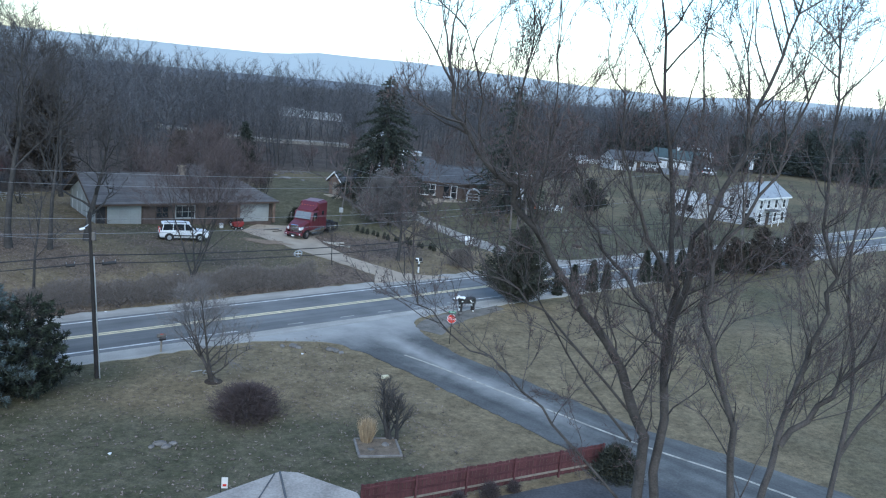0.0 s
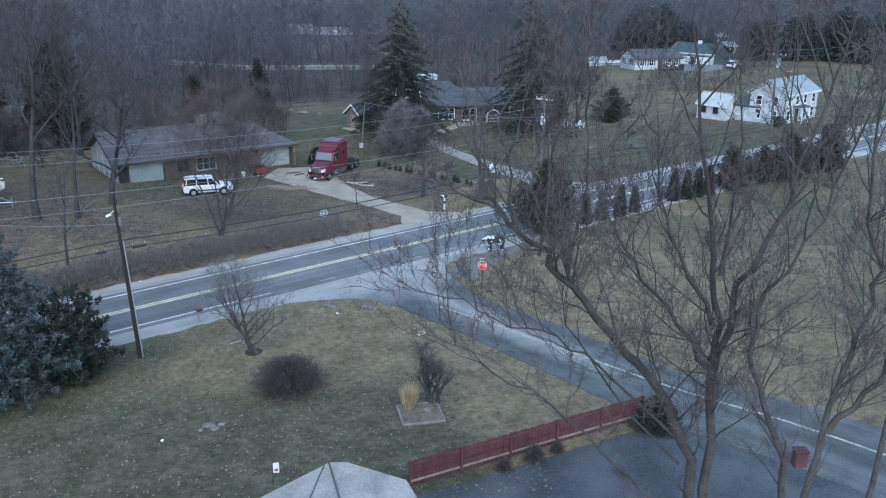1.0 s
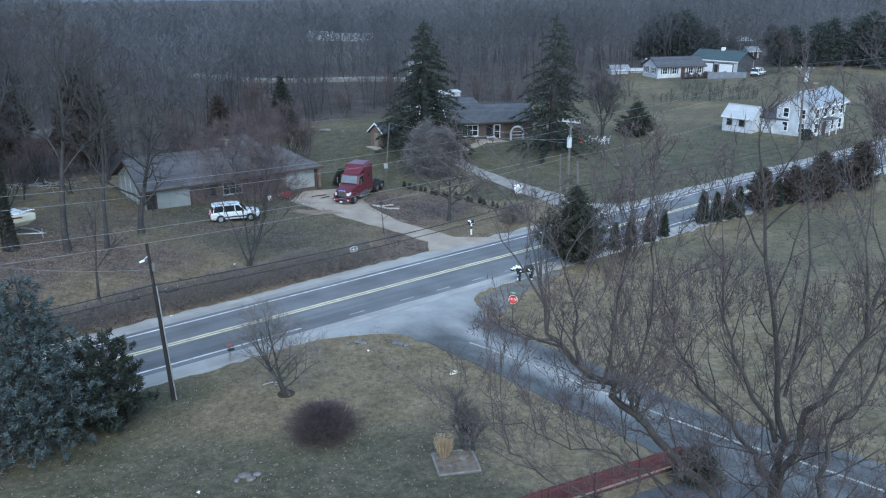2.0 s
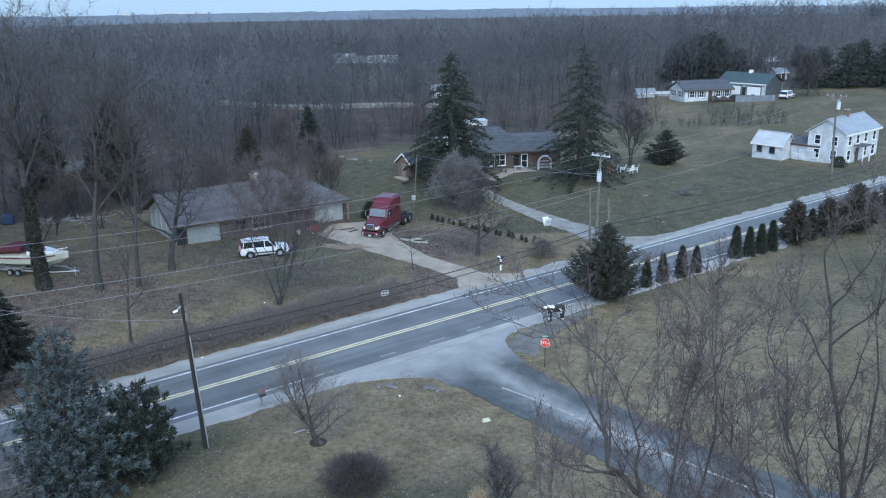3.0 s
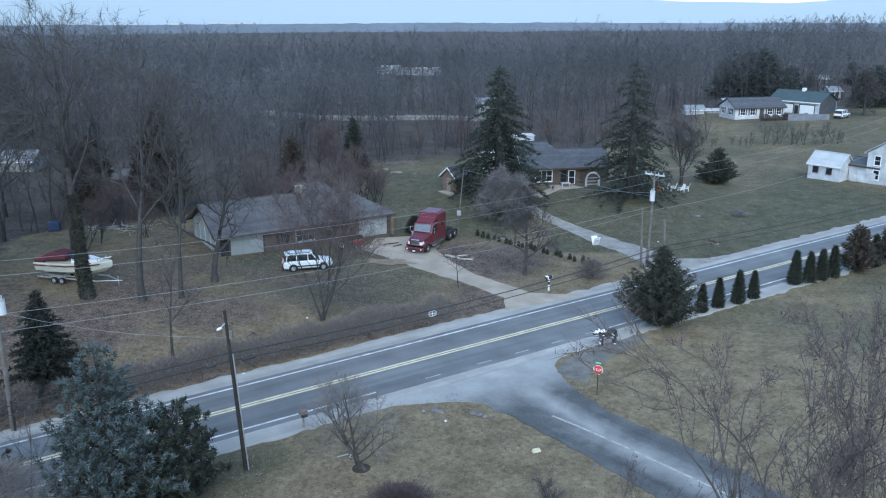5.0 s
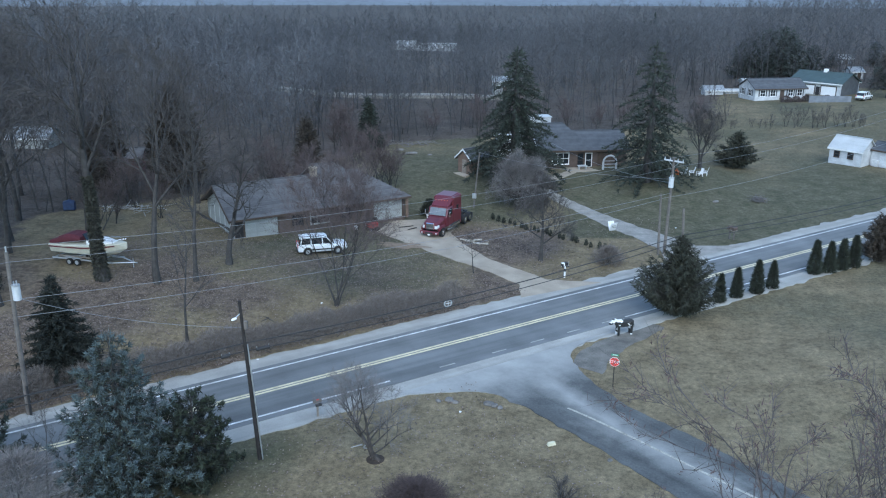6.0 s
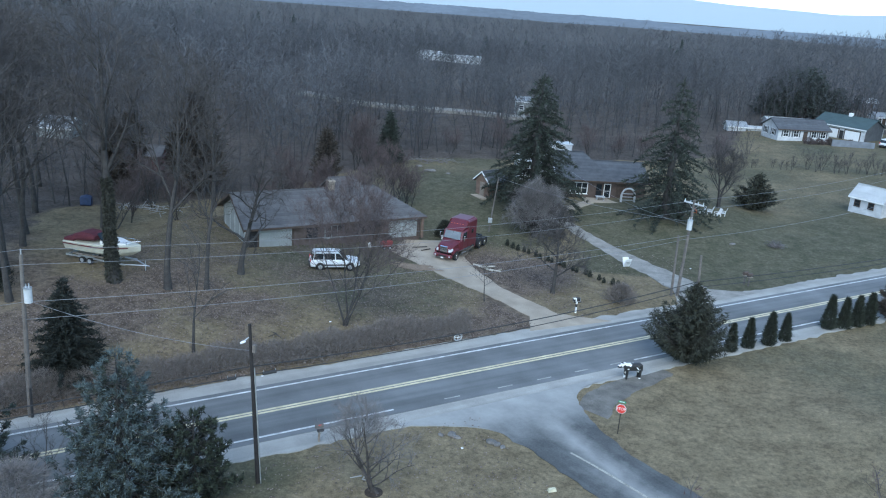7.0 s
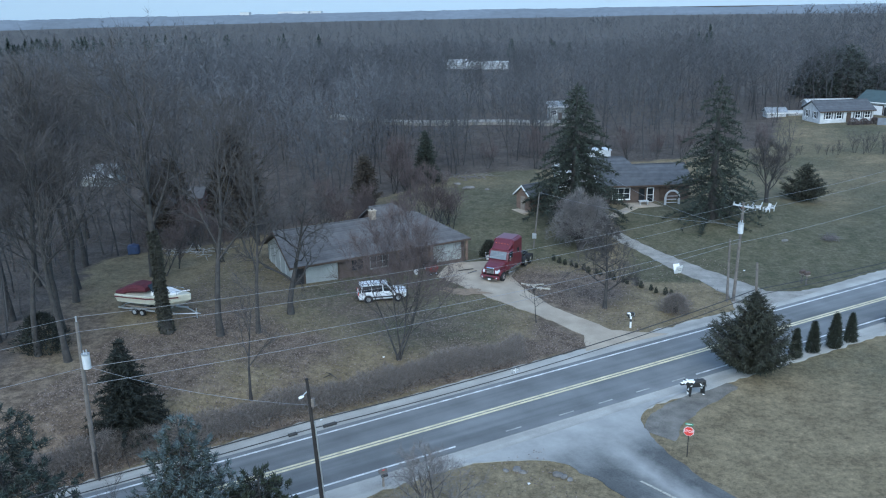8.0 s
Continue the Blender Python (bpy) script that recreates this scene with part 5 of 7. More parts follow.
def make_suv(name, x, y, rz, label):
    r = thing(name, x, y, ground_z(x, y), rz, label, "car")
    part("body", loft([rounded(-2.48, 0.5, 0.95, 0.85), rounded(-2.4, 0.35, 1.08, 0.94), rounded(-1.4, 0.32, 1.12, 0.97), rounded(0.7, 0.32, 1.1, 0.97), rounded(1.2, 0.32, 1.08, 0.96), rounded(2.2, 0.36, 0.98, 0.93), rounded(2.46, 0.46, 0.86, 0.84)]), car_white, r)
    part("glasshouse", loft([rounded(-2.36, 1.04, 1.1, 0.86, 0.02), rounded(-2.2, 1.04, 1.72, 0.76, 0.06), rounded(-0.4, 1.04, 1.77, 0.78, 0.06), rounded(0.45, 1.04, 1.74, 0.76, 0.06), rounded(1.2, 1.03, 1.1, 0.86, 0.02)]), glass, r)
    part("roof", loft([rounded(-2.26, 1.70, 1.78, 0.74, 0.03), rounded(-1.6, 1.74, 1.85, 0.79, 0.04), rounded(-0.3, 1.75, 1.86, 0.79, 0.04), rounded(0.5, 1.71, 1.79, 0.75, 0.03)]), car_white, r)
    for px, pt in ((-2.2, -2.05), (-1.15, -1.12), (0.02, -0.02), (1.05, 0.42)):
        for s in (-1, 1):
            part("pillar", rods(((px, s * 0.86, 1.05), (pt, s * 0.755, 1.76), 0.05), n=6), car_white, r)
    for s in (-1, 1):
        part("roof_rail", rods(((-2.0, s * 0.62, 1.9), (0.2, s * 0.62, 1.91), 0.025), n=6), black_paint, r)
        part("headlamp", boxes(((2.38, s * 0.68, 0.78), (0.16, 0.36, 0.16)), bevel=0.03), lens_glass, r)
        part("tail_lamp", boxes(((-2.46, s * 0.78, 1.0), (0.08, 0.16, 0.4)), bevel=0.02), sign_red, r)
        part("mirror", boxes(((0.75, s * 1.06, 1.15), (0.14, 0.2, 0.15)), bevel=0.03), black_paint, r)
        part("side_moulding", boxes(((-0.1, s * 0.975, 0.6), (2.6, 0.03, 0.14))), black_paint, r)
        for wx in (-1.5, 1.5):
            part("wheel_arch", rods(((wx, s * 0.8, 0.4), (wx, s * 0.985, 0.4), 0.46), n=18), black_paint, r)
            wheel(r, wx, s * 0.86, 0.38, 0.25)
    part("bumper", boxes(((2.46, 0, 0.5), (0.16, 1.7, 0.24)), bevel=0.05), black_paint, r)
    part("bumper", boxes(((-2.5, 0, 0.52), (0.16, 1.74, 0.24)), bevel=0.05), black_paint, r)
    part("grille", boxes(((2.44, 0, 0.76), (0.08, 0.9, 0.2)), bevel=0.02), black_paint, r)
    part("number_plate", boxes(((-2.56, 0, 0.85), (0.03, 0.32, 0.16))), white_plain, r)
    return r


make_suv("suv", -25.2, 86.6, 20, "white four-wheel-drive car with dark windows parked on the lawn")
make_suv("far_car", 66.9, 197.5, 50, "white car parked beside the green-roofed house")

tr = thing("semi_truck", -14.0, 97.6, ground_z(-13.6, 96.5) + 0.06, 251, "dark red sleeper-cab semi truck parked on the driveway", "truck")
W = 1.2
part("hood", loft([rounded(1.55, 0.75, 2.0, 1.02, 0.2), rounded(2.3, 0.8, 1.92, 0.98, 0.22), rounded(3.0, 0.85, 1.75, 0.9, 0.24), rounded(3.35, 0.95, 1.6, 0.78, 0.2)]), truck_red, tr)
part("cab", loft([rounded(-0.25, 0.8, 3.0, W, 0.12), rounded(1.0, 0.8, 2.95, W, 0.12), rounded(1.35, 0.8, 2.05, W - 0.06, 0.14), rounded(1.6, 0.8, 2.0, W - 0.12, 0.14)]), truck_red, tr)
part("sleeper", loft([rounded(-2.35, 0.85, 3.9, W + 0.02, 0.14), rounded(-0.3, 0.85, 3.9, W + 0.02, 0.14), rounded(-0.22, 0.85, 3.86, W + 0.0, 0.14)]), truck_red, tr)
part("roof_fairing", loft([rounded(-2.2, 3.0, 4.05, W - 0.1, 0.2), rounded(-0.4, 3.0, 3.95, W - 0.08, 0.25), rounded(0.35, 2.9, 3.5, W - 0.14, 0.22), rounded(0.95, 2.85, 3.05, W - 0.22, 0.08)]), truck_red, tr)
part("windscreen", solid(bmesh.new(), [(1.44, -1.0, 2.08), (1.44, 1.0, 2.08), (1.08, 0.94, 2.86), (1.08, -0.94, 2.86)], (0.05, 0, 0.02)), sheen_glass, tr, "windscreen with a pale sky reflection in its colour")
part("wiper_pillar", rods(((1.47, 0, 2.08), (1.12, 0, 2.86), 0.025)), black_paint, tr)
gr = part("grille", boxes(((3.3, 0, 1.3), (0.16, 0.95, 0.72)), bevel=0.06), chrome, tr, "chrome grille")
part("grille_bars", boxes(*[((3.4, 0, 1.02 + 0.11 * k), (0.04, 0.85, 0.035)) for k in range(6)]), black_paint, gr)
part("bumper", boxes(((3.42, 0, 0.62), (0.3, 2.25, 0.36)), bevel=0.08), truck_red, tr)
part("bumper_intake", boxes(((3.58, 0, 0.6), (0.03, 0.9, 0.18))), black_paint, tr)
part("number_plate", boxes(((3.6, 0, 0.42), (0.02, 0.32, 0.15))), white_plain, tr)
for s in (-1, 1):
    part("headlamp", loft([[(2.95, s * 0.98, 1.1), (2.95, s * 0.8, 1.1), (2.95, s * 0.8, 1.5), (2.95, s * 0.98, 1.42)], [(3.38, s * 0.86, 1.08), (3.4, s * 0.6, 1.08), (3.38, s * 0.6, 1.42), (3.34, s * 0.84, 1.36)]]), lens_glass, tr)
    part("fog_lamp", rods(((3.5, s * 0.85, 0.62), (3.59, s * 0.85, 0.62), 0.09)), lens_glass, tr)
    part("fender", loft([rounded(1.7, 0.72, 1.15, 0.1, 0.05), rounded(2.0, 0.95, 1.28, 0.14, 0.06), rounded(2.7, 0.95, 1.3, 0.14, 0.06), rounded(3.15, 0.75, 1.12, 0.12, 0.05)]), truck_red, tr).location = (0, s * 1.02, 0)
    part("side_window", boxes(((0.6, s * (W + 0.005), 2.45), (0.95, 0.03, 0.7)), bevel=0.01), glass, tr)
    part("sleeper_window", boxes(((-1.3, s * (W + 0.03), 2.6), (0.5, 0.03, 0.45)), bevel=0.01), glass, tr)
    part("mirror", boxes(((1.35, s * 1.5, 2.3), (0.14, 0.1, 0.62)), bevel=0.03), chrome, tr)
    part("mirror_arm", rods(((1.2, s * 1.18, 2.6), (1.35, s * 1.48, 2.56), 0.025), ((1.2, s * 1.18, 2.02), (1.35, s * 1.48, 2.06), 0.025)), black_paint, tr)
    part("fuel_tank", rods(((-1.9, s * 0.98, 0.72), (0.7, s * 0.98, 0.72), 0.32), n=18), chrome, tr)
    part("step", boxes(((0.6, s * 1.16, 0.5), (0.9, 0.22, 0.06))), galv, tr)
    part("exhaust_stack", rods(((-2.5, s * 1.05, 1.0), (-2.5, s * 1.05, 3.6), 0.08)), chrome, tr)
    part("rail", boxes(((-1.6, s * 0.42, 0.88), (8.6, 0.1, 0.26))), black_paint, tr)
    wheel(tr, 2.35, s * 1.03, 0.52, 0.3, chrome)
    for wx in (-3.6, -4.95):
        for off in (0.82, 1.12):
            wheel(tr, wx, s * off, 0.52, 0.27, chrome)
    part("mud_flap", boxes(((-5.65, s * 0.97, 0.55), (0.03, 0.6, 0.7))), black_paint, tr)
    part("side_skirt", boxes(((-1.5, s * 1.2, 0.8), (1.7, 0.05, 0.55)), bevel=0.02), truck_red, tr)
for k in range(5):
    part("marker_lamp", boxes(((0.3, -0.7 + 0.35 * k, 3.56), (0.12, 0.1, 0.06)), bevel=0.015), orange_plastic, tr)
part("fifth_wheel", loft([rounded(-4.9, 1.1, 1.2, 0.35, 0.02), rounded(-4.2, 1.12, 1.22, 0.48, 0.02), rounded(-3.7, 1.12, 1.22, 0.42, 0.02)]), black_paint, tr)
for ax_ in (2.35, -3.6, -4.95):
    part("axle", rods(((ax_, -1, 0.52), (ax_, 1, 0.52), 0.09)), black_paint, tr)
part("cross_member", boxes(((-5.85, 0, 0.88), (0.1, 0.9, 0.25))), black_paint, tr)
part("cross_member", boxes(((-2.9, 0, 0.88), (0.1, 0.8, 0.2))), black_paint, tr)

# boat on its trailer
bz = ground_z(-45, 78)
bt = thing("boat_trailer", -45.3, 78.2, bz, -10, "galvanised tandem-axle boat trailer standing on the lawn", "trailer")
part("bed", boxes(((-0.3, -0.9, 0.55), (6.6, 0.1, 0.14)), ((-0.3, 0.9, 0.55), (6.6, 0.1, 0.14)), ((-3.4, 0, 0.55), (0.1, 1.8, 0.14)), ((-1.2, 0, 0.55), (0.1, 1.8, 0.14)), ((1.4, 0, 0.55), (0.1, 1.8, 0.14))), galv, bt)
part("tongue", rods(((2.9, -0.85, 0.55), (4.7, 0, 0.5), 0.06), ((2.9, 0.85, 0.55), (4.7, 0, 0.5), 0.06), ((4.6, 0, 0.5), (5.0, 0, 0.5), 0.05)), galv, bt)
part("jack", rods(((4.5, 0.1, -0.05), (4.5, 0.1, 0.9), 0.04)), galv, bt)
for wx in (-1.6, -0.75):
    for s in (-1, 1):
        wheel(bt, wx, s * 1.05, 0.33, 0.22)
for s in (-1, 1):
    part("mudguard", boxes(((-1.18, s * 1.07, 0.74), (1.75, 0.28, 0.05)), bevel=0.02), galv, bt)
    part("bunk", boxes(((-0.6, s * 0.55, 0.68), (5.0, 0.14, 0.1))), timber, bt)
boat = thing("motor_boat", -45.3, 78.2, bz + 0.72, -10, "cream motor boat with a maroon canvas top", "boat")


def hull_ring(x, w, keel, sheer, chine):
    return [(x, 0, keel), (x, w * 0.75, chine), (x, w, sheer), (x, w * 0.93, sheer + 0.06), (x, 0, sheer + 0.1), (x, -w * 0.93, sheer + 0.06), (x, -w, sheer), (x, -w * 0.75, chine)]


part("hull", loft([hull_ring(-3.7, 1.15, 0.05, 1.15, 0.4), hull_ring(-2.0, 1.25, 0.0, 1.2, 0.42), hull_ring(0.0, 1.28, 0.02, 1.3, 0.48), hull_ring(1.8, 1.1, 0.18, 1.42, 0.62), hull_ring(3.2, 0.65, 0.55, 1.54, 0.95), hull_ring(4.1, 0.08, 1.1, 1.62, 1.3)]), boat_cream, boat)
part("rub_rail", loft([[(x, s * w, z), (x, s * (w + 0.04), z), (x, s * (w + 0.04), z + 0.08), (x, s * w, z + 0.08)] for s in (1,) for x, w, z in ((-3.7, 1.15, 1.1), (0, 1.28, 1.25), (1.8, 1.1, 1.37), (3.2, 0.65, 1.49), (4.1, 0.08, 1.57))]), trim_brown, boat)
part("stripe", loft([[(x, -w - 0.01, z), (x, -w - 0.03, z), (x, -w - 0.03, z + 0.12), (x, -w - 0.01, z + 0.12)] for x, w, z in ((-3.7, 1.1, 0.92), (0, 1.24, 1.05), (1.8, 1.05, 1.18), (3.2, 0.6, 1.33))]), truck_red, boat)
part("foredeck_cabin", loft([rounded(0.4, 1.3, 1.78, 0.95, 0.12), rounded(1.6, 1.4, 1.8, 0.82, 0.14), rounded(2.9, 1.5, 1.66, 0.4, 0.06)]), white_plain, boat)
part("windscreen", solid(bmesh.new(), [(0.6, -0.95, 1.75), (0.6, 0.95, 1.75), (0.05, 0.88, 2.35), (0.05, -0.88, 2.35)], (0.05, 0, 0.03)), glass, boat)
part("canvas_top", loft([rounded(-2.6, 1.35, 1.95, 1.0, 0.15), rounded(-1.8, 1.4, 2.2, 1.0, 0.25), rounded(-0.9, 1.5, 2.2, 0.95, 0.25), rounded(-0.3, 1.6, 2.0, 0.9, 0.15)]), boat_canvas, boat, "maroon canvas cover")
part("stern_cover", loft([rounded(-3.65, 1.15, 1.5, 1.0, 0.1), rounded(-2.6, 1.2, 1.85, 1.02, 0.15)]), boat_canvas, boat)
part("outdrive", boxes(((-3.85, 0, 0.45), (0.4, 0.3, 0.9)), bevel=0.06), black_paint, boat)
part("bow_rail", rods(((1.0, 0.95, 1.75), (3.0, 0.6, 1.95), 0.02), ((3.0, 0.6, 1.95), (4.1, 0, 2.02), 0.02), ((1.0, -0.95, 1.75), (3.0, -0.6, 1.95), 0.02), ((3.0, -0.6, 1.95), (4.1, 0, 2.02), 0.02), ((3.0, 0.6, 1.5), (3.0, 0.6, 1.95), 0.02), ((3.0, -0.6, 1.5), (3.0, -0.6, 1.95), 0.02)), chrome, boat)

# ---------------------------------------------------------------- poles and wires


def utility_pole(name, base, tip, label, r=0.16, arm=0.0, arm_rz=0.0, can=None, category="utility pole", dark=False):
    x, y = base
    z = ground_z(x, y)
    t = thing(name, x, y, z, 0, label, category)
    top = Vector((tip[0] - x, tip[1] - y, tip[2] - z))
    part("shaft", rod(bmesh.new(), (0, 0, -0.3), top, r, r * 0.68, 12), pole_dark if dark else pole_wood, t)
    if arm:
        u = Vector((math.cos(radians(arm_rz)), math.sin(radians(arm_rz)), 0))
        c = top + Vector((0, 0, -0.35))
        ar = part("crossarm", box(bmesh.new(), c + Vector((0.0, 0, 0)), (arm, 0.12, 0.14), Matrix.Rotation(radians(arm_rz), 4, "Z")), white_paint if "pale" in label else pole_wood, t)
        for s in (-0.46, -0.18, 0.2, 0.46):
            part("insulator", rod(bmesh.new(), c + u * arm * s + Vector((0, 0, 0.07)), c + u * arm * s + Vector((0, 0, 0.28)), 0.06, 0.04, 8), galv, ar)
        part("brace", rods((c + u * arm * 0.3, top + Vector((0, 0, -1.0)), 0.02), (c - u * arm * 0.3, top + Vector((0, 0, -1.0)), 0.02), n=6), galv, t)
    if can:
        h, off = can
        c = top * (h / top.length) + Vector(off)
        cn = part("transformer", rods((c, c + Vector((0, 0, 0.95)), 0.25), n=18), can_grey, t, "pale grey transformer can")
        part("lid", rods((c + Vector((0, 0, 0.95)), c + Vector((0, 0, 1.02)), 0.27), n=18), galv, cn)
        part("bushing", rods((c + Vector((0.1, 0, 1.0)), c + Vector((0.1, 0, 1.3)), 0.045), (c + Vector((-0.1, 0, 1.0)), c + Vector((-0.1, 0, 1.25)), 0.045)), galv, cn)
        part("bracket", rods((top * (h / top.length) + Vector((0, 0, 0.3)), c + Vector((0, 0, 0.3)), 0.05), (top * (h / top.length) + Vector((0, 0, 0.75)), c + Vector((0, 0, 0.75)), 0.05)), galv, t)
    return t, Vector((x, y, z)) + top


def wire(a, b, sag, r=0.011, material=None, label="thin power line strung between poles", name="power_line"):
    a, b = Vector(a), Vector(b)
    n = 22
    pts = [a.lerp(b, k / n) + Vector((0, 0, -4 * sag * (k / n) * (1 - k / n))) for k in range(n + 1)]
    side = (b - a).cross(Vector((0, 0, 1))).normalized()
    over = side.cross(b - a).normalized()
    bm = loft([[p + side * r * math.cos(t) + over * r * math.sin(t) for t in (0, 1.257, 2.513, 3.77, 5.027)] for p in pts])
    return tagged(part(name, bm, material or wire_grey, None), label, "wire", "overhead wires")


lamp, lamp_tip = utility_pole("street_lamp", (-19.9, 49.9), (-20.3, 49.5, 9.5), "leaning dark wooden pole with a street lamp", 0.13, category="street lamp", dark=True)
zt = lamp_tip - Vector((-19.9, 49.9, ground_z(-19.9, 49.9)))
part("conduit", rods((Vector((0.17, 0.0, 0.0)), zt * 0.74 + Vector((0.15, 0.0, 0)), 0.04)), galv, lamp, "pale metal conduit")
part("lamp_arm", rods((zt * 0.93, zt * 0.9 + Vector((-0.3, -0.3, 0.05)), 0.03)), galv, lamp)
lh = part("lamp_head", loft([rounded(-0.1, -0.1, 0.1, 0.12, 0.05), rounded(0.25, -0.12, 0.14, 0.17, 0.06), rounded(0.5, -0.08, 0.1, 0.1, 0.04)]), white_plain, lamp, "white lamp head")
lh.matrix_basis = Matrix.Translation(zt * 0.9 + Vector((-0.25, -0.25, 0.05))) @ pose(0, 0, 0, 0, 15, 220) @ Matrix.Diagonal((0.5, 0.5, 0.5, 1))
part("meter_box", boxes((zt * 0.86 + Vector((0.22, -0.05, 0)), (0.2, 0.2, 0.5)), bevel=0.02), pole_wood, lamp)
p2, p2_tip = utility_pole("utility_pole", (-37.3, 54.2), (-36.9, 54.0, 10.3), "weathered utility pole with a grey transformer", 0.17, can=(8.4, (0.42, -0.12, 0)))
part("insulator_pin", rods((p2_tip - Vector((-37.3, 54.2, ground_z(-37.3, 54.2))), p2_tip - Vector((-37.3, 54.2, ground_z(-37.3, 54.2))) + Vector((0, 0, 0.35)), 0.05)), galv, p2)
part("ground_guard", rods((Vector((0.2, -0.1, 0)), Vector((0.2, -0.1, 2.2)), 0.09)), black_paint, p2)
_, p3_tip = utility_pole("utility_pole", (9.6, 90.8), (9.75, 90.6, 10.1), "weathered utility pole with pale crossarm and transformer", 0.17, 2.2, -40, can=(7.2, (-0.1, -0.42, 0)))
_, p4_tip = utility_pole("wooden_post", (9.0, 90.7), (8.75, 90.5, 6.4), "short weathered wooden pole beside the utility pole", 0.14)
_, p5_tip = utility_pole("wooden_pole", (8.9, 75.9), (8.4, 76.0, 8.7), "grey wooden pole rising behind a juniper", 0.14)
_, p6_tip = utility_pole("utility_pole", (46.1, 120.2), (45.4, 120.0, 12.5), "tall utility pole with crossarm beside the road", 0.18, 2.6, -40, can=(9.6, (0.1, -0.42, 0)))
p7, p7_tip = utility_pole("service_pole", (-11.2, 107.3), (-10.55, 107.0, 6.9), "slim grey service pole near the brick shed", 0.1)
part("meter_box", boxes(((0.1, -0.2, 1.5), (0.5, 0.25, 0.6)), bevel=0.03), galv, p7)
left_far = p2_tip + Vector((-47, -36.5, 0))
right_far = p6_tip + Vector((60, 44, 1.5))
for off in ((0, 0, 0.3), (0.2, -0.2, -0.6)):
    o = Vector(off)
    wire(p2_tip + o, p3_tip + o + Vector((0.5, 0.4, -0.3)), 0.9)
    wire(p2_tip + o, left_far + o, 0.9)
    wire(p3_tip + o + Vector((0.5, 0.4, -0.3)), p6_tip + o, 0.8)
    wire(p6_tip + o, right_far + o, 0.8)
wire(p2_tip - Vector((0, 0, 3.2)), p3_tip - Vector((0, 0, 3.6)), 0.8, 0.014, label="lower cable strung between poles")
wire(p2_tip - Vector((0, 0, 4.4)), p4_tip - Vector((0, 0, 0.6)), 0.9, 0.014, label="lower cable strung between poles")
wire(p2_tip - Vector((0, 0, 3.2)), left_far - Vector((0, 0, 3.2)), 0.8, 0.014, label="lower cable strung between poles")
wire(p2_tip - Vector((0, 0, 3.0)), lamp_tip - Vector((0, 0, 1.6)), 0.5, 0.01, label="service wire to the street lamp pole")
wire(p3_tip - Vector((0, 0, 2.6)), (-1.5, 124.5, ground_z(-1.5, 124.5) + 3.6), 0.7, 0.014, label="service wire to the brick house")
wire(p3_tip - Vector((0, 0, 2.2)), p7_tip, 0.6, 0.014, label="service wire to the slim pole")
wire(p6_tip - Vector((0, 0, 3)), (51.5, 129.2, ground_z(51, 129) + 5), 0.4, 0.014, label="service wire to the farmhouse")
wire(p4_tip - Vector((0, 0, 0.5)), p6_tip - Vector((0, 0, 4)), 0.8, 0.014, label="lower cable strung between poles")
for dz, r in ((2.6, 0.036), (3.1, 0.03)):
    wire(lamp_tip - Vector((0, 0, dz)), p5_tip - Vector((0, 0, dz - 0.3)), 0.55, r, wire_mat, "black telephone cable along the road", "telephone_cable")
    wire(lamp_tip - Vector((0, 0, dz)), lamp_tip - Vector((0, 0, dz)) + Vector((-40, -29.5, 0)), 0.5, r, wire_mat, "black telephone cable along the road", "telephone_cable")
    wire(p5_tip - Vector((0, 0, dz - 0.3)), p5_tip - Vector((0, 0, dz)) + Vector((40, 29, 1.0)), 0.5, r, wire_mat, "black telephone cable along the road", "telephone_cable")
for s, ln in ((1, 0.8), (-1, 0.5)):
    c = lamp_tip - Vector((0, 0, 3.15)) + Vector((0.808, 0.62, 0)) * s * (0.75 + ln / 2)
    e = Vector((0.79, 0.6, 0.02)) * ln / 2
    ob = tagged(new("splice_case", None), "black splice case hanging on the telephone cable", "splice case", "splice cases")
    ob.location = c
    part("case", rods((-e, e, 0.1), n=12), wire_mat, ob)
    part("clamp", rods((-e * 0.9, -e * 0.9 + Vector((0, 0, 0.2)), 0.02), (e * 0.9, e * 0.9 + Vector((0, 0, 0.2)), 0.02), n=6), galv, ob)
sl = tagged(new("cable_loop"), "white slack-cable loop bracket on the telephone cable", "cable loop")
sl.location = (-9.6, 59.95, 5.75)
bm = bmesh.new()
ring = [Vector((0.808 * 0.3 * math.cos(a), 0.589 * 0.3 * math.cos(a), 0.22 * math.sin(a))) for a in [k * math.pi / 8 for k in range(17)]]
for a, b in zip(ring, ring[1:]):
    rod(bm, a, b, 0.04, 0.04, 6)
part("loop", bm, galv, sl)
part("strut", rods(((-0.24, -0.18, 0), (0.24, 0.18, 0), 0.02), ((0, 0, -0.22), (0, 0, 0.22), 0.02), n=6), white_plain, sl)

# ---------------------------------------------------------------- signs, boxes, yard things
st = thing("stop_sign", 1.85, 60.6, ground_z(1.85, 60.6), 0, "red octagonal stop sign on a steel post", "road sign")
part("post", boxes(((0, 0.03, 1.05), (0.06, 0.04, 2.5))), pole_dark, st)
oct_ = [(0.36 * math.cos(radians(22.5 + 45 * k)), 0, 1.95 + 0.36 * math.sin(radians(22.5 + 45 * k))) for k in range(8)]
pl = part("plate", solid(bmesh.new(), oct_, (0, -0.012, 0)), white_plain, st)
part("face", solid(bmesh.new(), [(x * 0.93, -0.014, 1.95 + (z - 1.95) * 0.93) for x, _, z in oct_], (0, -0.006, 0)), sign_red, pl)
fc = bpy.data.curves.new("lettering", "FONT")
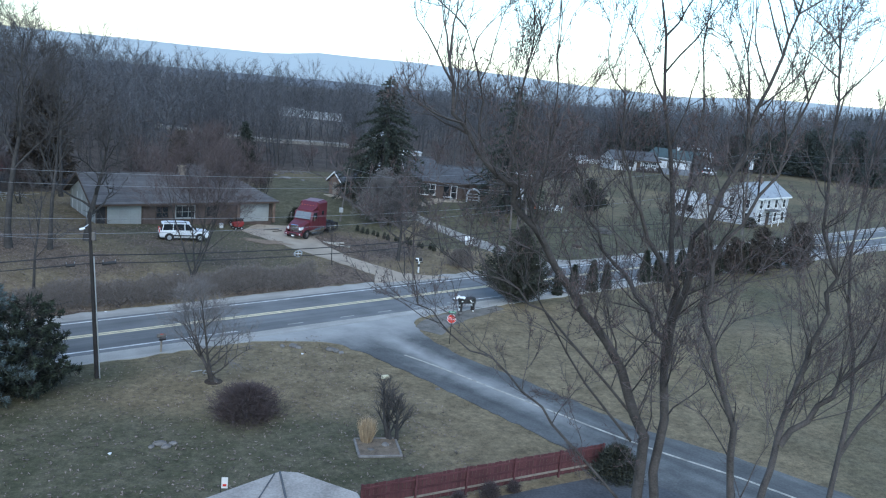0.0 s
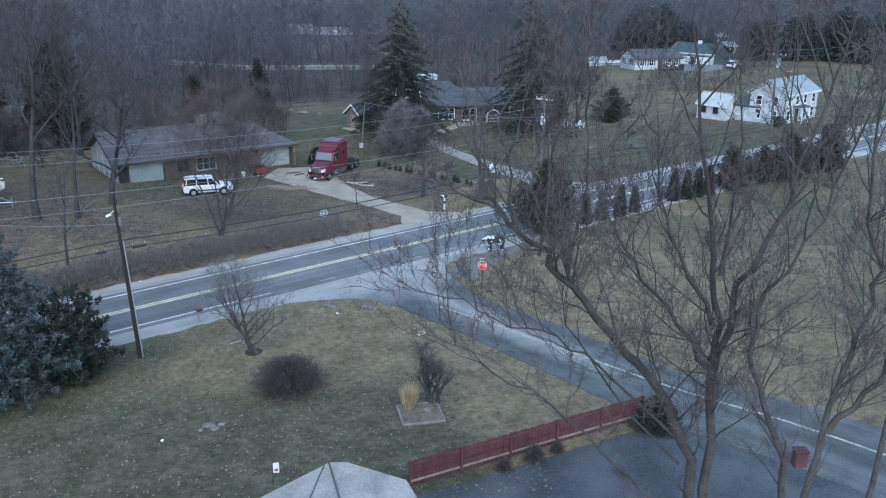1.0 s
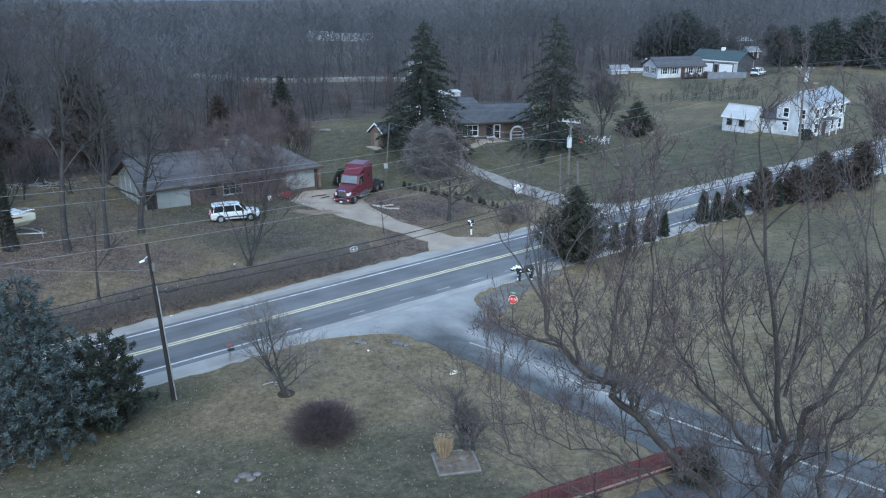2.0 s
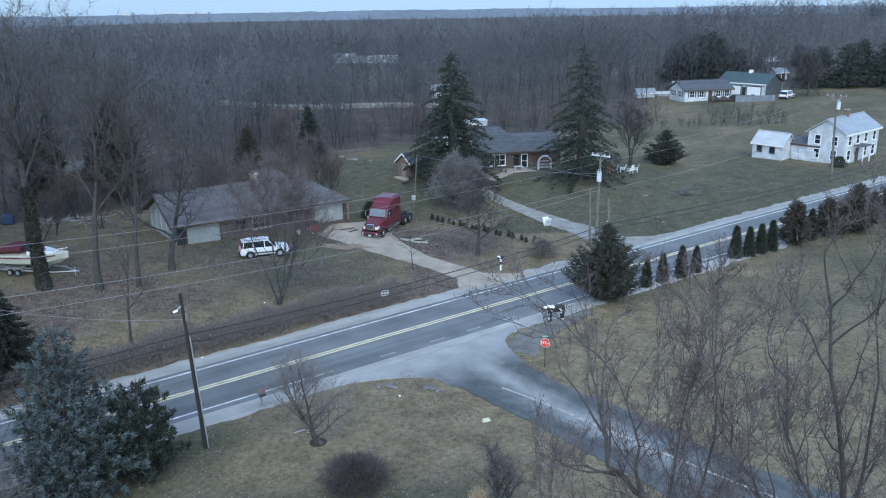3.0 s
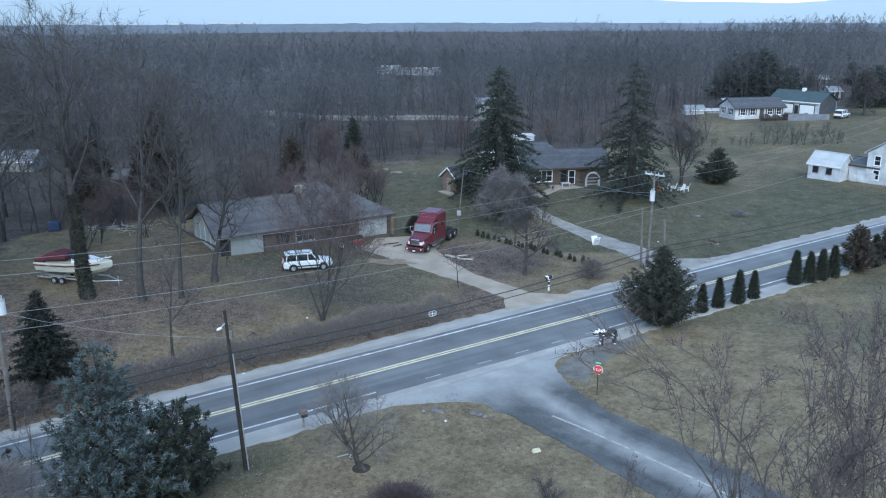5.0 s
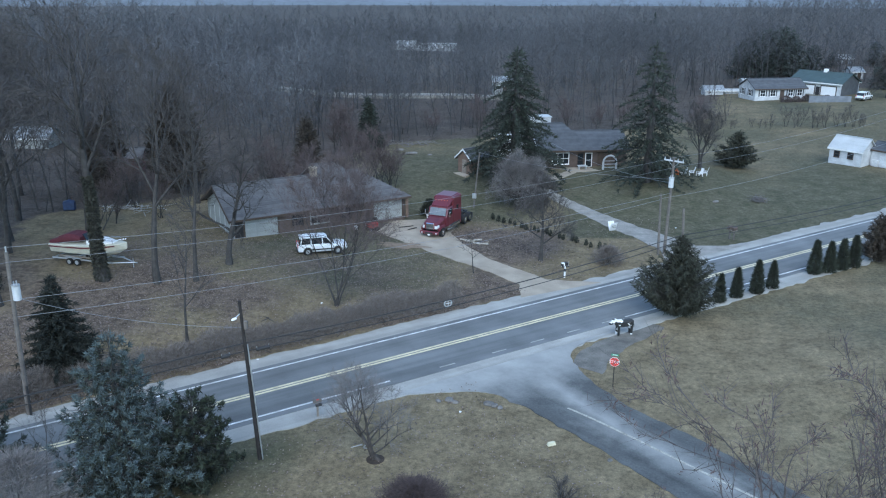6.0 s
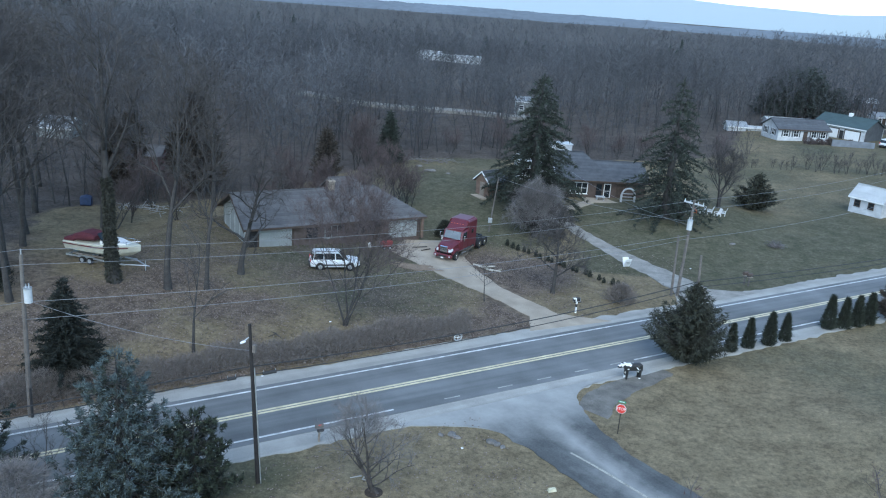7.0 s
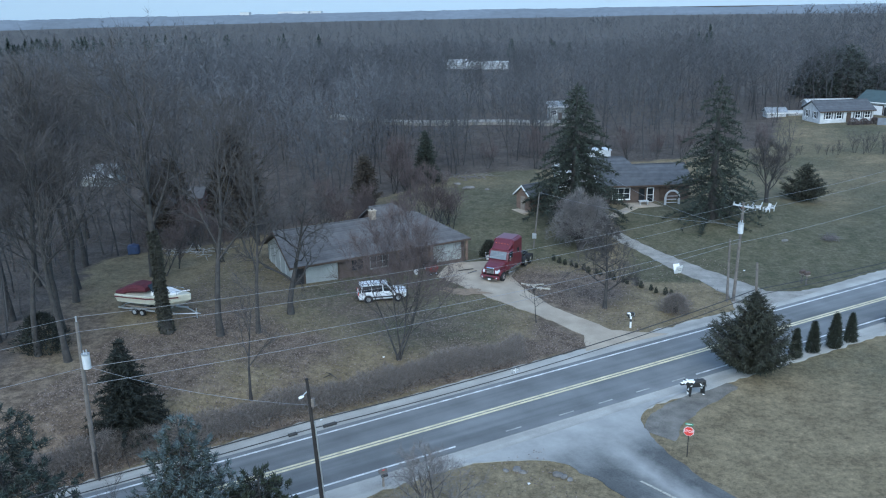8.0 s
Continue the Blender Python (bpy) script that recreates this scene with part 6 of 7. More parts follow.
fc.body, fc.size, fc.align_x, fc.align_y, fc.extrude = "STOP", 0.27, "CENTER", "CENTER", 0.003
fc.materials.append(white_plain)
fo = new("lettering", fc)
fo.parent = pl
fo.matrix_basis = pose(0, -0.024, 1.95, 90, 0, 0)
part("street_name_plate", boxes(((0, 0.02, 2.46), (0.5, 0.012, 0.13))), sign_green, st, "green street-name plate")
part("name_bar", boxes(((0, 0.012, 2.46), (0.34, 0.006, 0.04))), white_plain, st)
st.matrix_basis = pose(1.85, 60.6, ground_z(1.85, 60.6), 0, 0, -12)

mb = thing("mailbox", -17.7, 55.2, ground_z(-17.7, 55.2), 36, "grey mailbox with newspaper tube on a wooden post", "mailbox")
part("post", boxes(((0, 0, 0.5), (0.11, 0.11, 1.2))), timber, mb)
part("box", loft([rounded(-0.28, 1.05, 1.3, 0.11, 0.05), rounded(0.28, 1.05, 1.3, 0.11, 0.05)]), pole_wood, mb)
part("door", boxes(((0.29, 0, 1.17), (0.02, 0.2, 0.22)), bevel=0.008), galv, mb)
part("flag", boxes(((0.0, -0.12, 1.3), (0.18, 0.015, 0.07))), sign_red, mb)
part("newspaper_tube", boxes(((0, -0.25, 0.98), (0.45, 0.16, 0.16)), bevel=0.02), black_paint, mb)
mb2 = thing("mailbox", -0.75, 83.3, ground_z(-0.75, 83.3), 20, "black-and-white patched mailbox on a white post", "mailbox")
part("post", boxes(((0, 0, 0.55), (0.14, 0.14, 1.3)), bevel=0.01), white_plain, mb2)
part("box", loft([rounded(-0.36, 1.15, 1.5, 0.15, 0.07), rounded(0.3, 1.15, 1.5, 0.15, 0.07)]), white_plain, mb2)
for c, s in (((0.1, 0, 1.36), (0.36, 0.33, 0.3)), ((-0.28, 0, 1.3), (0.18, 0.33, 0.24)), ((0, 0, 0.75), (0.16, 0.16, 0.3))):
    part("patch", boxes((c, s), bevel=0.01), black_paint, mb2)
part("arm", boxes(((0.05, 0, 1.08), (0.7, 0.1, 0.1))), black_paint, mb2)
mb3 = thing("mailbox", 17.5, 96.3, ground_z(17.5, 96.3), 126, "brown double mailbox on a broad wooden stand", "mailbox")
for s in (-0.3, 0.3):
    part("post", boxes(((s, 0, 0.5), (0.12, 0.12, 1.2))), pole_wood, mb3)
    part("box", loft([[(s * 1.0 + p[1], p[0], p[2]) for p in rounded(q, 1.1, 1.45, 0.17, 0.07)] for q in (-0.3, 0.3)]), brick_dark, mb3)
part("shelf", boxes(((0, 0, 1.05), (1.1, 0.5, 0.08)), bevel=0.01), timber, mb3)

# roadside statue, one plain mesh
bm = bmesh.new()
for c, s in (((0, 0, 0.95), (1.25, 0.5, 0.55)), ((0.72, 0, 1.15), (0.36, 0.3, 0.36)), ((0.95, 0, 1.02), (0.3, 0.22, 0.22))):
    box(bm, c, s, bevel=0.12 if s[0] > 1 else 0.06)
for lx in (-0.48, 0.45):
    for ly in (-0.16, 0.16):
        rod(bm, (lx, ly, -0.05), (lx, ly, 0.8), 0.07, 0.1)
rod(bm, (-0.64, 0, 1.1), (-0.72, 0, 0.55), 0.03, 0.02)
statue = tagged(part("yard_statue", bm, white_plain, None), "black-and-white patched four-legged yard statue", "statue")
statue.matrix_basis = pose(3.5, 69.9, ground_z(3.5, 69.9), 0, 0, 200) @ Matrix.Diagonal((1.2, 1.1, 1.05, 1))
pm = bpy.data.materials.new("black_and_white_patches")
pm.use_nodes = True
pn = pm.node_tree
pv = pn.nodes.new("ShaderNodeTexNoise")
pv.inputs["Scale"].default_value = 2.1
pcx = pn.nodes.new("ShaderNodeTexCoord")
pr = pn.nodes.new("ShaderNodeValToRGB")
pr.color_ramp.elements[0].position, pr.color_ramp.elements[1].position = 0.53, 0.56
pr.color_ramp.elements[0].color, pr.color_ramp.elements[1].color = (0.02, 0.02, 0.02, 1), (0.8, 0.8, 0.8, 1)
pn.links.new(pcx.outputs["Object"], pv.inputs["Vector"])
pn.links.new(pv.outputs["Fac"], pr.inputs["Fac"])
pn.links.new(pr.outputs["Color"], pn.nodes["Principled BSDF"].inputs["Base Color"])
statue.data.materials[0] = pm

sg = thing("sandwich_board", 5.1, 99.4, ground_z(5.1, 99.4), 25, "white folding sign board beside the driveway", "sign")
for s in (-1, 1):
    part("board", box(bmesh.new(), (0, s * 0.22, 0.5), (0.75, 0.04, 1.05), Matrix.Rotation(radians(-s * 22), 4, "X")), white_plain, sg)
part("lettering_bar", boxes(((0, -0.34, 0.62), (0.5, 0.03, 0.07)), ((0, -0.39, 0.46), (0.4, 0.03, 0.07))), pale_wall, sg)

for k, (cx, cy, rz) in enumerate(((16.4, 121.4, 10), (17.6, 122.0, -5), (18.6, 121.6, 25), (19.5, 122.6, -15))):
    if k == 0:
        ch = thing("lawn_chair", cx, cy, ground_z(cx, cy), rz, "white slatted lawn chair under the spruce", "chair", "lawn chairs")
        part("seat", boxes(*[((-0.22 + 0.11 * j, 0, 0.36), (0.09, 0.55, 0.03)) for j in range(5)]), white_plain, ch)
        bb = bmesh.new()
        for j in range(5):
            box(bb, (0.36, -0.24 + 0.12 * j, 0.72), (0.03, 0.1, 0.8), Matrix.Rotation(radians(18), 4, "Y"))
        part("backrest", bb, white_plain, ch)
        for s in (-0.3, 0.3):
            part("armrest", boxes(((-0.05, s, 0.58), (0.7, 0.12, 0.03)), bevel=0.008), white_plain, ch)
            for lx in (-0.32, 0.26):
                part("leg", boxes(((lx, s, 0.28), (0.06, 0.05, 0.58))), white_plain, ch)
    else:
        copy_thing(ch, pose(cx, cy, ground_z(cx, cy), 0, 0, rz))
oc = thing("toy_chair", 15.6, 121.6, ground_z(15.6, 121.6), 0, "small orange plastic chair on the lawn", "chair")
part("seat", boxes(((0, 0, 0.35), (0.5, 0.5, 0.06)), bevel=0.02), orange_plastic, oc)
part("backrest", boxes(((0, 0.24, 0.65), (0.5, 0.06, 0.55)), bevel=0.02), orange_plastic, oc)
part("base", boxes(((0, 0, 0.16), (0.42, 0.42, 0.34)), bevel=0.03), orange_plastic, oc)

ct = thing("garden_cart", -21.7, 95.3, ground_z(-21.7, 95.3), 35, "red plastic garden dump cart by the garage", "cart")
part("tub", loft([rounded(-0.65, 0.62, 1.05, 0.5, 0.05), rounded(-0.45, 0.45, 1.05, 0.5, 0.05), rounded(0.6, 0.45, 1.15, 0.5, 0.05), rounded(0.85, 0.75, 1.2, 0.5, 0.05)]), red_plastic, ct)
part("chassis", boxes(((0, 0, 0.4), (1.2, 0.5, 0.06))), black_paint, ct)
part("handle", rods(((-0.6, 0, 0.4), (-1.4, 0, 0.7), 0.025), ((-1.4, -0.18, 0.7), (-1.4, 0.18, 0.7), 0.025)), black_paint, ct)
for wx in (-0.4, 0.5):
    for s in (-1, 1):
        wheel(ct, wx, s * 0.5, 0.24, 0.12)
gm = thing("garden_mower", -22.3, 97.2, ground_z(-22.3, 97.2), 20, "dark riding mower parked beside the garage door", "mower")
part("deck", boxes(((0, 0, 0.3), (1.3, 1.0, 0.2)), bevel=0.06), black_paint, gm)
part("bonnet", loft([rounded(0.1, 0.4, 0.95, 0.35, 0.1), rounded(0.85, 0.4, 0.85, 0.33, 0.12)]), pole_dark, gm)
part("seat", boxes(((-0.4, 0, 0.75), (0.4, 0.45, 0.12)), ((-0.6, 0, 0.98), (0.1, 0.42, 0.4)), bevel=0.04), black_paint, gm)
part("steering_column", rods(((0.05, 0, 0.8), (-0.1, 0, 1.05), 0.03)), black_paint, gm)
for wx, rr in ((-0.5, 0.28), (0.6, 0.2)):
    for s in (-1, 1):
        wheel(gm, wx, s * 0.45, rr, 0.18)
for k, (px, py, m_, lab) in enumerate(((-16.2, 102.2, white_plain, "white plastic bucket by the shrub"), (-15.3, 101.6, galv, "grey metal pail beside the truck"), (-23.4, 95.0, white_plain, "white plastic bucket near the garage"), (-14.9, 102.4, white_plain, "white plastic bucket by the shrub"))):
    b_ = thing("bucket", px, py, ground_z(px, py), 0, lab, "bucket", "buckets")
    part("pail", rod(bmesh.new(), (0, 0, 0), (0, 0, 0.45), 0.2, 0.25, 14), m_, b_)
    part("rim", rod(bmesh.new(), (0, 0, 0.42), (0, 0, 0.46), 0.265, 0.265, 14), m_, b_)
    part("handle", rods(((-0.25, 0, 0.44), (0, 0.0, 0.62), 0.012), ((0, 0, 0.62), (0.25, 0, 0.44), 0.012), n=5), galv, b_)
for px, py, rz, ln in ((-18.2, 97.6, 30, 1.8), (-17.4, 97.0, 50, 1.3)):
    b_ = thing("loose_plank", px, py, ground_z(px, py) + 0.06, rz, "dark loose plank lying on the driveway", "plank", "loose planks")
    part("board", boxes(((0, 0, 0.04), (ln, 0.16, 0.06)), bevel=0.01), pole_dark, b_)
for px, py, rz, ln, lift in ((-10.9, 94.3, -20, 1.7, 0), (-10.3, 93.7, -34, 2.0, 0), (-9.2, 93.5, -15, 1.3, 0), (-9.9, 94.1, 25, 1.2, 0.16), (-8.8, 93.9, 60, 0.8, 0)):
    lg = thing("log", px, py, ground_z(px, py), rz, "pale weathered log lying on the leafy yard", "log", "logs beside the driveway")
    part("stem", rods(((-ln / 2, 0, 0.1 + lift), (ln / 2, 0, 0.1 + lift), 0.1), n=9), pale_timber if ln > 1 else timber, lg)

# red board fence
fa, fb_ = Vector((-2.75, 35.5, 0)), Vector((9.2, 41.3, 0))
fl = (fb_ - fa).length
frz = math.degrees(math.atan2(fb_.y - fa.y, fb_.x - fa.x))
fence = thing("board_fence", fa.x, fa.y, 0, frz, "faded dark red wooden board fence", "fence")
bme = bmesh.new()
box(bme, (0, 0, 0), (0.185, 0.022, 1.3), bevel=0.004)
board_me = bpy.data.meshes.new("board")
bme.to_mesh(board_me)
bme.free()
board_me.materials.append(red_fence_mat)
frng = random.Random(5)
n_ = int(fl / 0.2)
for k in range(n_):
    ob = new("board", board_me)
    ob.parent = fence
    px = (k + 0.5) * fl / n_
    w = fa.lerp(fb_, px / fl)
    ob.matrix_basis = pose(px, 0, ground_z(w.x, w.y) + 0.72 + frng.uniform(-0.02, 0.02), frng.uniform(-1, 1), frng.uniform(-0.8, 0.8), 0)
for k in range(6):
    px = k * fl / 5
    w = fa.lerp(fb_, k / 5)
    part("post", boxes(((px, -0.08, ground_z(w.x, w.y) + 0.7), (0.1, 0.1, 1.5)), bevel=0.01), red_fence_mat, fence)
for hz_ in (0.3, 0.72, 1.16):
    a, b = ground_z(*fa[:2]) + hz_, ground_z(*fb_[:2]) + hz_
    part("rail", solid(bmesh.new(), [(0, -0.02, a), (fl, -0.02, b), (fl, -0.02, b + 0.09), (0, -0.02, a + 0.09)], (0, -0.05, 0)), timber if hz_ < 0.5 else red_fence_mat, fence)

# planter ring, stones and small litter on the lawn
bed_soil = mat("dry_bed_litter", (0.15, 0.12, 0.09), 0.95, vary=0.35, scale=3, fine=15, bump=0.5)
pl_ = thing("flower_bed", -2.35, 42.2, ground_z(-2.35, 42.2), 12, "square stone-edged flower bed on the lawn", "garden bed")
for c, s in (((0, -1.05, 0.06), (2.3, 0.13, 0.16)), ((0, 1.05, 0.06), (2.3, 0.13, 0.16)), ((-1.1, 0, 0.06), (0.13, 1.9, 0.16)), ((1.1, 0, 0.06), (0.13, 1.9, 0.16))):
    part("edging", boxes((c, s), bevel=0.04), stone_mat, pl_)
part("soil", boxes(((0, 0, 0.03), (2.1, 2.0, 0.1)), bevel=0.02), bed_soil, pl_)
srng = random.Random(3)


def stone(x, y, s, label="weathered grey field stone on the grass", group="field stones"):
    bm = bmesh.new()
    bmesh.ops.create_icosphere(bm, subdivisions=2, radius=0.5)
    k = srng.random() * 50
    for v in bm.verts:
        v.co *= 1 + 0.35 * noise.noise(v.co * 1.8 + Vector((k, 0, 0)))
        v.co.x *= s * 1.4
        v.co.y *= s
        v.co.z *= s * 0.55
    ob = part("stone", bm, stone_mat, None)
    ob.matrix_basis = pose(x, y, ground_z(x, y) + s * 0.12, 0, 0, srng.random() * 360)
    return tagged(ob, label, "stone", group)


for x, y, s in ((-13.4, 41.3, 0.5), (-13.0, 41.0, 0.4), (-12.8, 41.4, 0.35), (-13.7, 40.9, 0.3), (-9.3, 58.0, 0.55), (-8.9, 57.7, 0.4), (-6.6, 57.6, 0.6), (-6.2, 57.4, 0.45), (-10.0, 57.8, 0.35), (-5.8, 57.1, 0.35), (-15.4, 56.4, 0.5), (-14.9, 56.6, 0.35), (-22.6, 131, 1.0), (-22.0, 131.6, 0.8), (-19.5, 130.5, 0.6), (-24.5, 134, 0.9), (-2.0, 42.6, 0.4), (-2.7, 41.9, 0.35), (18.6, 110.5, 0.6), (0.9, 51.2, 0.3)):
    stone(x, y, s)
for x, y in ((-15.4, 39.9), (-22, 73.5), (-24.5, 63.5), (-29.5, 62.5), (-8.4, 56.4), (12.3, 100.5)):
    lt = thing("litter_scrap", x, y, ground_z(x, y), srng.random() * 90, "small white scrap of litter on the grass", "litter", "litter scraps")
    part("scrap", solid(bmesh.new(), [(-0.09, -0.06, 0.01), (0.08, -0.06, 0.04), (0.1, 0.06, 0.02), (-0.06, 0.08, 0.05)], (0.01, 0.01, 0.03)), white_plain, lt)
fg = thing("garden_flag", -9.0, 35.8, ground_z(-9.0, 35.8), 10, "white garden flag with red detail on a stick", "flag")
part("stick", rods(((0, 0, -0.1), (0, 0, 1.25), 0.015), ((0, 0, 1.25), (0.32, 0, 1.25), 0.012), n=6), black_paint, fg)
part("cloth", loft([[(0.02, 0, 0.7), (0.3, 0.02, 0.68), (0.3, 0.035, 0.68), (0.02, 0.015, 0.7)], [(0.02, 0.02, 1.24), (0.3, 0, 1.24), (0.3, 0.015, 1.24), (0.02, 0.035, 1.24)]]), white_plain, fg)
part("red_band", boxes(((0.16, -0.004, 0.85), (0.16, 0.014, 0.1))), sign_red, fg)
bl = thing("blue_barrel_cover", -57.0, 95.2, ground_z(-57, 95.2), 20, "blue tarpaulin-covered box on the lawn", "covered box")
part("cover", loft([rounded(-0.6, 0.0, 1.0, 0.5, 0.1), rounded(0.0, 0.0, 1.15, 0.55, 0.12), rounded(0.6, 0.0, 0.95, 0.5, 0.1)]), blue_tarp, bl)
mk = thing("road_marker", 15.6, 36.8, ground_z(15.6, 36.8), 0, "small red marker box beside the side road", "marker")
part("box", boxes(((0, 0, 0.4), (0.6, 0.5, 0.8)), bevel=0.05), red_fence_mat, mk)
part("lid", boxes(((0, 0, 0.83), (0.68, 0.58, 0.08)), bevel=0.02), red_fence_mat, mk)
bp_ = thing("brush_pile", 24.0, 111.6, ground_z(24, 111.6), 0, "tan pile of cut brush on the lawn", "brush pile")
prng = np.random.default_rng(8)
nn = 420
pp = prng.normal(size=(nn, 3)) * [0.42, 0.3, 0.2] + [0, 0, 0.35]
pp[:, 2] = np.abs(pp[:, 2])
dd = prng.normal(size=(nn, 3)) * [0.4, 0.3, 0.15]
v, f = slivers(pp, dd, np.full(nn, 0.06), prng)
o_ = new("sticks", raw_mesh("sticks", v, [f], [twig_pale]))
o_.parent = bp_

# ---------------------------------------------------------------- planting, near to far

# maple beside the drone: its stems and their limbs
mrng = np.random.default_rng(77)
maple = thing("maple_tree", 5.4, 20.7, ground_z(5.4, 20.7), 0, "bare multi-stemmed maple with reddish buds", "tree")
m0 = np.array([5.4, 20.7, ground_z(5.4, 20.7)])
MAPLE_LIMBS = (  # radius at the foot, points
    (0.3, [(5.0, 20.6, -0.3), (4.95, 20.5, 6), (4.6, 20.25, 10.9), (3.75, 19.95, 12.45), (2.9, 19.55, 13.65), (2.15, 19.2, 14.6), (1.0, 18.3, 16.0), (0.35, 17.9, 16.8), (-0.3, 17.5, 17.5), (-0.85, 17.2, 18.2), (-1.0, 17.2, 19.6)]),
    (0.1, [(1.0, 18.3, 16.0), (1.15, 18.3, 17.2), (1.25, 18.3, 18.4), (1.1, 18.3, 20.0)]),
    (0.09, [(0.35, 17.9, 16.8), (0.5, 17.6, 18.8), (0.54, 17.6, 20.4)]),
    (0.08, [(-0.3, 17.5, 17.5), (-0.4, 17.3, 18.8), (-0.94, 17.3, 20.2)]),
    (0.28, [(5.4, 20.7, -0.3), (5.3, 20.5, 7), (5.01, 20.3, 11.3), (4.62, 19.9, 13.6), (4.56, 19.6, 14.7), (4.3, 19.6, 16.3), (3.75, 19.6, 18.7), (3.4, 19.6, 20.8)]),
    (0.17, [(4.72, 20.0, 12.8), (4.55, 19.0, 14.6), (4.35, 18.2, 16.1), (4.85, 17.6, 17.5), (4.9, 17.5, 18.8), (5.36, 17.5, 20.2), (5.5, 17.4, 21.4)]),
    (0.09, [(4.88, 17.5, 18.2), (4.7, 17.5, 19.4), (4.53, 17.5, 20.8)]),
    (0.1, [(4.4, 19.2, 16.0), (4.42, 19.3, 18.8), (4.3, 19.3, 20.5)]),
    (0.13, [(4.62, 19.95, 13.3), (3.99, 20.5, 14.2), (3.22, 21.0, 15.2), (2.48, 21.0, 16.3), (2.2, 21.0, 17.8)]),
    (0.11, [(4.56, 19.6, 14.6), (3.44, 19.2, 16.4), (2.9, 19.2, 17.6), (2.7, 19.2, 19.4)]),
    (0.2, [(6.6, 18.9, -0.3), (6.65, 18.8, 6), (6.18, 18.5, 11.1), (5.15, 18.2, 13.6), (4.8, 18.1, 14.7), (4.75, 17.9, 16.0), (5.6, 17.8, 17.6), (6.1, 17.6, 19.6)]),
    (0.26, [(8.2, 23.8, -0.3), (9.0, 24.1, 4), (9.69, 24.4, 7.8), (9.98, 24.5, 9.1), (10.2, 24.4, 11.2), (10.35, 24.2, 12.8), (10.45, 24.0, 14.4), (9.8, 24.0, 16.5), (9.6, 24.0, 19.2), (9.35, 24.0, 21.2)]),
    (0.19, [(9.98, 24.5, 9.1), (11.0, 24.5, 10.4), (11.8, 24.5, 11.5), (12.8, 24.5, 12.4), (13.6, 24.6, 14.6), (13.9, 24.6, 18.4)]),
    (0.24, [(12.0, 26.0, -0.3), (12.9, 26.4, 6.0), (13.2, 26.8, 10.0), (12.6, 27.2, 14.5), (12.9, 27.6, 19.6)]),
    (0.14, [(13.0, 26.6, 8.0), (14.4, 26.4, 11.0), (15.0, 26.4, 15.0), (15.4, 26.4, 19.0)]),
    (0.1, [(4.9, 20.5, 8.2), (2.6, 21.0, 10.7), (1.2, 21.0, 11.8), (-0.25, 21.0, 12.8), (-1.15, 21.0, 13.5), (-1.8, 21.0, 14.6)]),
    (0.09, [(4.4, 20.2, 11.2), (1.72, 19.5, 13.96), (0.66, 19.2, 14.56), (-0.46, 19.0, 15.0), (-1.2, 18.8, 15.6)]),
    (0.09, [(4.3, 20.4, 10.6), (2.4, 20.0, 12.8), (1.2, 19.8, 14.6), (0.8, 19.6, 16.4)]),
)
SLIM = (1, 2, 3, 6, 7, 15, 16, 17)
mo, trunk_segs = {}, []
for row_, (r, pts) in enumerate(MAPLE_LIMBS):
    r *= 0.42 if row_ in SLIM else 0.56
    trunk_segs = []
    pts = np.array(pts) - m0
    fine = []
    for a, b in zip(pts, pts[1:]):
        for k in range(3):
            fine.append(a + (b - a) * k / 3 + mrng.normal(size=3) * 0.05)
    fine.append(pts[-1])
    n = len(fine) - 1
    for i in range(n):
        trunk_segs.append((fine[i], fine[i + 1], r * (1 - 0.86 * (i / n) ** 0.8), r * (1 - 0.86 * ((i + 1) / n) ** 0.8)))
        z = fine[i][2]
        rate = 0.0 if z < 9 else 0.8 if row_ in SLIM else 1.2
        for _ in range(int(rate + mrng.random()) + (1 + int(row_ > 11)) * int(row_ in (11, 12, 13, 14) and z > 10)):
            d = fine[i + 1] - fine[i]
            d /= np.linalg.norm(d)
            ax = mrng.normal(size=3)
            ax -= d * (ax @ d)
            ax /= np.linalg.norm(ax)
            t_ = 0.55 + 0.35 * mrng.random()
            grow(mrng, fine[i], d * np.cos(t_) + ax * np.sin(t_) + [0, 0, 0.25], (1.3 + 1.6 * mrng.random()) * (1.0 if z < 15 else 0.85), 0.012 + r * 0.08, 1, mo, 3, 0.5, 0.09, (2, 4), 5, 0.15)
    grow(mrng, fine[-1], fine[-1] - fine[-2], 1.2, r * 0.12, 1, mo, 3, 0.5, 0.06, (2, 4), 5, 0.13)
    v, f = stem_tube(trunk_segs, 10)
    kind_ = "trunk" if pts[0][2] < 1 else "limb"
    o_ = new(kind_, raw_mesh(kind_, v, [f], [bark_near]))
    o_.parent = maple
segs = [s for lv in mo for s in mo[lv]]
v1, f1 = tubes([(a, b, max(r0, 0.006), max(r1, 0.005)) for a, b, r0, r1 in segs if r0 > 0.014], 5)
v2, f2 = tubes([(a, b, max(r0, 0.0055), max(r1, 0.0045)) for a, b, r0, r1 in segs if r0 <= 0.014], 3)
ends = np.array([s[1] for s in segs if s[2] < 0.02])
rep = np.repeat(np.arange(len(ends)), 3)
bd = mrng.normal(size=(len(rep), 3)) * 0.045 + [0, 0, 0.04]
v3, f3 = slivers(ends[rep] + mrng.normal(size=(len(rep), 3)) * 0.05, bd, np.full(len(rep), 0.019), mrng)
fine_ = [s for s in segs if s[2] < 0.016]
rep = np.repeat(np.arange(len(fine_)), 2)
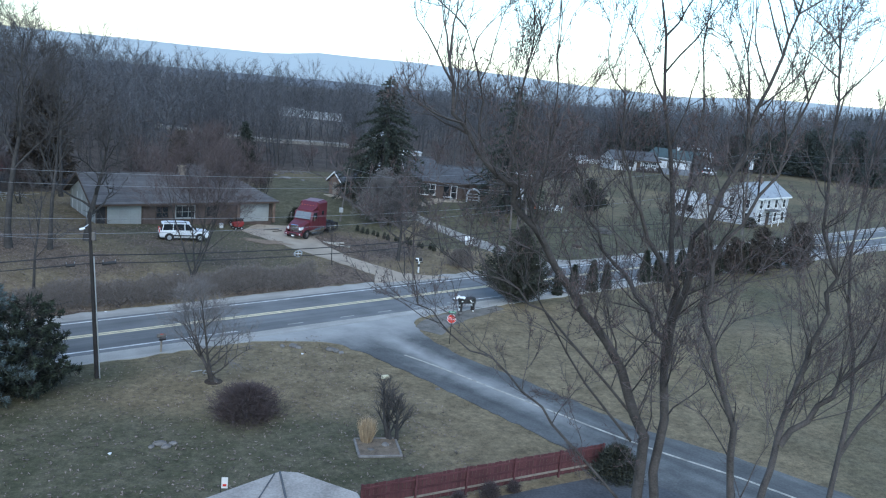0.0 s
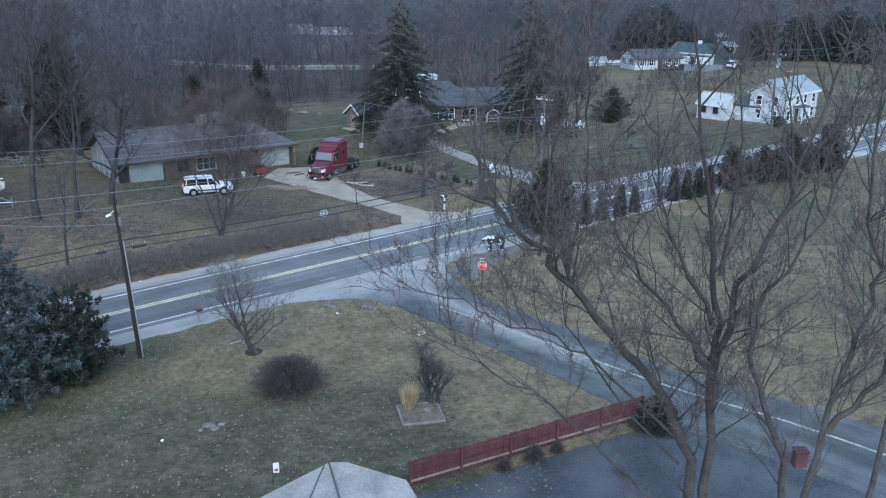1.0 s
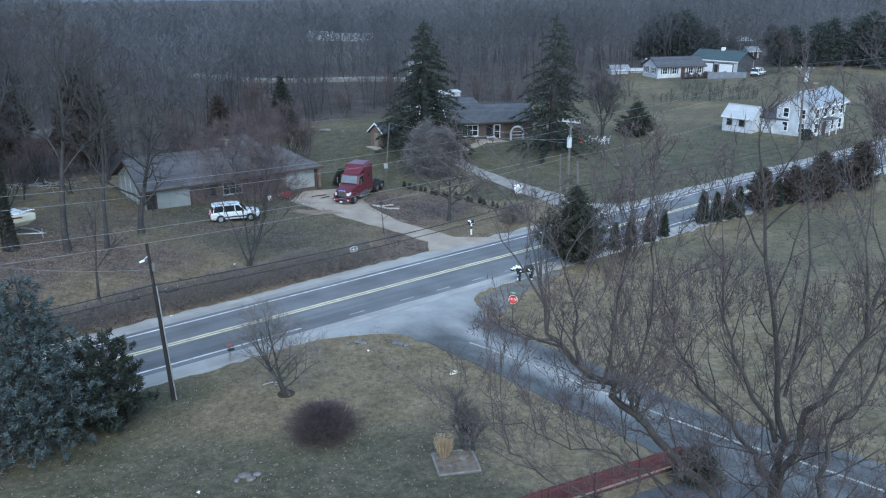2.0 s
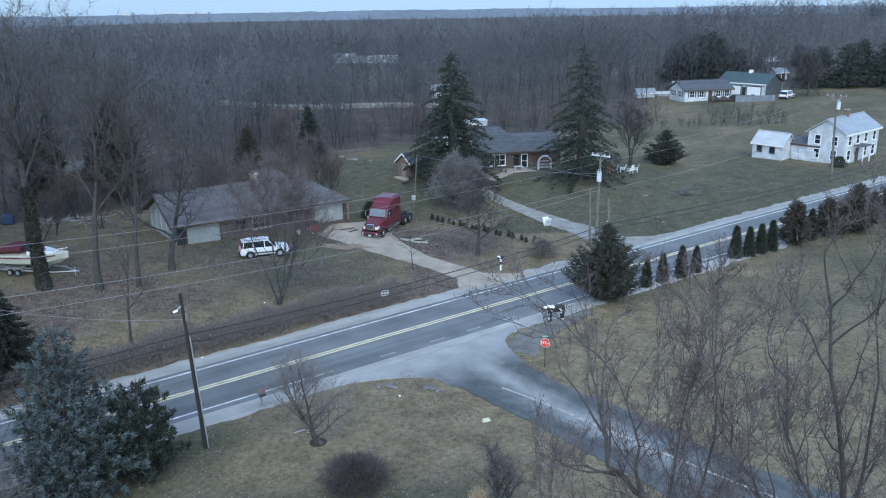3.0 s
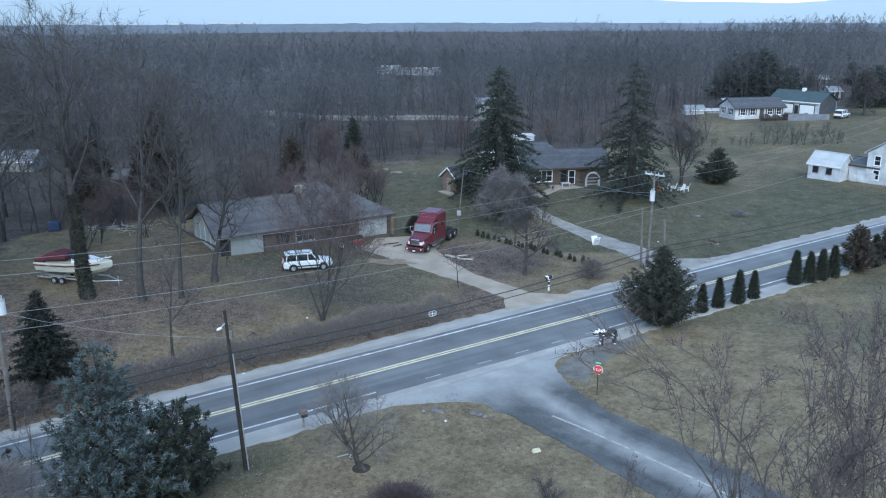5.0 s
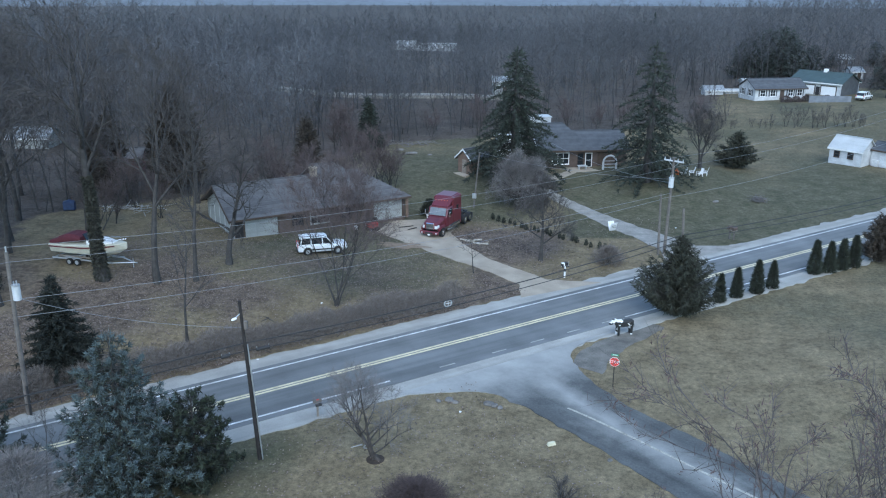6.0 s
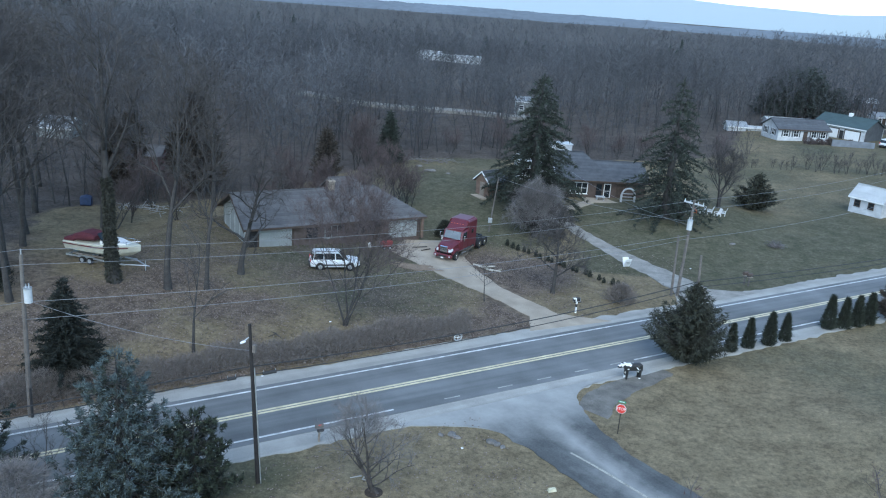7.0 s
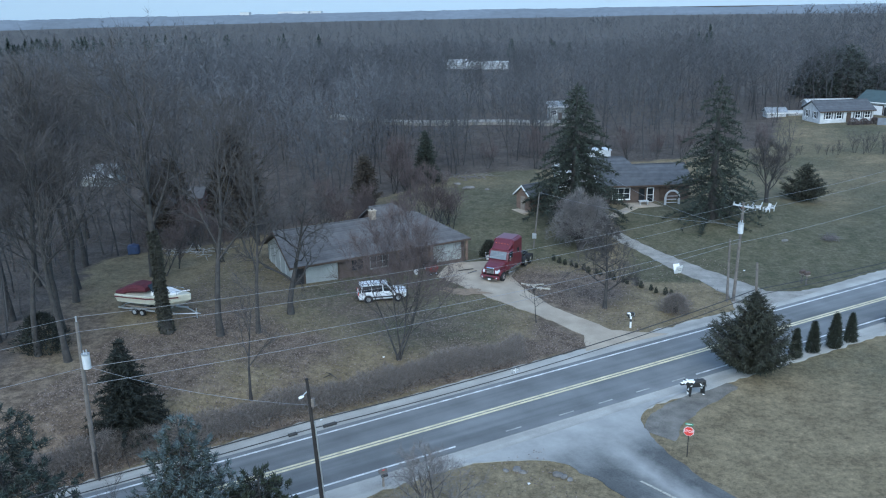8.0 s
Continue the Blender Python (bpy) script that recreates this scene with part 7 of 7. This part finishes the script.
fa_, fb2 = np.array([s[0] for s in fine_])[rep], np.array([s[1] for s in fine_])[rep]
sp = mrng.normal(size=(len(rep), 3)) * 0.14 + (fb2 - fa_) * 0.9 + [0, 0, 0.08]
v4, f4 = slivers(fa_ + (fb2 - fa_) * mrng.random((len(rep), 1)), sp, np.full(len(rep), 0.011), mrng)
o_ = new("crown", joined("crown", [(v1, f1, bark_near), (v2, f2, maple_twig), (v3, f3, bud), (v4, f4, maple_twig)]))
o_.parent = maple

# near lawn
put(tree_thing("ornamental_tree", 5, 6.5, 0.12, "small bare spreading tree on the front lawn", top=3, spread=0.8, kids=(3, 5), clear=0.16, twigs=4, twig_len=0.5, twig_w=0.012, stems=3, trunk_mat=bark_near, twig_mat=twig_pale), -12.95, 50.3)
mr_ = tagged(part("mulch_ring", rods(((0, 0, -0.1), (0, 0, 0.05), 0.55), n=20), mulch, None), "dark mulch ring round the small tree", "mulch")
mr_.matrix_basis = pose(-12.95, 50.3, ground_z(-12.95, 50.3))
put(dense_shrub("round_bush", 6, 1.7, 4.1, dark_twig, "dense rounded leafless purple-brown bush", 13000, 0.4, 0.02, 0.3, core=0.25), -9.9, 45.3)
put(tree_thing("dead_shrub", 9, 3.4, 0.14, "leaning dead shrub in the flower bed", "shrub", top=2, spread=0.45, clear=0.2, twigs=3, twig_len=0.4, twig_w=0.018, stems=3, lean=0.15), -1.6, 43.3)
og = thing("ornamental_grass", -3.0, 42.8, ground_z(-3, 42.8), 0, "tuft of tall straw-coloured ornamental grass", "grass")
nn = 900
aa = prng.random(nn) * 6.283
pp = np.stack([np.cos(aa) * 0.25 * prng.random(nn), np.sin(aa) * 0.25 * prng.random(nn), np.zeros(nn)], 1)
dd = np.stack([np.cos(aa) * 0.45 * prng.random(nn), np.sin(aa) * 0.45 * prng.random(nn), 0.9 + 0.7 * prng.random(nn)], 1)
v, f = slivers(pp, dd, np.full(nn, 0.03), prng)
o_ = new("blades", raw_mesh("blades", v, [f], [dry_grass]))
o_.parent = og
fs1 = put(dense_shrub("fence_shrub", 13, 0.7, 1.0, dark_twig, "small dark dry shrub at the foot of the fence", 900, 0.25, 0.03, 0.4, core=0.3), 3.2, 37.6)
copy_to(fs1, 1.7, 36.8, 80, 0.8)
copy_to(fs1, 4.4, 38.3, 150, 0.7)
put(dense_shrub("evergreen_shrub", 12, 1.6, 2.6, needle_juniper, "dark low shrub at the end of the fence", 3500, 0.3, 0.06, 0.5, core=0.5), 9.8, 40.4)
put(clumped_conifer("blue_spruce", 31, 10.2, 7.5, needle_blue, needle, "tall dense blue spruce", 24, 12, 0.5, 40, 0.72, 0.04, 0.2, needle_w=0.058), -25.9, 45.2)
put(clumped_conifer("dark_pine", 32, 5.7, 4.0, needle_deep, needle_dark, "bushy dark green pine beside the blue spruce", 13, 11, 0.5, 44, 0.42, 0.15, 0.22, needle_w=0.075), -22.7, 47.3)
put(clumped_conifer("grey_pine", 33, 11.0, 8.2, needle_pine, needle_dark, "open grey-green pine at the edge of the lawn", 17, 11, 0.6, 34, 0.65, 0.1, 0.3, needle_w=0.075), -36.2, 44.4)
put(dense_shrub("bare_shrub", 14, 5.0, 7.6, twig_pale, "grey leafless thicket below the spruces", 11000, 0.7, 0.02, 0.45, core=0.2), -29.4, 41.2)
put(tree_thing("roadside_sapling", 15, 6.4, 0.06, "thin bare sapling on the near verge", top=2, clear=0.15, twigs=3, twig_len=0.4, twig_w=0.014), -30.0, 44.2)
put(dense_shrub("ivy_thicket", 16, 3.2, 4.6, needle_dark, "dark evergreen thicket under the bare trees", 3500, 0.35, 0.09, 0.45, core=0.5), -50.6, 68.6)

# roadside evergreens
put(conifer("juniper", 41, 6.9, 6.2, needle_juniper, "broad dark green juniper beside the road", rows=28, per=17, dense=6, tuft=0.42, tuft_w=0.075, droop=-0.5, power=0.95, ragged=0.36, bottom=0.04), 8.2, 74.2)
arb = [dense_shrub("arborvitae", 50 + k, 2.7, 1.15, needle_arbor, "narrow upright dark green arborvitae beside the road", 4200, 0.24, 0.045, 0.7, "conifer", "roadside arborvitae row", core=0.6) for k in range(2)]
spots = [(12.4, 77.4, 0.95), (14.1, 78.7, 1.0), (16.1, 79.8, 1.12), (17.8, 81.2, 0.95), (22.7, 85.3, 1.2), (24.2, 85.8, 1.1), (25.6, 86.6, 1.12), (27.0, 87.5, 1.15), (32.2, 91.0, 1.2), (35.8, 92.8, 1.25), (39.6, 95.8, 1.3), (41.2, 96.8, 1.3)]
for k, (x, y, s) in enumerate(spots):
    a = arb[k % 2]
    if k < 2:
        put(a, x, y, k * 40, s)
    else:
        copy_to(a, x, y, k * 55, s)
cedar = conifer("roadside_cedar", 61, 4.6, 3.0, needle_cedar, "rusty brown-green cedar in the roadside row", rows=24, per=13, dense=5, tuft=0.35, tuft_w=0.09, droop=-0.3, power=0.55)
put(cedar, 30.0, 89.4)
copy_to(cedar, 34.4, 92.2, 70, 0.9)
copy_to(cedar, 37.8, 93.4, 130, 1.15)
copy_to(cedar, 44.0, 97.5, 200, 1.2)
put(conifer("dark_spruce", 62, 7.6, 5.2, needle_dark, "blackish green spruce beside the utility pole", rows=32, per=14, dense=5, droop=0.15, tuft=0.34, tuft_w=0.09, ragged=0.34), -37.4, 58.9)

# hedge along the far shoulder
hd = thing("roadside_hedge", 0, 0, 0, 0, "long dry brown leafless hedge beside the road", "hedge")
hrng = np.random.default_rng(5)
nn = 100000
s_ = -9 + 45.5 * hrng.random(nn)
wv = hrng.normal(size=nn) * 0.55
n_c = 67.7 + 0.3 * np.sin(s_ * 0.5)
hx, hy = 0.808 * s_ - 0.589 * (n_c + wv), 0.589 * s_ + 0.808 * (n_c + wv)
top_ = 1.95 + 0.25 * np.sin(s_ * 0.9) + 0.15 * np.sin(s_ * 2.7)
hzv = hrng.random(nn) ** 0.8 * top_ * np.clip(1.25 - 0.75 * np.abs(wv), 0.2, 1)
base_z = np.array([ground_z(0.808 * s - 0.589 * 67.7, 0.589 * s + 0.808 * 67.7) for s in np.linspace(-10, 38, 96)])
pz = np.interp(s_, np.linspace(-10, 38, 96), base_z)
pp = np.stack([hx, hy, pz + hzv], 1)
dd = hrng.normal(size=(nn, 3)) * 0.2 + [0, 0, 0.14]
sec = np.clip(((s_ + 9) / 45.5 * 9).astype(int), 0, 8)
for k in range(9):
    m_ = sec == k
    v, f = slivers(pp[m_], dd[m_], np.full(m_.sum(), 0.022), hrng)
    o_ = new("hedge_bush", raw_mesh("hedge_bush", v, [f], [hedge_twig]))
    o_.parent = hd
    s0 = -9 + 45.5 * (k + 0.5) / 9
    hb = road_point(s0, 67.7)
    g0 = ground_z(hb.x, hb.y)
    stems = [(np.array([hb.x + hrng.normal() * 0.9, hb.y + hrng.normal() * 0.7, g0 - 0.2]), np.array([hb.x + hrng.normal() * 1.2, hb.y + hrng.normal() * 0.9, g0 + 0.8]), 0.03, 0.012) for _ in range(14)]
    v, f = tubes(stems, 4)
    st_ = new("underwood", raw_mesh("underwood", v, [f], [bark]))
    st_.parent = o_
put(dense_shrub("brown_shrub", 71, 1.7, 3.6, hedge_twig, "low domed brown leafless shrub", 5000, 0.4, 0.025, 0.4, core=0.3), 3.7, 87.6)

# yard trees across the road
put(tree_thing("ivy_clad_tree", 81, 22, 0.5, "tall bare tree with an ivy-clad trunk", top=3, clear=0.4, twigs=3, twig_len=1.0, twig_w=0.035, kids=(4, 6)), -42.0, 73.9)
bpy.data.objects["ivy_clad_tree"].matrix_basis = bpy.data.objects["ivy_clad_tree"].matrix_basis @ pose(0, 0, 0, 0, -8, 0)
nn = 5200
aa, hh = prng.random(nn) * 6.283, prng.random(nn) * 9.5
tp = [s for s in bare_tree(81, 22, 0.5, top=1)[0]]
ctr = np.array([tp[min(int((h + 0.25) / 22 * 9), 8)][0] + (tp[min(int((h + 0.25) / 22 * 9), 8)][1] - tp[min(int((h + 0.25) / 22 * 9), 8)][0]) * (((h + 0.25) / 22 * 9) % 1) for h in hh])
rr = (0.46 - 0.02 * hh) * (0.9 + 0.5 * prng.random(nn))
pp = ctr + np.stack([np.cos(aa) * rr, np.sin(aa) * rr, np.zeros(nn)], 1)
dd = np.stack([np.cos(aa), np.sin(aa), -0.6 * np.ones(nn)], 1) * 0.14 + prng.normal(size=(nn, 3)) * 0.08
v, f = slivers(pp, dd, np.full(nn, 0.16), prng)
o_ = new("ivy_leaves", raw_mesh("ivy_leaves", v, [f], [ivy]))
o_.parent = bpy.data.objects["ivy_clad_tree"]
yard = [tree_thing("yard_tree", 90 + k, 19, 0.3, "tall bare grey deciduous tree in the yard", top=3, clear=0.35, twigs=3, twig_len=0.9, twig_w=0.028, kids=(5, 6)) for k in range(3)]
put(yard[0], -37.1, 74.2, 0, 1.0)
put(yard[1], -34.1, 75.6, 60, 0.75)
put(yard[2], -47.2, 66.8, 120, 0.95)
for k, (x, y, s) in enumerate(((-50.3, 67.4, 0.9), (-53, 74, 1.0), (-56.5, 83, 1.05), (-60, 90, 1.0), (-63, 76, 1.1), (-58, 64, 1.0), (-51, 88, 0.6), (-66, 100, 1.05), (-52.5, 99.5, 0.9), (-44, 101, 0.85), (-50.0, 60.0, 0.95), (-51.2, 72.2, 1.1), (-55.5, 69.2, 1.15), (-57.5, 74.0, 1.1), (-54.5, 79.5, 1.0), (-61, 83, 1.1))):
    copy_to(yard[k % 3], x, y, 47 * k, s)
ct.matrix_basis = ct.matrix_basis @ Matrix.Diagonal((0.78, 0.78, 0.78, 1))
put(tree_thing("thin_tree", 95, 9, 0.12, "slender bare young tree near the hedge", top=2, clear=0.3, twigs=3, twig_len=0.6, twig_w=0.025), -30.6, 64.9)
put(tree_thing("gnarled_tree", 96, 12.0, 0.3, "low gnarled bare tree in front of the house", top=3, clear=0.2, twigs=3, twig_len=0.6, twig_w=0.03, spread=0.95, wander=0.25), -32.8, 80.6)
put(tree_thing("multi_stem_tree", 94, 12.0, 0.09, "bare multi-stemmed tree in the front yard", top=3, clear=0.25, twigs=4, twig_len=0.9, twig_w=0.018, stems=5, spread=0.65, kids=(4, 5), wander=0.14, lean=0.02, twig_mat=twig_red), -20.7, 73.4)
put(tree_thing("crab_apple_tree", 98, 7.8, 0.22, "bare spreading crab apple between the driveways", top=3, clear=0.24, twigs=5, twig_len=0.6, twig_w=0.022, spread=1.0, kids=(5, 7)), -3.0, 88.3)
put(tree_thing("young_tree", 99, 3.8, 0.07, "small bare staked tree beside the driveway", top=2, clear=0.45, twigs=2, twig_len=0.35, twig_w=0.025, spread=0.95), -9.5, 84.0)
put(tree_thing("cherry_tree", 100, 6.8, 0.24, "dense wide round-crowned bare cherry", top=3, clear=0.12, twigs=4, twig_len=0.8, twig_w=0.017, spread=1.2, kids=(5, 7), up=0.09, stems=5, twig_mat=twig_pale), -5.6, 107.4, 0, 1.0)
put(tree_thing("side_tree", 101, 8.5, 0.2, "bare tree beside the big spruce", top=3, clear=0.25, twigs=3, twig_len=0.6, twig_w=0.03, stems=2), 19.5, 127.0)
put(conifer("norway_spruce", 110, 18.0, 13.0, needle, "tall dark Norway spruce in front of the brick house", rows=26, per=12, dense=5, tuft=0.6, tuft_w=0.14, droop=0.34, power=0.8, ragged=0.34, bottom=0.1), -6.5, 116.2)
put(conifer("norway_spruce", 111, 18.2, 12.0, needle, "broad dark Norway spruce beside the brick house", rows=23, per=10, dense=4, tuft=0.6, tuft_w=0.14, droop=0.36, power=0.8, ragged=0.4, bottom=0.04), 11.0, 117.6)
put(conifer("dark_juniper", 112, 5.4, 6.2, needle_juniper, "broad low dark juniper on the lawn", rows=18, per=14, dense=5, tuft=0.45, tuft_w=0.1, droop=-0.2, power=0.9, ragged=0.45, bottom=0.05), 25.6, 131.0)
put(conifer("yard_spruce", 113, 8.2, 4.8, needle, "dark green spruce at the edge of the woods", rows=28, per=12, dense=4, tuft=0.5, tuft_w=0.14), -29.7, 135.5)
rc = conifer("red_cedar", 114, 9.0, 4.2, needle_cedar, "brownish columnar red cedar at the edge of the woods", rows=28, per=13, dense=4, tuft=0.5, tuft_w=0.13, droop=-0.3, power=0.45)
put(rc, -35.2, 119.0, 0, 0.85)
copy_to(rc, -48.4, 106.4, 60, 1.5)
copy_to(rc, -55.2, 102.6, 130, 1.1)
copy_to(rc, -58.5, 105.0, 200, 0.95)
copy_to(rc, -51.5, 108.5, 20, 1.0)
put(dense_shrub("garage_shrub", 116, 1.9, 2.4, needle_juniper, "dark rounded shrub beside the garage", 3000, 0.3, 0.07, 0.45, core=0.5), -16.2, 103.2)
fp = conifer("white_pine", 118, 16, 11.5, needle_far, "dark green pine behind the far houses", rows=26, per=11, dense=3, tuft=0.9, tuft_w=0.26, droop=0.0, power=0.4, ragged=0.4)
put(fp, 55, 244, 0, 0.72)
for k, (x, y, s) in enumerate(((58.5, 247, 0.82), (62, 244, 0.85), (65.5, 248, 0.7), (52, 248, 0.6), (69, 242, 0.55), (78, 216, 0.5), (82, 218, 0.62), (86.5, 214, 0.66), (91, 217, 0.72), (95.5, 212, 0.75), (100, 216, 0.8), (99, 204, 0.7), (106, 206, 0.8), (112, 200, 0.8), (104, 194, 0.6), (118, 190, 0.8), (86, 277, 0.3), (98, 277, 0.45), (84.5, 236, 0.28))):
    copy_to(fp, x, y, 61 * k, s)
put(tree_thing("round_tree", 119, 9, 0.3, "bare round-crowned tree beyond the field", top=3, clear=0.12, twigs=6, twig_len=0.9, twig_w=0.055, spread=1.1, kids=(5, 6)), 72.5, 200, 0, 1.0)
for k, (x, y, s) in enumerate(((57.5, 150, 1.6), (60, 152, 1.4), (62.5, 151, 1.5))):
    if k == 0:
        fs_ = put(dense_shrub("farm_shrub", 120, 1.8, 2.0, hedge_twig, "brown shrub near the farmhouse", 1500, 0.3, 0.06, 0.4), x, y, 0, s)
    else:
        copy_to(fs_, x, y, 50 * k, s)
put(dense_shrub("foundation_shrub", 121, 1.5, 2.2, needle_arbor, "clipped round evergreen at the farmhouse corner", 2000, 0.2, 0.07, 0.4, core=0.6), 50.0, 127.4)
for k in range(5):
    x, y = 50 + 2.2 * k, 195.0 + 0.3 * k
    if k == 0:
        hs_ = put(dense_shrub("house_shrub", 122, 1.3, 2.4, twig_red, "low reddish shrub below the windows", 1200, 0.3, 0.07, 0.4), x, y)
    else:
        copy_to(hs_, x, y, 70 * k, 0.8 + 0.1 * (k % 3))

# field-edge scrub
scrub = [tree_thing("field_scrub", 123 + k, 4.2, 0.05, "leafless scrub sapling along the field edge", top=2, clear=0.1, twigs=2, twig_len=0.5, twig_w=0.024, stems=3, spread=0.45, kids=(3, 4)) for k in range(2)]
frng2 = random.Random(4)
for k in range(18):
    x, y = 31 + 1.5 * k + frng2.uniform(-1, 1), 166.5 + frng2.uniform(-1, 1)
    s = 0.5 + 0.5 * frng2.random() if k > 5 else 0.4
    put(scrub[k], x, y, 0, s) if k < 2 else copy_to(scrub[k % 2], x, y, 33 * k, s)

# young evergreens planted in a row
sd = dense_shrub("seedling_evergreen", 130, 0.75, 0.5, needle_arbor, "knee-high young evergreen planted in a row", 260, 0.14, 0.06, 0.5, "conifer", "row of young evergreens")
for k in range(19):
    f_ = k / 18
    x, y = -8.6 + 12.4 * f_ + 0.15 * math.sin(k * 3), 103.4 - 11.6 * f_ + 0.2 * math.sin(k * 5)
    put(sd, x, y) if k == 0 else copy_to(sd, x, y, 40 * k, 0.8 + 0.3 * ((k * 3) % 4) / 4)

# brush and saplings behind the ranch house and along the wood's edge
brush = [tree_thing("brush_sapling", 140 + k, 6.5, 0.07, "thin leafless sapling at the wood's edge", top=2, clear=0.1, twigs=4, twig_len=0.7, twig_w=0.024, stems=3, spread=0.55, twig_mat=twig_red) for k in range(3)]
brng = random.Random(9)
place = [(-38 + 1.4 * k + brng.uniform(-1, 1), 103 + 0.75 * k + brng.uniform(-2, 3)) for k in range(13)]
place += [(-30 + brng.uniform(-4, 3), 122 + 2.2 * k) for k in range(5)]
place += [(-20 + 5.5 * k + brng.uniform(-2, 2), 147 + 1.6 * k + brng.uniform(-2, 2)) for k in range(9)]
place += [(-46 + brng.uniform(-4, 4), 88 + 3 * k) for k in range(4)]
for k, (x, y) in enumerate(place):
    s = 0.6 + 0.6 * brng.random()
    put(brush[k], x, y, 0, s) if k < 3 else copy_to(brush[k % 3], x, y, 37 * k, s)

# bare sand by the driveway, white pipes on the lawn
pale_bough = mat("bleached_boughs", (0.36, 0.35, 0.34), 0.9, vary=0.3, bump=0)
paper_mat = mat("yellowed_paper", (0.6, 0.56, 0.4), 0.8, vary=0.15, bump=0)
sand_mat = mat("bare_orange_sand", (0.23, 0.17, 0.12), 0.95, vary=0.25, scale=1.0, fine=15)
bm = bmesh.new()
ring = []
for k in range(60):
    a = k / 60 * 6.283
    r = 1 + 0.7 * noise.noise((math.cos(a) * 2.5, math.sin(a) * 2.5, 7))
    x, y = -17.6 + 2.4 * r * math.cos(a), 90.6 + 0.9 * r * math.sin(a) + 0.2 * r * math.cos(a)
    ring.append(bm.verts.new((x, y, ground_z(x, y) + 0.07)))
bm.faces.new(ring)
bmesh.ops.recalc_face_normals(bm, faces=bm.faces)
tagged(part("sand_patch", bm, sand_mat, None), "bare orange sand patch beside the driveway", "sand", kind="structure")
# fallen boughs behind the ranch house, small things on the verge
def stick_heap(name, x, y, sx, sy, n, material, label, category, seed, ln=1.0):
    r = thing(name, x, y, ground_z(x, y), 15, label, category)
    g = np.random.default_rng(seed)
    segs = []
    for _ in range(n):
        p = g.normal(size=3) * [sx, sy, 0.12] + [0, 0, 0.25]
        d = g.normal(size=3) * [ln, 0.7 * ln, 0.25 * ln]
        segs.append((p, p + d, 0.05, 0.02))
    for sg in segs:
        v_, f_ = tubes([sg], 5)
        o = new("bough", raw_mesh("bough", v_, [f_], [material]))
        o.parent = r
    return r


stick_heap("fallen_boughs", -51.0, 96.2, 2.2, 0.9, 60, pale_bough, "heap of pale fallen boughs on the lawn", "branches", 4)
stick_heap("fallen_boughs", -13.7, 51.4, 0.25, 0.1, 4, pale_bough, "few pale sticks on the grass verge", "branches", 5, 0.4)
stick_heap("fallen_boughs", -25.5, 69.5, 0.3, 0.12, 3, bark, "dark fallen bough lying in the leafy yard", "branches", 7, 0.7)
stick_heap("brush_heap", -24.0, 138.5, 2.5, 0.8, 70, twig_pale, "low heap of cut brush at the wood's edge", "branches", 6)
nb = thing("paper_bag", -2.5, 52.7, ground_z(-2.5, 52.7), 30, "crumpled yellow-white paper bag on the grass", "litter")
part("bag", loft([[(-0.3, -0.13, 0.02), (0.25, -0.15, 0.02), (0.3, 0.12, 0.02), (-0.26, 0.15, 0.02)], [(-0.25, -0.1, 0.16), (0.2, -0.09, 0.22), (0.22, 0.1, 0.18), (-0.2, 0.1, 0.2)]]), paper_mat, nb)

# fallen leaves
def on_drive(x, y):
    """Whether a place lies on the way up to the garage or to the brick house."""
    for line, half in ((((-16.8, 101), (-16.5, 96), (-12.8, 91.4), (-8.8, 87.2), (-3.7, 81.8), (0, 78)), 2.2), (((-2, 112.5), (3, 105.6), (8.2, 98.2), (11.6, 93), (14, 90)), 1.9)):
        for a, b in zip(line, line[1:]):
            ux, uy = b[0] - a[0], b[1] - a[1]
            t_ = min(1, max(0, ((x - a[0]) * ux + (y - a[1]) * uy) / (ux * ux + uy * uy)))
            if math.hypot(x - a[0] - t_ * ux, y - a[1] - t_ * uy) < half:
                return True
    return False


lrng = np.random.default_rng(21)
lx, ly = [], []
while len(lx) < 46000:
    x, y = lrng.uniform(-46, 12), lrng.uniform(34, 104)
    n = -0.589 * x + 0.808 * y
    if 53.8 < n < 66.3 or in_woods(x, y):
        continue
    if n < 54 and (x > 0.2 * (60 - y) - 1 or lrng.random() < 0.86):
        continue
    if n > 66 and (lrng.random() > littered(x, y) + 0.12 or on_drive(x, y)):
        continue
    if n < 54 and min((x - c.x) ** 2 + (y - c.y) ** 2 for c in centre) < 22:
        continue
    lx.append(x)
    ly.append(y)
lz = np.array([ground_z(x, y) for x, y in zip(lx, ly)]) + 0.05
a = lrng.random(len(lx)) * 6.283
sz = 0.04 + 0.065 * lrng.random(len(lx))
c, s = np.cos(a) * sz, np.sin(a) * sz
P_ = np.stack([lx, ly, lz], 1)
tl = lrng.normal(size=len(lx)) * 0.03
q = np.stack([P_ + np.stack([c, s, tl], 1), P_ + np.stack([-s * 0.6, c * 0.6, -tl + 0.02], 1), P_ + np.stack([-c, -s, tl], 1), P_ + np.stack([s * 0.6, -c * 0.6, 0.02 - tl], 1)], 1).reshape(-1, 3)
tagged(new("fallen_leaves", raw_mesh("fallen_leaves", q, [np.arange(len(q)).reshape(-1, 4)], [dead_leaf])), "scattered dry brown leaves on the grass", "leaves", kind="stuff")
